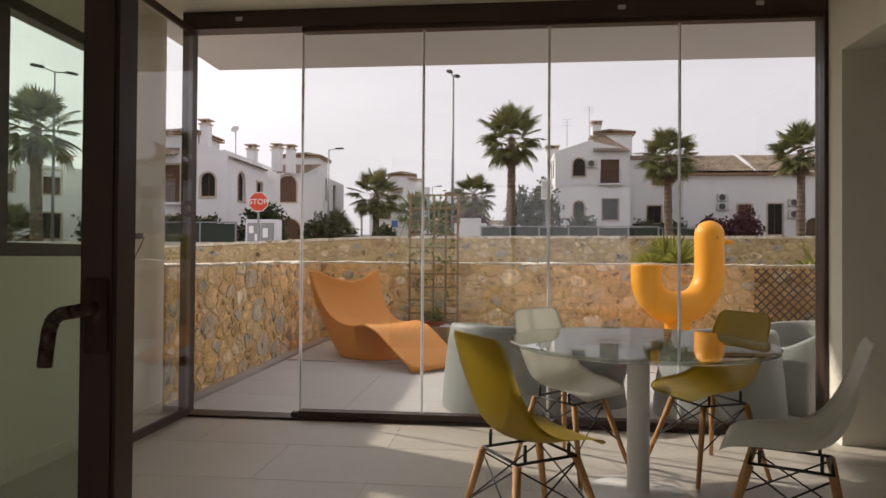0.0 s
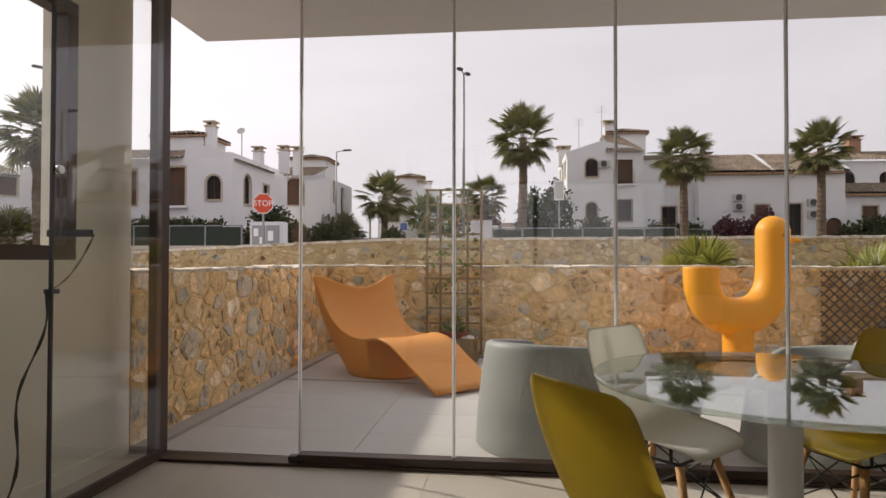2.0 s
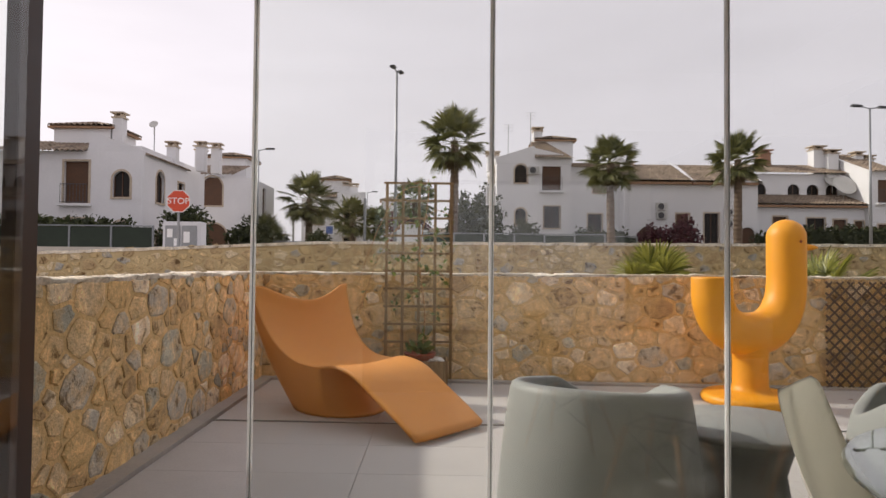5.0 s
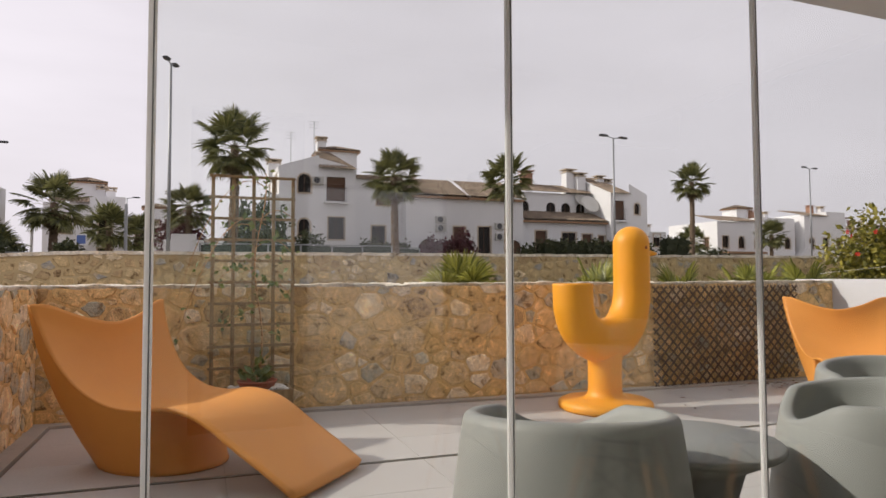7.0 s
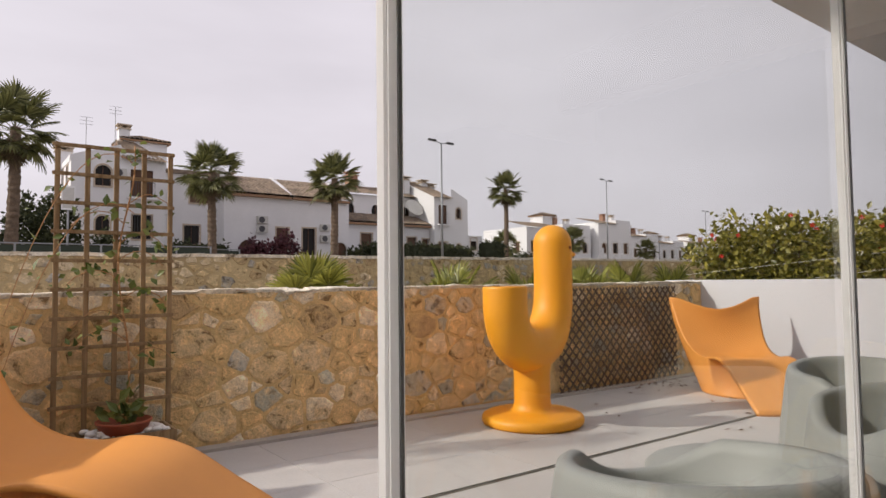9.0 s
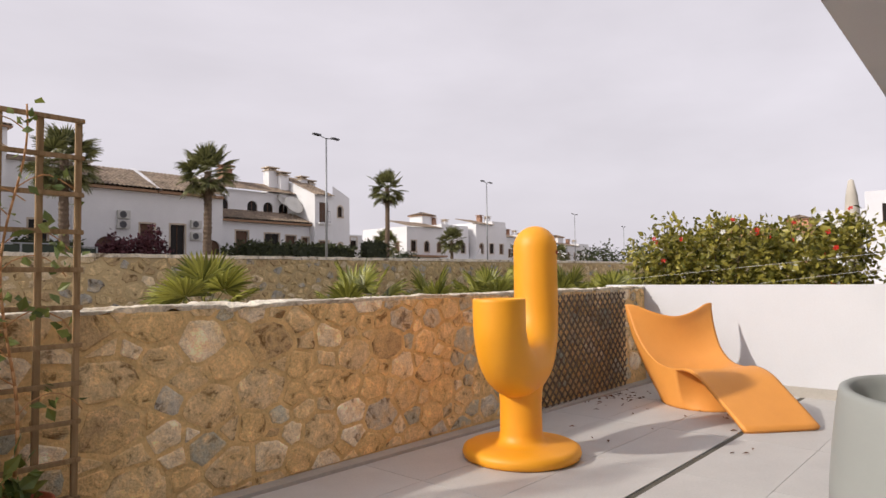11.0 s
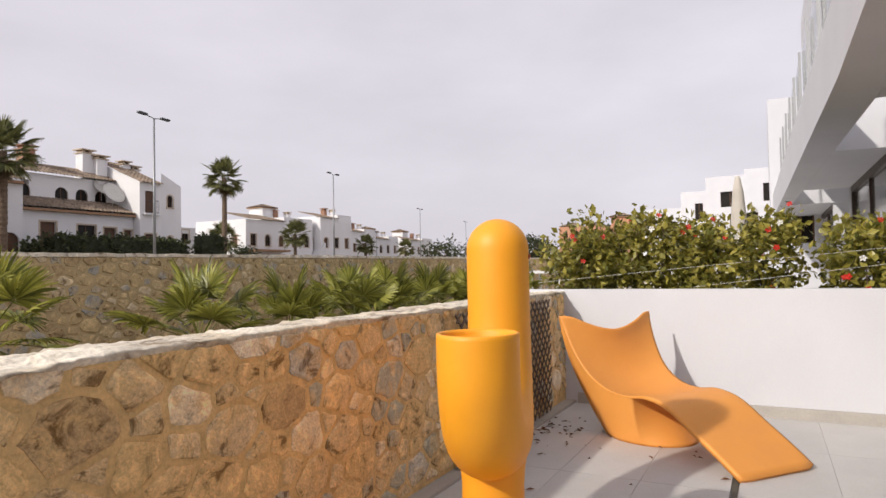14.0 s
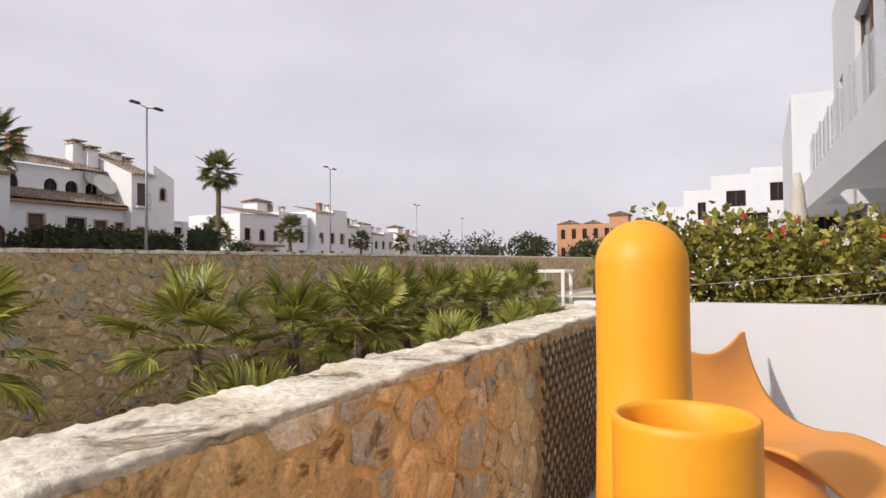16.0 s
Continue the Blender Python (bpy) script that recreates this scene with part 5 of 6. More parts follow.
def add_window(parent, m, x0, x1, z0, z1, arched=False, look_of="window", surround=True, grille=False, balcony=False):
    """The filling of an opening: shutter or pane, frame, sill, stone surround."""
    w = new("window" if look_of != "door" else "door")
    w.parent = parent
    w.matrix_basis = m
    mat = M_WINDOW if look_of == "window" else M_SHUTTER
    part("pane" if look_of == "window" else "shutter", boxes((x0, x1, 0.16, 0.2, z0, z1)), mat, w)
    if look_of == "window":
        c, f = (x0 + x1) / 2, 0.05
        part("sash", boxes((x0, x0 + f, 0.12, 0.16, z0, z1), (x1 - f, x1, 0.12, 0.16, z0, z1), (c - f / 2, c + f / 2, 0.12, 0.16, z0, z1), (x0 + f, c - f / 2, 0.12, 0.16, z0, z0 + f), (c + f / 2, x1 - f, 0.12, 0.16, z0, z0 + f)), M_SHUTTER, w)
    if surround:
        t = 0.11
        bm = bmesh.new()
        if arched:
            r, cx, cz = (x1 - x0) / 2, (x0 + x1) / 2, z1 - (x1 - x0) / 2
            pts_in = [(x0, z0)] + [(cx - r * math.cos(math.pi * k / 12), cz + r * math.sin(math.pi * k / 12)) for k in range(13)] + [(x1, z0)]
            q = r + t
            pts_out = [(x0 - t, z0)] + [(cx - q * math.cos(math.pi * k / 12), cz + q * math.sin(math.pi * k / 12)) for k in range(13)] + [(x1 + t, z0)]
            rows = [[(a[0], -0.035, a[1]) for a in pts_in], [(a[0], -0.035, a[1]) for a in pts_out], [(a[0], 0.01, a[1]) for a in pts_out]]
            grid_mesh(bm, rows)
        else:
            box(bm, x0 - t, x0, -0.035, 0.01, z0, z1)
            box(bm, x1, x1 + t, -0.035, 0.01, z0, z1)
            box(bm, x0 - t, x1 + t, -0.035, 0.01, z1, z1 + t)
        box(bm, x0 - t, x1 + t, -0.08, 0.01, z0 - 0.1, z0)
        part("surround", bm, M_SURROUND, w)
    if grille or balcony:
        bm = bmesh.new()
        hi = z1 if grille else z0 + 1.0
        y = -0.06 if grille else -0.28
        n = max(4, int((x1 - x0) / 0.16))
        for k in range(n + 1):
            x = x0 - 0.05 + (x1 - x0 + 0.1) * k / n
            rod(bm, (x, y, z0 - 0.02), (x, y, hi), 0.014, 4)
        for z in (z0 + 0.04, hi):
            rod(bm, (x0 - 0.05, y, z), (x1 + 0.05, y, z), 0.02, 4)
        part("railing", bm, M_DARKMETAL, w)
        if balcony:
            part("balcony_slab", boxes((x0 - 0.2, x1 + 0.2, -0.32, 0.0, z0 - 0.16, z0 - 0.02)), M_HOUSE, w)
    return w


def tile_roof(bm, a, b, c, d, step=0.3):
    """A roof plane of rolled clay tiles: a-b the eave, d-c the ridge."""
    a, b, c, d = map(Vector, (a, b, c, d))
    n = max(2, int((b - a).length / step))
    rise = (b - a).cross(d - a).normalized()
    if rise.z < 0:
        rise = -rise
    cols = []
    for k in range(4 * n + 1):
        f = k / (4 * n)
        h = abs(math.sin(math.pi * k / 4)) * 0.11
        lo, hi = a.lerp(b, f), d.lerp(c, f)
        m_ = max(2, int((hi - lo).length / 0.45))
        cols.append((lo, hi, h))
    m_ = max(2, int((d - a).length / 0.42))
    rows = []
    for q in range(m_):
        for e in (0.0, 0.98):
            rows.append([lo.lerp(hi, (q + e) / m_) + rise * (h + 0.03 * (1 - e)) for lo, hi, h in cols])
    grid_mesh(bm, rows)
    return bm


def chimney(parent, x, y, z0, z1, w=0.5, brick=False):
    ch = new("chimney")
    ch.parent = parent
    part("chimney_shaft", boxes((x - w / 2, x + w / 2, y - w / 2, y + w / 2, z0, z1 - 0.35)), M_CHIM if brick else M_HOUSE, ch)
    part("cap", boxes((x - w * 0.62, x + w * 0.62, y - w * 0.62, y + w * 0.62, z1 - 0.35, z1 - 0.27), (x - w * 0.42, x - w * 0.2, y - w * 0.42, y + w * 0.42, z1 - 0.27, z1 - 0.08), (x + w * 0.2, x + w * 0.42, y - w * 0.42, y + w * 0.42, z1 - 0.27, z1 - 0.08), (x - w * 0.7, x + w * 0.7, y - w * 0.7, y + w * 0.7, z1 - 0.08, z1)), M_SURROUND if not brick else M_CHIM, ch)


def dish(parent, x, y, z, r):
    bm = bmesh.new()
    lathe(bm, [(0.0, 0.0), (r * 0.5, 0.05 * r), (r * 0.85, 0.16 * r), (r, 0.25 * r), (r * 0.98, 0.27 * r), (r * 0.5, 0.08 * r), (0.0, 0.03 * r)], 24)
    bmesh.ops.rotate(bm, verts=bm.verts, cent=(0, 0, 0), matrix=Matrix.Rotation(radians(60), 3, "X"))
    bmesh.ops.translate(bm, verts=bm.verts, vec=(x, y, z))
    rod(bm, (x, y + 0.05, z - r - 0.3), (x, y + 0.05, z), 0.03, 6)
    part("satellite_dish", bm, M_AC, parent, "pale satellite dish", True)


def ac_unit(parent, x, z, y=-0.3):
    u = new("air_conditioner")
    u.parent = parent
    part("casing", boxes((x - 0.42, x + 0.42, y, -0.02, z, z + 0.58), bevel=0.02), M_AC, u)
    bm = bmesh.new()
    lathe(bm, [(0.0, 0.0), (0.22, 0.0), (0.24, 0.02), (0.2, 0.03), (0.0, 0.012)], 20)
    bmesh.ops.rotate(bm, verts=bm.verts, cent=(0, 0, 0), matrix=Matrix.Rotation(radians(90), 3, "X"))
    bmesh.ops.translate(bm, verts=bm.verts, vec=(x - 0.08, y - 0.002, z + 0.29))
    part("fan_grille", bm, M_DARKMETAL, u)
    return u


def block(parent, x0, x1, y0, y1, z0, z1, holes=(), west=(), east=(), material=None, gable=None, west_gable=None, east_gable=None, name="wall"):
    """A storey block: street front with openings, side walls with openings, back. Holes: (x0, x1, z0, z1, arched, kind, extras...)."""
    mat = material or M_HOUSE
    bm = wall_panel(bmesh.new(), x1 - x0, z1 - z0, [h[:5] for h in holes], gable=gable)
    wl_ = part(name, bm, mat, parent)
    wl_.location = (x0, y0, z0)
    for h in holes:
        add_window(parent, pose(x0, y0, z0), *h[:5], *h[5:])
    bm = wall_panel(bmesh.new(), y1 - y0, z1 - z0, [h[:5] for h in west], gable=west_gable)
    side = part(name, bm, mat, parent)
    side.matrix_basis = pose(x0, y1, z0, 0, 0, -90)
    for h in west:
        add_window(parent, pose(x0, y1, z0, 0, 0, -90), *h[:5], *h[5:])
    bm = wall_panel(bmesh.new(), y1 - y0, z1 - z0, [h[:5] for h in east], gable=east_gable)
    side = part(name, bm, mat, parent)
    side.matrix_basis = pose(x1, y0, z0, 0, 0, 90)
    for h in east:
        add_window(parent, pose(x1, y0, z0, 0, 0, 90), *h[:5], *h[5:])
    hi = max(z1, *(z0 + g_[1] for g_ in (gable or [(0, 0)])))
    bm = bmesh.new()
    bm.faces.new([bm.verts.new(p) for p in ((x0, y1, z0), (x1, y1, z0), (x1, y1, z1), (x0, y1, z1))])
    if not gable and not west_gable:
        bm.faces.new([bm.verts.new(p) for p in ((x0, y0, z1), (x1, y0, z1), (x1, y1, z1), (x0, y1, z1))])
    part(name, bm, mat, parent)


def hip_roof(parent, x0, x1, y0, y1, z, h, over=0.25):
    x0, x1, y0, y1 = x0 - over, x1 + over, y0 - over, y1 + over
    c = ((x0 + x1) / 2, (y0 + y1) / 2, z + h)
    bm = bmesh.new()
    for a, b in (((x0, y0, z), (x1, y0, z)), ((x1, y0, z), (x1, y1, z)), ((x1, y1, z), (x0, y1, z)), ((x0, y1, z), (x0, y0, z))):
        tile_roof(bm, a, b, c, c)
    part("roof", bm, M_ROOF, parent, "low clay tile roof")
    part("eave", boxes((x0, x1, y0, y1, z - 0.12, z - 0.01)), M_EAVE, parent)


W, D = "window", "shutter"
BASE = 1.45

# the corner house with the bright side wall
h1 = thing("white_house", pose(0, 0, 0), "white two-storey corner house with a roof tower and clay tiles", "house")
Y1 = 51.0
block(h1, 3.8, 9.6, Y1, Y1 + 9, BASE, 9.2, [(1.4, 2.35, 6.2, 7.6, True, W), (1.45, 2.3, 2.9, 4.2, True, W), (3.55, 5.0, 5.6, 7.5, False, D, False, False, True), (3.7, 4.9, 2.7, 4.35, False, W, True, True)],
      [(1.6, 2.4, 6.0, 7.6, False, W), (4.4, 5.3, 6.0, 7.9, True, W), (6.8, 7.6, 6.4, 7.6, False, W)], gable=[(0, 8.15), (2.9, 9.1), (3.0, 8.9), (5.8, 8.3)])
bm = bmesh.new()
tile_roof(bm, (6.75, Y1 - 0.35, 9.5), (9.75, Y1 - 0.35, 9.5), (7.9, Y1 + 2.15, 11.2), (6.75, Y1 + 2.15, 11.2))
part("roof", bm, M_ROOF, h1, "sloping clay tile roof")
part("roof_edge", boxes((3.75, 9.7, Y1 + 0.3, Y1 + 9, 9.2, 9.6)), M_HOUSE, h1)
block(h1, 7.3, 10.2, Y1 + 2.2, Y1 + 5.2, 9.2, 11.35, name="tower_wall")
hip_roof(h1, 7.3, 10.2, Y1 + 2.2, Y1 + 5.2, 11.45, 0.55)
chimney(h1, 7.35, Y1 + 2.6, 9.2, 12.5, 0.7)
chimney(h1, 3.9, Y1 + 5, 9.2, 10.9, 0.9)
ac_unit(h1, 6.65, 8.3, -0.3).location = (0, Y1, 0)
for x, z in ((4.9, 12.6), (6.7, 13.6)):
    bm = bmesh.new()
    rod(bm, (x, Y1 + 2, 9.2), (x, Y1 + 2, z), 0.025, 6)
    for q in range(3):
        rod(bm, (x - 0.4, Y1 + 2, z - 0.25 * q), (x + 0.4, Y1 + 2, z - 0.25 * q), 0.012, 4)
    part("aerial", bm, M_LAMP, h1, "thin television aerial")
# its linked wing
block(h1, 9.6, 13.7, Y1 + 1.2, Y1 + 9, BASE, 9.1, [(2.0, 3.5, 5.6, 7.4, False, D), (1.6, 2.7, 2.5, 3.9, False, W)], name="wing_wall")
part("wing_coping", boxes((9.6, 13.7, Y1 + 1.0, Y1 + 1.5, 9.1, 9.4)), M_ROOF, h1)
bm = bmesh.new()
tile_roof(bm, (10.6, Y1 + 1.0, 8.6), (13.7, Y1 + 1.0, 8.6), (13.7, Y1 + 2.6, 9.5), (10.6, Y1 + 2.6, 9.5))
part("roof", bm, M_ROOF, h1, "short clay tile roof")

# the long low row with tiled roofs
h2 = thing("row_house", pose(0, 0, 0), "long white row house with clay tile roofs and arches", "house")
for a, b, holes in ((13.7, 19.0, [(1.1, 2.7, 0.1, 2.9, True, D, False), (4.1, 5.1, 0.9, 3.9, False, D)]), (19.0, 24.2, [(1.0, 2.1, 1.6, 3.95, False, W), (3.8, 5.0, 0.1, 2.9, True, D, False)])):
    block(h2, a, b, Y1, Y1 + 9, BASE, 7.85, holes)
    bm = bmesh.new()
    tile_roof(bm, (a, Y1 - 0.4, 7.85), (b, Y1 - 0.4, 7.85), (b - 0.2, Y1 + 4, 9.75), (a - 0.2, Y1 + 4, 9.75))
    tile_roof(bm, (a, Y1 + 8.6, 7.85), (b, Y1 + 8.6, 7.85), (b - 0.2, Y1 + 4, 9.75), (a - 0.2, Y1 + 4, 9.75))
    part("roof", bm, M_ROOF, h2, "sloping clay tile roof")
    bm = bmesh.new()
    grid_mesh(bm, [[(b - 0.15, Y1 - 0.35, 7.95), (b - 0.3, Y1 + 4, 9.95)], [(b + 0.2, Y1 - 0.35, 7.95), (b + 0.1, Y1 + 4, 9.95)], [(b + 0.2, Y1 - 0.35, 7.6), (b + 0.1, Y1 + 4, 9.6)]])
    part("verge", bm, M_HOUSE, h2, "white verge between two roofs")
    part("eave", boxes((a, b - 0.1, Y1 - 0.35, Y1, 7.62, 7.8)), M_EAVE, h2)
for x, z in ((16.6, 5.6), (16.6, 4.9), (21.9, 5.2), (21.9, 4.3)):
    ac_unit(h2, x, z).location = (0, Y1, 0)
chimney(h2, 15.2, Y1 + 4, 9.3, 10.0, 0.9)
dish(h2, 14.0, Y1 + 2, 9.6, 0.5)
# arcade part
block(h2, 24.2, 33.0, Y1 + 0.6, Y1 + 9, BASE, 6.2, [(1.5, 2.6, 1.55, 3.8, False, D), (4.2, 5.6, 1.45, 3.7, False, W), (6.3, 7.3, 1.45, 3.6, False, D), (8.0, 8.9 - 0.2, 1.45, 3.5, False, D)], name="ground_floor_wall")
bm = bmesh.new()
tile_roof(bm, (24.2, Y1 + 0.2, 6.2), (33.0, Y1 + 0.2, 6.2), (33.0, Y1 + 3.0, 7.2), (24.2, Y1 + 3.0, 7.2))
part("roof", bm, M_ROOF, h2, "lean-to clay tile roof")
part("eave", boxes((24.2, 33.0, Y1 + 0.2, Y1 + 0.6, 5.98, 6.15)), M_EAVE, h2)
block(h2, 24.2, 33.0, Y1 + 3.0, Y1 + 9, 6.2, 9.0, [(0.9, 2.2, 0.9, 2.1, True, W, False), (4.0, 5.0, 1.0, 1.95, True, W, False), (5.6, 6.6, 1.0, 1.95, True, W, False), (7.2, 8.2, 1.0, 1.95, True, W, False)], name="upper_wall")
bm = bmesh.new()
tile_roof(bm, (24.2, Y1 + 2.6, 9.0), (33.0, Y1 + 2.6, 9.0), (33.0, Y1 + 5, 10.0), (24.2, Y1 + 5, 10.0))
part("roof", bm, M_ROOF, h2, "clay tile roof over the arches")
chimney(h2, 27.2, Y1 + 5, 9.5, 11.3, 0.9, True)
chimney(h2, 31.5, Y1 + 4.5, 9.0, 11.6, 0.9)
chimney(h2, 32.4, Y1 + 4.0, 9.0, 11.2, 0.9)
dish(h2, 31.9, Y1 + 2.9, 8.45, 0.75)
dish(h2, 32.1, Y1 + 1.8, 7.85, 0.9)
# end house
h3 = thing("white_house", pose(0, 0, 0), "white two-storey end house with a sloping roof and balcony", "house")
block(h3, 33.0, 35.0, Y1 - 0.2, Y1 + 9, BASE, 8.9, [(0.5, 1.5, 4.9, 6.7, False, D, False, False, True), (0.5, 1.5, 1.4, 3.2, False, D)], west_gable=[(0, 8.2), (4.0, 9.4), (9.2, 7.4)])
block(h3, 35.0, 37.0, Y1 - 0.2, Y1 + 9, BASE, 8.7, [(0.6, 1.15, 5.5, 6.5, True, W), (0.6, 1.15, 1.9, 3.1, True, W)], gable=[(0, 8.3), (2.0, 7.35)])
bm = bmesh.new()
tile_roof(bm, (32.9, Y1 - 0.55, 8.72), (35.0, Y1 - 0.55, 8.72), (35.0, Y1 + 5.0, 10.95), (32.9, Y1 + 5.0, 10.95))
part("roof", bm, M_ROOF, h3, "sloping clay tile roof")
chimney(h3, 34.4, Y1 + 3.6, 9.4, 11.0, 0.7)
chimney(h3, 35.3, Y1 + 3.6, 8.6, 10.7, 0.7)


def simple_house(m, w, d, h, rng, label, tower=True, stair=False, at=0.3):
    """A white holiday house of the same estate: two storeys, tower, tiled lean-to, windows."""
    th = thing("white_house", m, label, "house", "white houses along the street")
    holes = []
    n = max(2, int(w / 2.6))
    for k in range(n):
        x = (k + 0.5) * w / n
        holes.append((x - 0.5, x + 0.5, 3.5, 5.0, rng.random() < 0.4, rng.choice((W, D))))
        holes.append((x - 0.55, x + 0.55, 0.7, 2.3, rng.random() < 0.3, rng.choice((W, D))))
    west = [(1.0, 1.9, 3.5, 4.9, True, W), (d - 2.4, d - 1.5, 3.4, 4.9, False, D)]
    block(th, 0, w, 0, d, 0, h, holes, west, west)
    bm = bmesh.new()
    tile_roof(bm, (0.3, -0.3, h), (w * 0.55, -0.3, h), (w * 0.55, d * 0.5, h + 1.1), (0.3, d * 0.5, h + 1.1))
    part("roof", bm, M_ROOF, th, "clay tile roof")
    part("parapet", boxes((w * 0.55, w, 0.1, d, h, h + 0.7)), M_HOUSE, th)
    if tower:
        block(th, w * at, w * at + 2.6, d * 0.4, d * 0.4 + 2.6, h, h + 2.2, name="tower_wall")
        hip_roof(th, w * at, w * at + 2.6, d * 0.4, d * 0.4 + 2.6, h + 2.3, 0.5)
    chimney(th, w * 0.7, d * 0.4, h + 0.7, h + 2.0, 0.7, rng.random() < 0.5)
    chimney(th, w * 0.82, d * 0.3, h + 0.7, h + 1.8, 0.7)
    if stair:
        bm = bmesh.new()
        for k in range(14):
            box(bm, w - 2.4 + k * 0.28, w - 2.4 + (k + 1) * 0.28, -1.2, -0.05, 0, 0.3 + k * 0.3)
        part("outside_stair", bm, M_HOUSE, th, "white outside stair")
        part("porch_roof", boxes((0.2, w * 0.5, -1.6, -0.01, 2.7, 2.95)), M_EAVE, th)
    return th


hr = random.Random(31)
# house at the corner behind the stop sign
h4 = thing("white_house", pose(0, 0, 0), "white two-storey corner house with arched windows and a roof tower", "house")
block(h4, -24.5, -16.6, 36.0, 45.0, BASE, 7.1, [(3.7, 5.0, 2.85, 5.1, False, D, True, False, True), (3.8, 5.0, 0.2, 2.0, False, D), (6.3, 7.2, 3.2, 4.6, True, W), (6.3, 7.2, 0.5, 1.9, True, W), (0.8, 2.0, 2.9, 5.0, False, D)],
      (), [(1.6, 2.6, 3.1, 4.9, True, W), (4.6, 5.5, 3.2, 4.6, False, W), (1.6, 2.6, 0.1, 1.5, True, W)])
bm = bmesh.new()
tile_roof(bm, (-24.5, 35.6, 7.0), (-19.6, 35.6, 7.0), (-20.4, 38.5, 8.0), (-24.5, 38.5, 8.0))
tile_roof(bm, (-16.4, 36.2, 6.9), (-16.4, 42, 6.9), (-19, 42, 7.9), (-19, 36.2, 7.9))
part("roof", bm, M_ROOF, h4, "sloping clay tile roof")
bm = bmesh.new()
grid_mesh(bm, [[(-19.6, 36.02, 7.1), (-19.4, 36.02, 8.2)], [(-18.4, 36.02, 7.1), (-18.4, 36.02, 7.8)], [(-16.6, 36.02, 7.1), (-16.6, 36.02, 7.2)]])
part("gable_wall", bm, M_HOUSE, h4)
part("roof_edge", boxes((-19.4, -16.8, 36.2, 44.8, 7.1, 7.45)), M_HOUSE, h4)
block(h4, -22.6, -19.4, 38.0, 41.0, 7.0, 8.8, name="tower_wall")
hip_roof(h4, -22.6, -19.4, 38.0, 41.0, 8.85, 0.5)
for x, y, z in ((-19.0, 38.2, 9.7), (-16.9, 40.5, 8.5), (-15.9, 42.5, 8.9), (-15.3, 43.5, 9.0)):
    chimney(h4, x, y, 7.0, z, 0.55)
bm = bmesh.new()
rod(bm, (-17.6, 39.5, 7.4), (-17.6, 39.5, 9.3), 0.03, 6)
part("aerial", bm, M_LAMP, h4)
dish(h4, -17.6, 39.4, 9.3, 0.26)
h5 = thing("white_house", pose(0, 0, 0), "white house with tiled roof and brown arched door", "house")
block(h5, -18.6, -14.3, 48.0, 54.5, BASE, 7.4, [(0.7, 2.2, 3.9, 6.0, True, D), (0.6, 2.6, 0.1, 2.6, True, D)], (), [(0.8, 1.5, 4.2, 5.8, False, W), (3.0, 4.0, 2.2, 5.6, False, D, False, False, True)])
bm = bmesh.new()
tile_roof(bm, (-19.4, 47.6, 7.5), (-15.6, 47.6, 7.5), (-15.0, 50, 8.5), (-18.4, 50, 8.5))
part("roof", bm, M_ROOF, h5, "clay tile roof")
block(h5, -18.6, -15.6, 51.0, 54.0, 7.4, 9.3, name="tower_wall")
hip_roof(h5, -18.6, -15.6, 51.0, 54.0, 9.4, 0.5)
chimney(h5, -19.1, 51, 7.0, 10.2, 0.7)
bm = bmesh.new()
for k in range(14):
    box(bm, -20.2, -19.0, 47.0 + k * 0.3, 47.0 + (k + 1) * 0.3, BASE, BASE + 4.6 - k * 0.3)
part("outside_stair", bm, M_HOUSE, h5, "white outside stair")
simple_house(pose(-13.6, 62, BASE, 0, 0, 8), 6, 9, 6.0, hr, "white house with a small tower down the side street")
simple_house(pose(-9.5, 78, BASE, 0, 0, 5), 7, 9, 5.6, hr, "white house far down the side street")
simple_house(pose(-3.5, 110, BASE, 0, 0, 0), 8, 9, 5.2, hr, "distant white house at the end of the street", False)
simple_house(pose(60.0, 66, BASE, 0, 0, 0), 13.4, 9, 6.9, hr, "white house with a tower, porch and outside stair", True, True, 0.52)
simple_house(pose(74.0, 65, BASE, 0, 0, 0), 7.8, 9, 7.9, hr, "white two-storey house beside the outside stair", False)
simple_house(pose(94, 74, BASE, 0, 0, 4), 9.5, 9, 7.2, hr, "white house with a brick chimney along the street")
simple_house(pose(104.5, 75, BASE, 0, 0, 4), 9, 9, 6.2, hr, "white house with a low tiled roof")
simple_house(pose(119, 76, BASE, 0, 0, 4), 12, 9, 6.4, hr, "distant white house along the street")
simple_house(pose(46, 66, BASE, 0, 0, 0), 6, 8, 4.6, hr, "low white house behind the tall palm", False)
simple_house(pose(-34, 30, BASE, 0, 0, 55), 13, 8, 4.6, hr, "white house with tiled roof seen through the side window", False)
simple_house(pose(-40, 20, BASE, 0, 0, 70), 13, 8, 4.4, hr, "white house with tiled roof beside the side street", False)

# terracotta apartment block
ob_ = thing("apartment_building", pose(100, 25.5, BASE, 0, 0, -90), "terracotta-coloured apartment building with small towers, far along the garden", "building")
holes = []
for fl in range(2):
    for k in range(6):
        x = -10.2 + k * 1.75
        holes.append((x + 11.2 - 0.35, x + 11.2 + 0.35, 1.2 + fl * 2.9, 2.8 + fl * 2.9, k == 0, W, False))
block(ob_, -11.2, 0.0, 0, 10, 0, 6.4, holes, material=M_BRICKRED)
block(ob_, -3.0, -0.2, 1.0, 4, 6.4, 7.7, material=M_BRICKRED, name="tower_wall")
hip_roof(ob_, -3.0, -0.2, 1.0, 4, 7.75, 0.6)
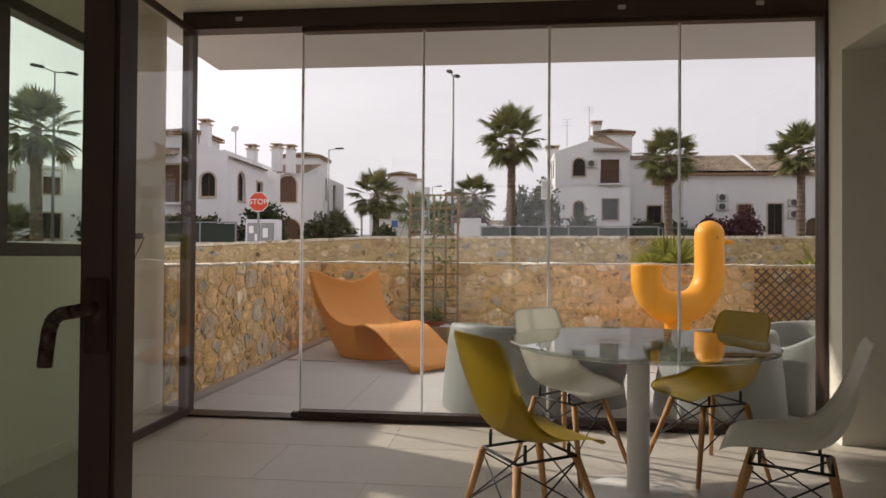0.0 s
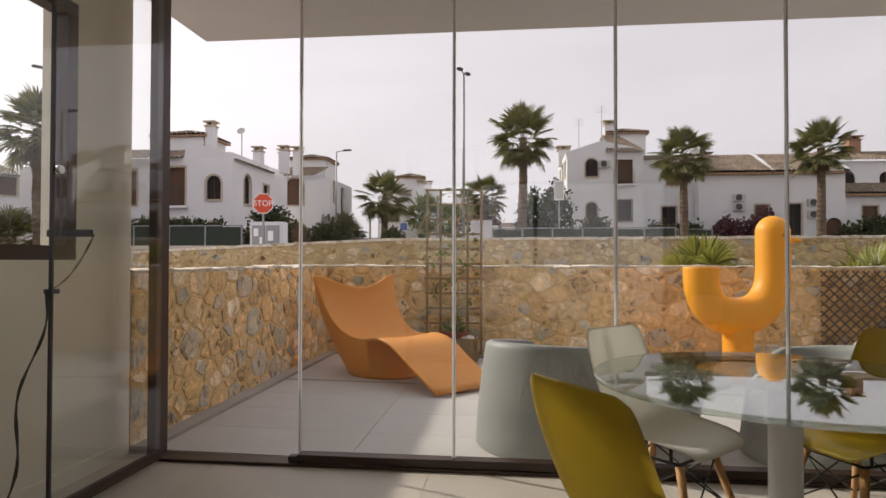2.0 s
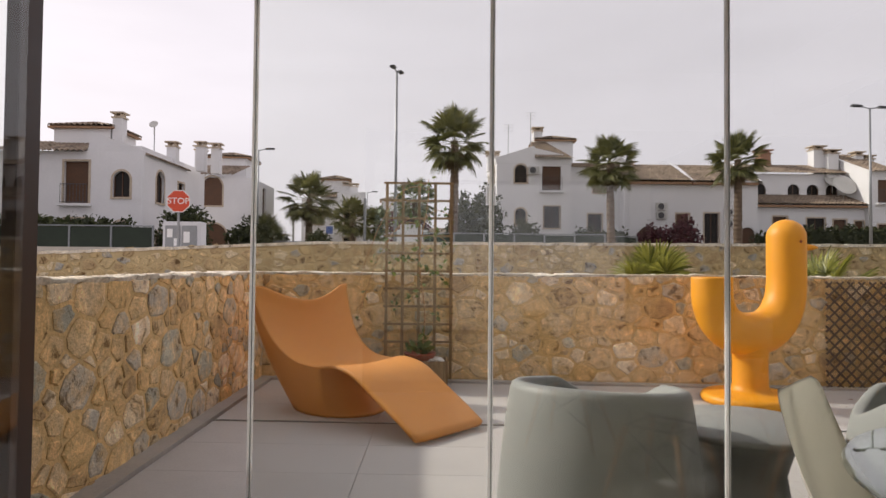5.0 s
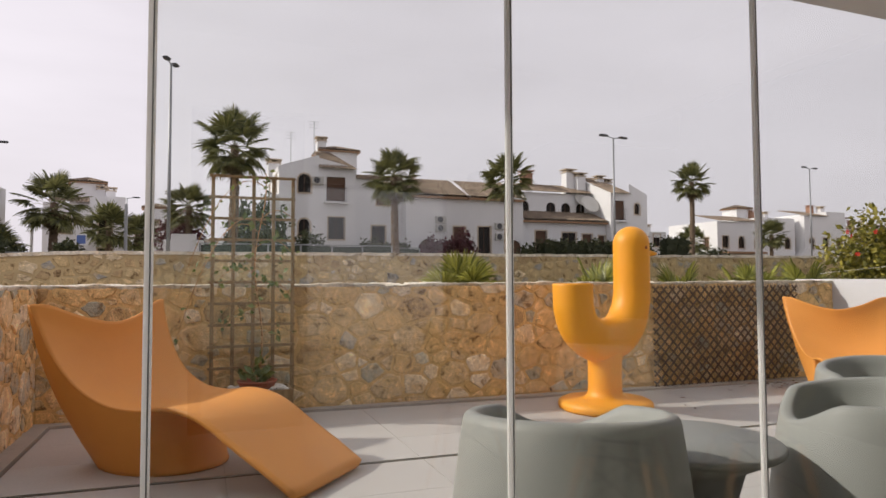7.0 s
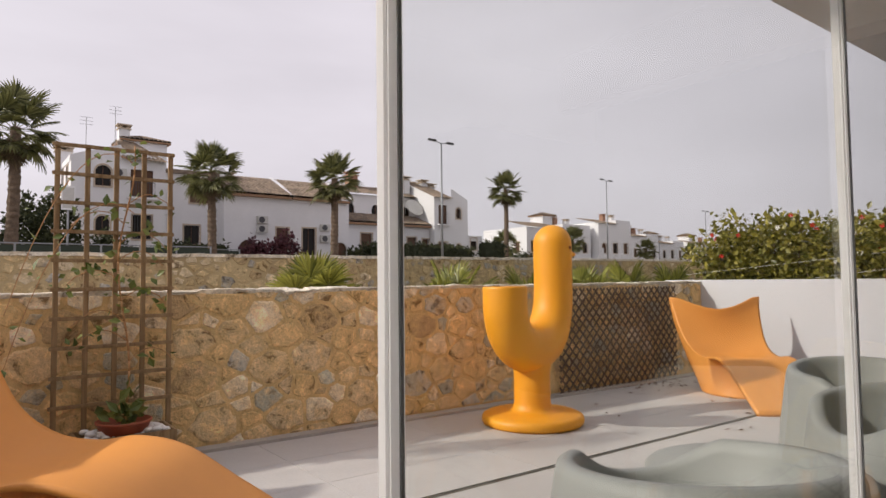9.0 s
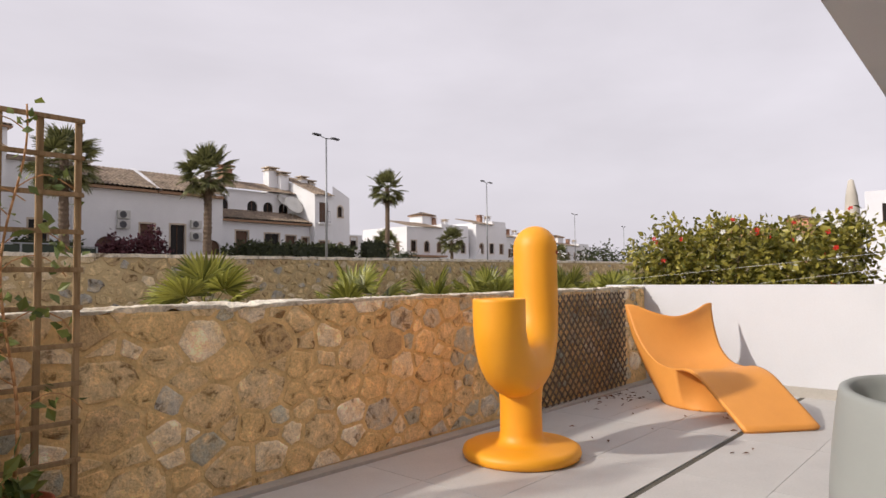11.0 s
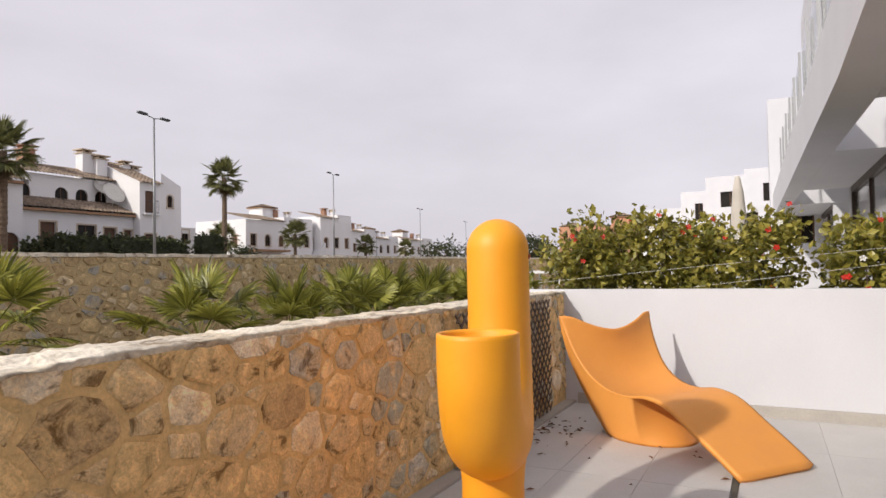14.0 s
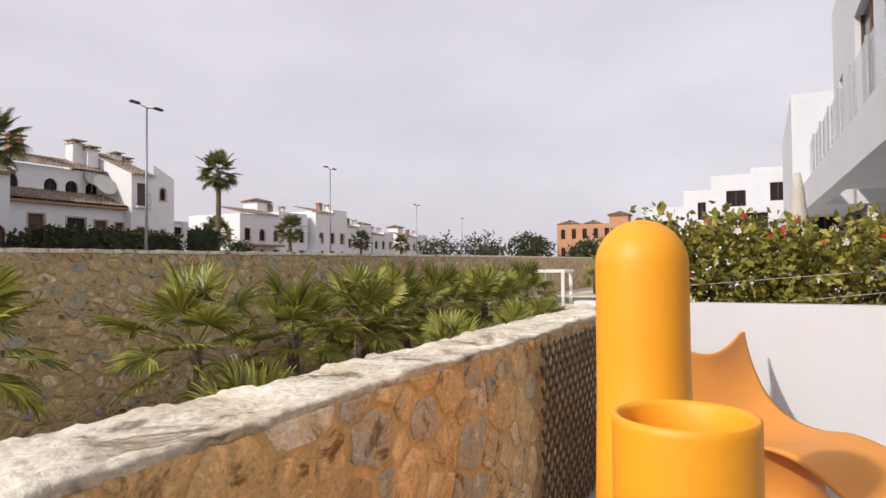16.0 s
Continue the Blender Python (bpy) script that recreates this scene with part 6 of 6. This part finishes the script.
hip_roof(ob_, -11.0, -8.2, 0.5, 4, 6.5, 0.7)
hip_roof(ob_, -7.0, -4.8, 1.5, 4, 6.5, 0.6)

# ---- the neighbouring terraces of the same building ----
nb = thing("terrace_building", pose(0, 0, 0), "white modern terrace building with deep balconies and glass railings", "building")
def slab_edge(x):
    return 5.71 + (x - 5.6) * 0.0222


def beam_edge(x):
    return 5.28 + (x - 5.6) * 0.031


def soffit_slab(xa, xb, inner, outer, label):
    """A slab between two lines y(x), underside at the soffit's height."""
    bm = bmesh.new()
    lo = [(xa, inner(xa)), (xb, inner(xb)), (xb, outer(xb)), (xa, outer(xa))]
    vs = grid_mesh(bm, [[(x, y, z) for x, y in lo] for z in (2.931, 3.7)], True)
    bm.faces.new(vs[0])
    bm.faces.new(vs[1])
    bmesh.ops.recalc_face_normals(bm, faces=bm.faces)
    part("balcony_slab", bm, M_PAINT_OUT, nb, label)


soffit_slab(5.6, 37.0, beam_edge, slab_edge, "long white edge beam of the balconies")
BAYS = ((9.9, 15.3), (19.1, 24.5), (28.3, 33.7))
for xa, xb in ((6.15, 6.6), *BAYS):
    soffit_slab(xa, xb, lambda x: 3.0, lambda x: beam_edge(x) - 0.002, "white balcony slab")
for xa, xb in ((5.6, 6.148), (6.602, 9.898), (15.302, 19.098), (24.502, 28.298)):
    soffit_slab(xa, xb, lambda x: 3.0, lambda x: 4.0, "white balcony slab")
for xa, xb in BAYS:
    # the glazed bay under each closed soffit
    for wa, wb in ((xa + 0.1, xa + 0.3), (xb - 0.2, xb)):
        part("bay_wall", boxes((wa, wb, 3.7, 4.72, -1.6, 2.929)), M_PAINT_OUT, nb)
    w = new("window")
    w.parent = nb
    part("pane", boxes((xa + 0.36, xb - 0.26, 4.62, 4.64, 0.08, 2.80)), M_PANE_GREY, w, "large glass door pane")
    part("window_frame", boxes((xa + 0.3, xa + 0.38, 4.58, 4.70, 0.0, 2.929), (xb - 0.28, xb - 0.2, 4.58, 4.70, 0.0, 2.929), (xa + 0.38, xb - 0.28, 4.58, 4.70, 2.80, 2.929), ((xa + xb) / 2 - 0.05, (xa + xb) / 2 + 0.05, 4.6, 4.68, 0.0, 2.80)), M_BROWN, w)
block(nb, 5.9, 37.0, 3.0, 3.7, -1.6, 2.94, material=M_PAINT_OUT)
for xa, xb in ((6.8, 9.2), (16.0, 18.4)):
    w = new("window")
    w.parent = nb
    part("pane", boxes((xa, xb, 3.72, 3.74, 0.1, 2.3)), M_PANE_GREY, w)
    part("window_frame", boxes((xa - 0.06, xa, 3.72, 3.78, 0.1, 2.36), (xb, xb + 0.06, 3.72, 3.78, 0.1, 2.36), (xa, xb, 3.72, 3.78, 2.3, 2.36), ((xa + xb) / 2 - 0.04, (xa + xb) / 2 + 0.04, 3.74, 3.78, 0.1, 2.3)), M_BROWN, w)
UP = ((1.4, 2.2, 0.6, 2.6), (4.6, 7.2, 0.15, 3.2))
bm = wall_panel(bmesh.new(), 8.4, 4.9, [(*u_, False) for u_ in UP])
part("upper_wall", bm, M_PAINT_OUT, nb).matrix_basis = pose(21.2, 5.22, 3.704, 0, 0, 180)
for u_ in UP:
    add_window(nb, pose(21.2, 5.22, 3.704, 0, 0, 180), *u_, False, W, False)
part("upper_block", boxes((12.8, 21.2, 0.0, 4.98, 3.704, 8.6)), M_PAINT_OUT, nb)
part("upper_block", boxes((5.6, 12.79, 0.0, 3.9, 3.704, 8.6)), M_PAINT_OUT, nb)
for k in range(9):
    xa, xb = 6.2 + k * 1.55, 6.2 + k * 1.55 + 1.5
    y = slab_edge(xa) - 0.08
    gl = part("railing_pane", boxes((xa, xb, y, y + 0.012, 3.69, 4.7)), M_GLASS, nb, "clear glass railing")
    gl.visible_shadow = False
    part("railing_post", boxes((xa - 0.025, xa, y - 0.01, y + 0.03, 3.69, 4.73)), M_LAMP, nb)
nb2 = thing("terrace_building", pose(0, 0, 0), "next white terrace building, stepped and flat-roofed", "building")
block(nb2, 24, 34, 0.0, 6.2, -1.6, 7.05, (), [(0.5, 1.3, 3.6, 5.4, False, W, False)], material=M_PAINT_OUT)
nb3 = thing("terrace_building", pose(0, 0, 0), "far white flat-roofed apartment blocks in steps", "building")
block(nb3, 50, 60, 5.0, 7.75, -1.6, 8.2, (), [(1.2, 2.2, 7.4, 8.7, False, W, False)], material=M_PAINT_OUT)
block(nb3, 50.4, 60, 7.752, 10.4, -1.6, 7.85, (), [(1.0, 2.3, 6.9, 8.3, False, W, False), (0.6, 1.8, 3.6, 5.6, False, W, False)], material=M_PAINT_OUT, name="side_wall")
block(nb3, 62, 74, 11.0, 13.5, -1.6, 8.1, (), [(1.2, 1.9, 7.0, 8.6, False, W, False)], material=M_PAINT_OUT, name="rear_wall")
block(nb3, 80, 95, 15.2, 20.2, -1.6, 8.2, (), [(2.0, 4.0, 6.4, 8.2, False, W, False)], material=M_PAINT_OUT, name="far_wall")
um = thing("parasol", pose(10.18, 6.7, 0), "closed beige parasol on the neighbouring terrace", "parasol")
bm = bmesh.new()
lathe(bm, [(0.0, 2.72), (0.04, 2.70), (0.085, 2.45), (0.125, 1.95), (0.14, 1.4), (0.11, 1.32), (0.0, 1.34)], 14)
part("canopy", bm, M_CANVAS, um, "folded canvas canopy", True)
bm = bmesh.new()
rod(bm, (0, 0, 0), (0, 0, 1.5), 0.024, 8)
lathe(bm, [(0.0, 0.08), (0.06, 0.08), (0.26, 0.05), (0.28, 0.0), (0.0, 0.0)], 20)
part("pole", bm, M_STEEL, um)
block(nb3, 40, 47, 5.0, 8.8, -1.6, 4.7, (), [(0.5, 2.0, 4.5, 5.9, False, W, False)], material=M_PAINT_OUT, name="terrace_wall")

# ---- pool at the end of the garden ----
setting("pool_deck", boxes((26.0, 70, 8.9, 18.9, -1.6, -0.30)), M_COPING, "pale paved pool deck", "deck")
setting("pool_water", boxes((27.5, 33.0, 13.2, 17.0, -0.298, -0.292)), M_WATER, "still green pool water", "water")
pg = thing("pergola", pose(34.2, 17.0, -0.3), "small white pergola by the pool", "pergola")
for x in (0, 1.6):
    for y in (0, 1.6):
        part("post", boxes((x - 0.08, x + 0.08, y - 0.08, y + 0.08, 0, 1.3)), M_HOUSE, pg)
for spec in ((-0.15, 1.75, -0.15, 0.1), (-0.15, 1.75, 1.5, 1.75), (-0.15, 0.1, 0.1, 1.5), (1.5, 1.75, 0.1, 1.5)):
    part("beam", boxes((*spec, 1.3, 1.46)), M_HOUSE, pg)

# ---- tall palms along the street ----
for x, y, top, s, k in ((0.1, 41.5, 10.6, 1.45, 0), (-2.3, 43.5, 6.6, 1.0, 1), (11.4, 46, 10.0, 1.35, 1), (20.2, 46, 10.2, 1.3, 2), (49.0, 58.5, 13.4, 1.5, 0), (52.5, 62, 7.0, 1.2, 1), (-11.1, 52.7, 8.1, 1.5, 2), (-8.6, 60, 7.0, 1.4, 0), (-14.0, 50, 4.6, 1.2, 1), (-7.0, 66, 6.8, 1.4, 1), (62.5, 60, 7.6, 1.25, 2), (87, 66, 7.2, 1.2, 1), (100, 66, 6.8, 1.2, 0), (-24.5, 30.8, 9.4, 1.4, 1), (-28, 33.0, 3.6, 1.2, 2)):
    hgt = top - BASE - 1.15 * s
    palm("street_palm", pose(x, y, BASE, 0, 0, 60 * k + x * 7), max(0.6, hgt), 0.30 if top > 8 else 0.24, TALL_CROWNS[k], s, "tall fan palm beside the street" if top > 8 else "shorter fan palm beside the street", "palms along the street", top > 8)


# ---- shrubs and clipped hedges ----
def shrub(name, x0, x1, y0, y1, z0, z1, count, material, label, category="hedge", size=0.3, ball=False):
    rng = random.Random(int(x0 * 13 + y0))
    pts = []
    count *= 3
    for k in range(max(60, count // 5)):
        if ball:
            v = Vector((rng.gauss(0, 1), rng.gauss(0, 1), rng.gauss(0, 1))).normalized() * rng.uniform(0.55, 1.0)
            lump = 1 + 0.25 * noise.noise(v * 2.3)
            pts.append(((x0 + x1) / 2 + v.x * lump * (x1 - x0) / 2, (y0 + y1) / 2 + v.y * lump * (y1 - y0) / 2, (z0 + z1) / 2 + v.z * lump * (z1 - z0) / 2))
        else:
            pts.append((rng.uniform(x0, x1), rng.uniform(y0, y1), rng.uniform(z0, z1)))
    verts, faces = leafy(pts, size, rng, count, size * 0.5, 0.3)
    if not ball:
        o = len(verts)
        e = size * 0.4
        verts += [(x, y, z) for x in (x0 + e, x1 - e) for y in (y0 + e, y1 - e) for z in (z0, z1 - e)]
        faces += [tuple(o + i for i in f) for f in ((0, 1, 3, 2), (4, 6, 7, 5), (0, 4, 5, 1), (2, 3, 7, 6), (1, 5, 7, 3))]
    return tagged(link(name, verts, faces, material), label, category, kind="stuff" if not ball else "")


for x0, x1, y0, y1, z1, n in ((24.5, 35.4, 48.0, 49.6, 4.05, 3600), (38.5, 41.2, 50.0, 51.2, 4.8, 600), (9.8, 13.4, 49.3, 50.2, 3.9, 500), (-24, -16.2, 33.4, 34.2, 3.2, 1500), (-14, -11.5, 46.5, 47.5, 3.0, 500)):
    shrub("clipped_hedge", x0, x1, y0, y1, BASE, z1, n, M_HEDGE, "dark clipped hedge along a front garden")
for x0, x1, y0, y1, z1, n, mt in ((-0.2, 2.4, 44, 46.5, 6.0, 900, 0), (1.2, 4.0, 45.5, 47.5, 6.6, 900, 0), (4.2, 6.6, 46, 48, 4.4, 600, 0), (-4.2, -1.2, 45, 48, 5.4, 800, 1), (13.8, 16.2, 47.2, 49, 4.2, 700, 1), (16, 18.6, 47.4, 49.2, 4.8, 700, 1), (-15.2, -12.6, 34, 36, 4.2, 800, 0), (-13.5, -10.8, 39, 42, 3.8, 700, 0), (-9.4, -7.8, 43, 45, 3.3, 500, 0), (22.5, 24.5, 48, 49.5, 3.8, 400, 0), (50, 54, 57, 60, 4.6, 700, 0)):
    shrub("garden_shrub", x0, x1, y0, y1, BASE - 0.3, z1, n, M_BOUG if mt else M_HEDGE, "dark purple flowering shrub in a front garden" if mt else "dense dark green shrub in a front garden", "shrub", 0.27, True)
for x, y, r, z in ((108, 62, 4.5, 7.0), (118, 58, 5.5, 8.0), (126, 50, 5, 7.4), (96, 40, 4, 6.4), (94, 30, 3.4, 5.2), (142, 66, 5, 7.0)):
    th = thing("round_tree", pose(x, y, BASE), "round dark green tree at the far end of the street", "tree", "far trees")
    bm = bmesh.new()
    rod(bm, (0, 0, -0.2), (0.2, 0, z - BASE - r * 0.6), 0.25, 8, 0.14)
    for q in range(5):
        rod(bm, (0.15, 0, (z - BASE) * 0.3), (0.5 * r * math.cos(q * 1.3), 0.5 * r * math.sin(q * 1.3), (z - BASE) * 0.75), 0.1, 6, 0.03)
    part("trunk", bm, M_TRUNK, th)
    rg = random.Random(int(x))
    pts = []
    for k in range(260):
        v = Vector((rg.gauss(0, 1), rg.gauss(0, 1), rg.gauss(0, 1))).normalized() * rg.uniform(0.4, 1)
        lp = 1 + 0.3 * noise.noise(v * 2.1 + Vector((x, 0, 0)))
        pts.append((v.x * r * lp, v.y * r * lp, (z - BASE) - r * 0.55 + v.z * r * 0.62 * lp))
    vs, fs = leafy(pts, 0.55, rg, 1100, 0.3)
    tagged(link("crown", vs, fs, M_HEDGE, th), kind="stuff")


# ---- street lamps, signs, fences ----
def street_lamp(m, height, double, label, arm=1.0):
    th = thing("street_lamp", m, label, "street lamp", "street lamps")
    bm = bmesh.new()
    rod(bm, (0, 0, -0.2), (0, 0, height), 0.085, 10, 0.05)
    part("pole", bm, M_LAMP, th, "", True)
    for sx in ((-1, 1) if double else (1,)):
        hd = new("lamp_head")
        hd.parent = th
        bm = bmesh.new()
        rod(bm, (0, 0, height - 0.03), (sx * arm * 0.55, 0, height + 0.06), 0.03, 8)
        part("arm", bm, M_LAMP, hd)
        bm = boxes((sx * arm * 0.5 if sx > 0 else -arm * 1.15, sx * arm * 1.15 if sx > 0 else -arm * 0.5, -0.13, 0.13, height + 0.03, height + 0.15), bevel=0.04)
        part("housing", bm, M_DARKMETAL, hd)
    return th


street_lamp(pose(-2.83, 32.2, BASE, 0, 0, 70), 9.0, True, "tall grey street lamp with two heads", 0.55)
street_lamp(pose(23.0, 36.45, BASE, 0, 0, 8), 8.6, True, "tall grey street lamp with two flat heads")
street_lamp(pose(50.5, 44.9, BASE, 0, 0, 8), 9.6, True, "tall grey street lamp with two flat heads")
street_lamp(pose(88, 56, BASE, 0, 0, 8), 9.6, True, "distant grey street lamp with two flat heads")
street_lamp(pose(118, 62, BASE, 0, 0, 8), 9.6, True, "distant grey street lamp with two flat heads")
street_lamp(pose(-13.4, 46.5, BASE), 7.7, False, "slim street lamp with one head by the side street")
street_lamp(pose(-8.5, 72, BASE), 7.7, False, "slim street lamp with one head by the side street")
street_lamp(pose(-23.5, 30.6, BASE, 0, 0, 60), 9.2, True, "street lamp with two heads outside the side window")


def stop_sign(m):
    th = thing("stop_sign", m, "red octagonal stop sign on a grey post", "road sign")
    bm = bmesh.new()
    rod(bm, (0, 0.03, -1.4), (0, 0.03, 0.3), 0.035, 8)
    part("post", bm, M_LAMP, th)
    def octagon(r, y0, y1):
        bm_ = bmesh.new()
        rows = []
        for y in (y0, y1):
            rows.append([(r * math.cos(math.pi / 8 + math.pi / 4 * k), y, r * math.sin(math.pi / 8 + math.pi / 4 * k)) for k in range(8)])
        vs = grid_mesh(bm_, rows, True)
        bm_.faces.new(vs[0])
        bm_.faces.new(vs[1])
        return bm_
    plate = part("plate", octagon(0.34, -0.006, 0.006), M_SIGNWHITE, th, "white rim plate")
    part("face", octagon(0.315, -0.010, -0.007), M_SIGNRED, th, "red face")
    cu = bpy.data.curves.new("letters", "FONT")
    cu.body, cu.size, cu.align_x, cu.align_y, cu.extrude = "STOP", 0.25, "CENTER", "CENTER", 0.002
    tmp = bpy.data.objects.new("letters_curve", cu)
    scene.collection.objects.link(tmp)
    me = bpy.data.meshes.new_from_object(tmp.evaluated_get(bpy.context.evaluated_depsgraph_get()))
    bpy.data.objects.remove(tmp)
    me.materials.append(M_SIGNWHITE)
    tx = new("letters", me)
    tx.parent = th
    tx.matrix_basis = pose(0, -0.014, 0, 90, 0, 0)
    return th


stop_sign(pose(-8.18, 19.92, 2.90, 0, 0, 8))
for x, y, z, nm, mt in ((-8.6, 48, 4.0, "crossing_sign", M_SIGNBLUE), (2.4, 40, 6.0, "road_sign", M_SIGNWHITE)):
    th = thing(nm, pose(x, y, BASE), "small square " + ("blue and white crossing sign" if mt is M_SIGNBLUE else "white road sign") + " on a thin post", "road sign")
    bm = bmesh.new()
    rod(bm, (0, 0.03, 0), (0, 0.03, z - BASE), 0.05, 8)
    part("post", bm, M_LAMP, th)
    hgt = 0.7 if mt is M_SIGNBLUE else 1.2
    part("plate", boxes((-0.3, 0.3, -0.02, 0.02, z - BASE - hgt, z - BASE), bevel=0.01), M_SIGNWHITE, th)
    part("symbol", boxes((-0.25, 0.25, -0.026, -0.021, z - BASE - hgt + 0.08, z - BASE - 0.08)), mt if mt is M_SIGNBLUE else M_AC, th)
for x, y, z, mt in ((-12.8, 55, 6.2, M_SIGNWHITE), (-6.5, 52, 6.3, M_LAMP)):
    bm = bmesh.new()
    rod(bm, (x, y, BASE), (x, y, z), 0.11, 10)
    lathe(bm, [(0.11, z), (0.1, z + 0.08), (0.0, z + 0.12)], 10, (x, y))
    tagged(part("street_post", bm, mt), "plain thick post standing by the street", "post")
bx = thing("utility_cabinet", pose(-8.9, 20.6, BASE), "grey utility cabinet with posters in a white housing, behind the wall", "cabinet")
part("housing", boxes((0.0, 1.1, 0, 0.5, 0, 0.92), bevel=0.02), M_PAINT_OUT, bx)
part("cabinet_door", boxes((0.08, 0.52, -0.03, 0, 0.05, 0.8), (0.56, 1.0, -0.03, 0, 0.05, 0.8), bevel=0.01), M_LAMP, bx)
part("poster", boxes((0.14, 0.3, -0.034, -0.03, 0.45, 0.7), (0.62, 0.8, -0.034, -0.03, 0.3, 0.62), (0.34, 0.46, -0.034, -0.03, 0.2, 0.42)), M_SIGNWHITE, bx, "small faded posters")


def railing(m, length, label, high=1.6):
    th = thing("street_railing", m, label, "fence", "street railings")
    n = max(2, round(length / 1.8))
    for k in range(n + 1):
        part("post", boxes((k * length / n - 0.04, k * length / n + 0.04, -0.04, 0.04, 0, high)), M_LAMP, th)
    for k in range(n):
        part("mesh_panel", boxes((k * length / n + 0.05, (k + 1) * length / n - 0.05, -0.012, 0.012, 0.08, high - 0.1)), M_FENCE, th)
    bm = bmesh.new()
    rod(bm, (0, 0, high - 0.03), (length, 0, high - 0.03), 0.035, 6)
    part("top_rail", bm, M_LAMP, th)
    return th


railing(pose(-1.6, 38.5, BASE), 10.5, "grey metal railing with dark mesh panels beside the street", 1.6)
railing(pose(-22.5, 32.6, BASE), 8.0, "fence with dark green mesh in front of a house", 1.5)
railing(pose(8.8, 46.5, BASE), 4.5, "green mesh fence in front of a house", 1.9)
railing(pose(48, 40, BASE), 32, "long low railing along the street", 1.1)
railing(pose(-12.6, 46, BASE), 3.0, "green mesh fence panel by the side street", 1.3)
wb = thing("white_gate_wall", pose(-3.6, 43, BASE), "small white rendered wall block beside the fence", "wall block")
part("block", boxes((0, 2.2, 0, 0.6, 0, 2.0), (0.4, 1.8, 0.05, 0.55, 2.0, 2.35), bevel=0.03), M_HOUSE, wb)
for k, (x, y, c) in enumerate(((96, 50, (0.5, 0.5, 0.52)), (104, 52, (0.05, 0.05, 0.06)), (56.5, 54, (0.3, 0.05, 0.04)), (60, 54.5, (0.55, 0.55, 0.57)))):
    cm = surface("car_paint", c, 0.25, 0.03, 2, 0.0, 50, coat=0.6)
    car = thing("parked_car", pose(x, y, BASE), "parked car beside the street, mostly behind the wall", "car", "parked cars")
    bm = bmesh.new()
    prof = [(-2.1, 0.35), (-2.1, 0.8), (-1.3, 0.95), (-0.7, 1.42), (0.9, 1.45), (1.6, 0.98), (2.1, 0.85), (2.1, 0.35)]
    vs = grid_mesh(bm, [[(px, yy, pz) for px, pz in prof] for yy in (-0.85, 0.85)], True)
    bm.faces.new(vs[0])
    bm.faces.new(vs[1])
    bmesh.ops.bevel(bm, geom=bm.edges[:], offset=0.06, segments=2, affect="EDGES")
    part("body", bm, cm, car, "", True)
    part("side_window", boxes((-0.75, 0.95, -0.87, -0.84, 0.98, 1.34)), M_WINDOW, car)
    for wx in (-1.35, 1.35):
        bm = bmesh.new()
        rod(bm, (wx, -0.88, 0.33), (wx, -0.66, 0.33), 0.33, 20)
        part("wheel", bm, M_DARKMETAL, car)

# ---- floor tiles ----
def tile_mesh(name, w, d, t, material):
    bm = boxes((0, w, 0, d, -t, 0), bevel=0.001)
    me = bpy.data.meshes.new(name)
    bm.to_mesh(me)
    bm.free()
    me.materials.append(material)
    return me


fl = thing("floor", pose(0, 0, 0), "pale grey wood-look porcelain floor tiles", "floor", kind="structure")
tm = tile_mesh("indoor_tile", 1.194, 0.596, 0.01, M_FLOOR)
for j in range(14):
    for i in range(-1, 5):
        x, y = -2.6 + i * 1.196 + (0.598 if j % 2 else 0), -4.19 + j * 0.598
        if x < -2.61 or x + 1.19 > 2.76:
            continue
        o = new("tile", tm)
        o.parent = fl
        o.location = (x, y, 0)
for j in range(14):
    y = -4.19 + j * 0.598
    x0 = -2.6 if j % 2 else None
    part("cut_tile", boxes(*([(-2.6, -2.006, y, y + 0.596, -0.01, 0), (1.586, 2.75, y, y + 0.596, -0.01, 0)] if j % 2 else [(2.184, 2.75, y, y + 0.596, -0.01, 0)])), M_FLOOR, fl)
tf = thing("terrace_floor", pose(0, 0, 0), "pale grey terrace tiles with thin joints, sunlit", "floor", kind="structure")
slope = math.degrees(math.atan(0.012))
tm = tile_mesh("terrace_tile", 1.196, 0.597, 0.015, M_TERRACE)
for y0, y1 in ((4.30, 6.50), (6.545, 8.13)):
    rows_ = int(round((y1 - y0) / 0.6))
    d = (y1 - y0) / rows_
    for j in range(rows_):
        for i in range(7):
            x = -2.47 + i * 1.168
            o = new("tile", tm)
            o.parent = tf
            o.matrix_basis = pose(x, y0 + j * d, terrace_z(x), 0, slope, 0) @ Matrix.Diagonal((1.165 / 1.196, (d - 0.002) / 0.597, 1, 1))
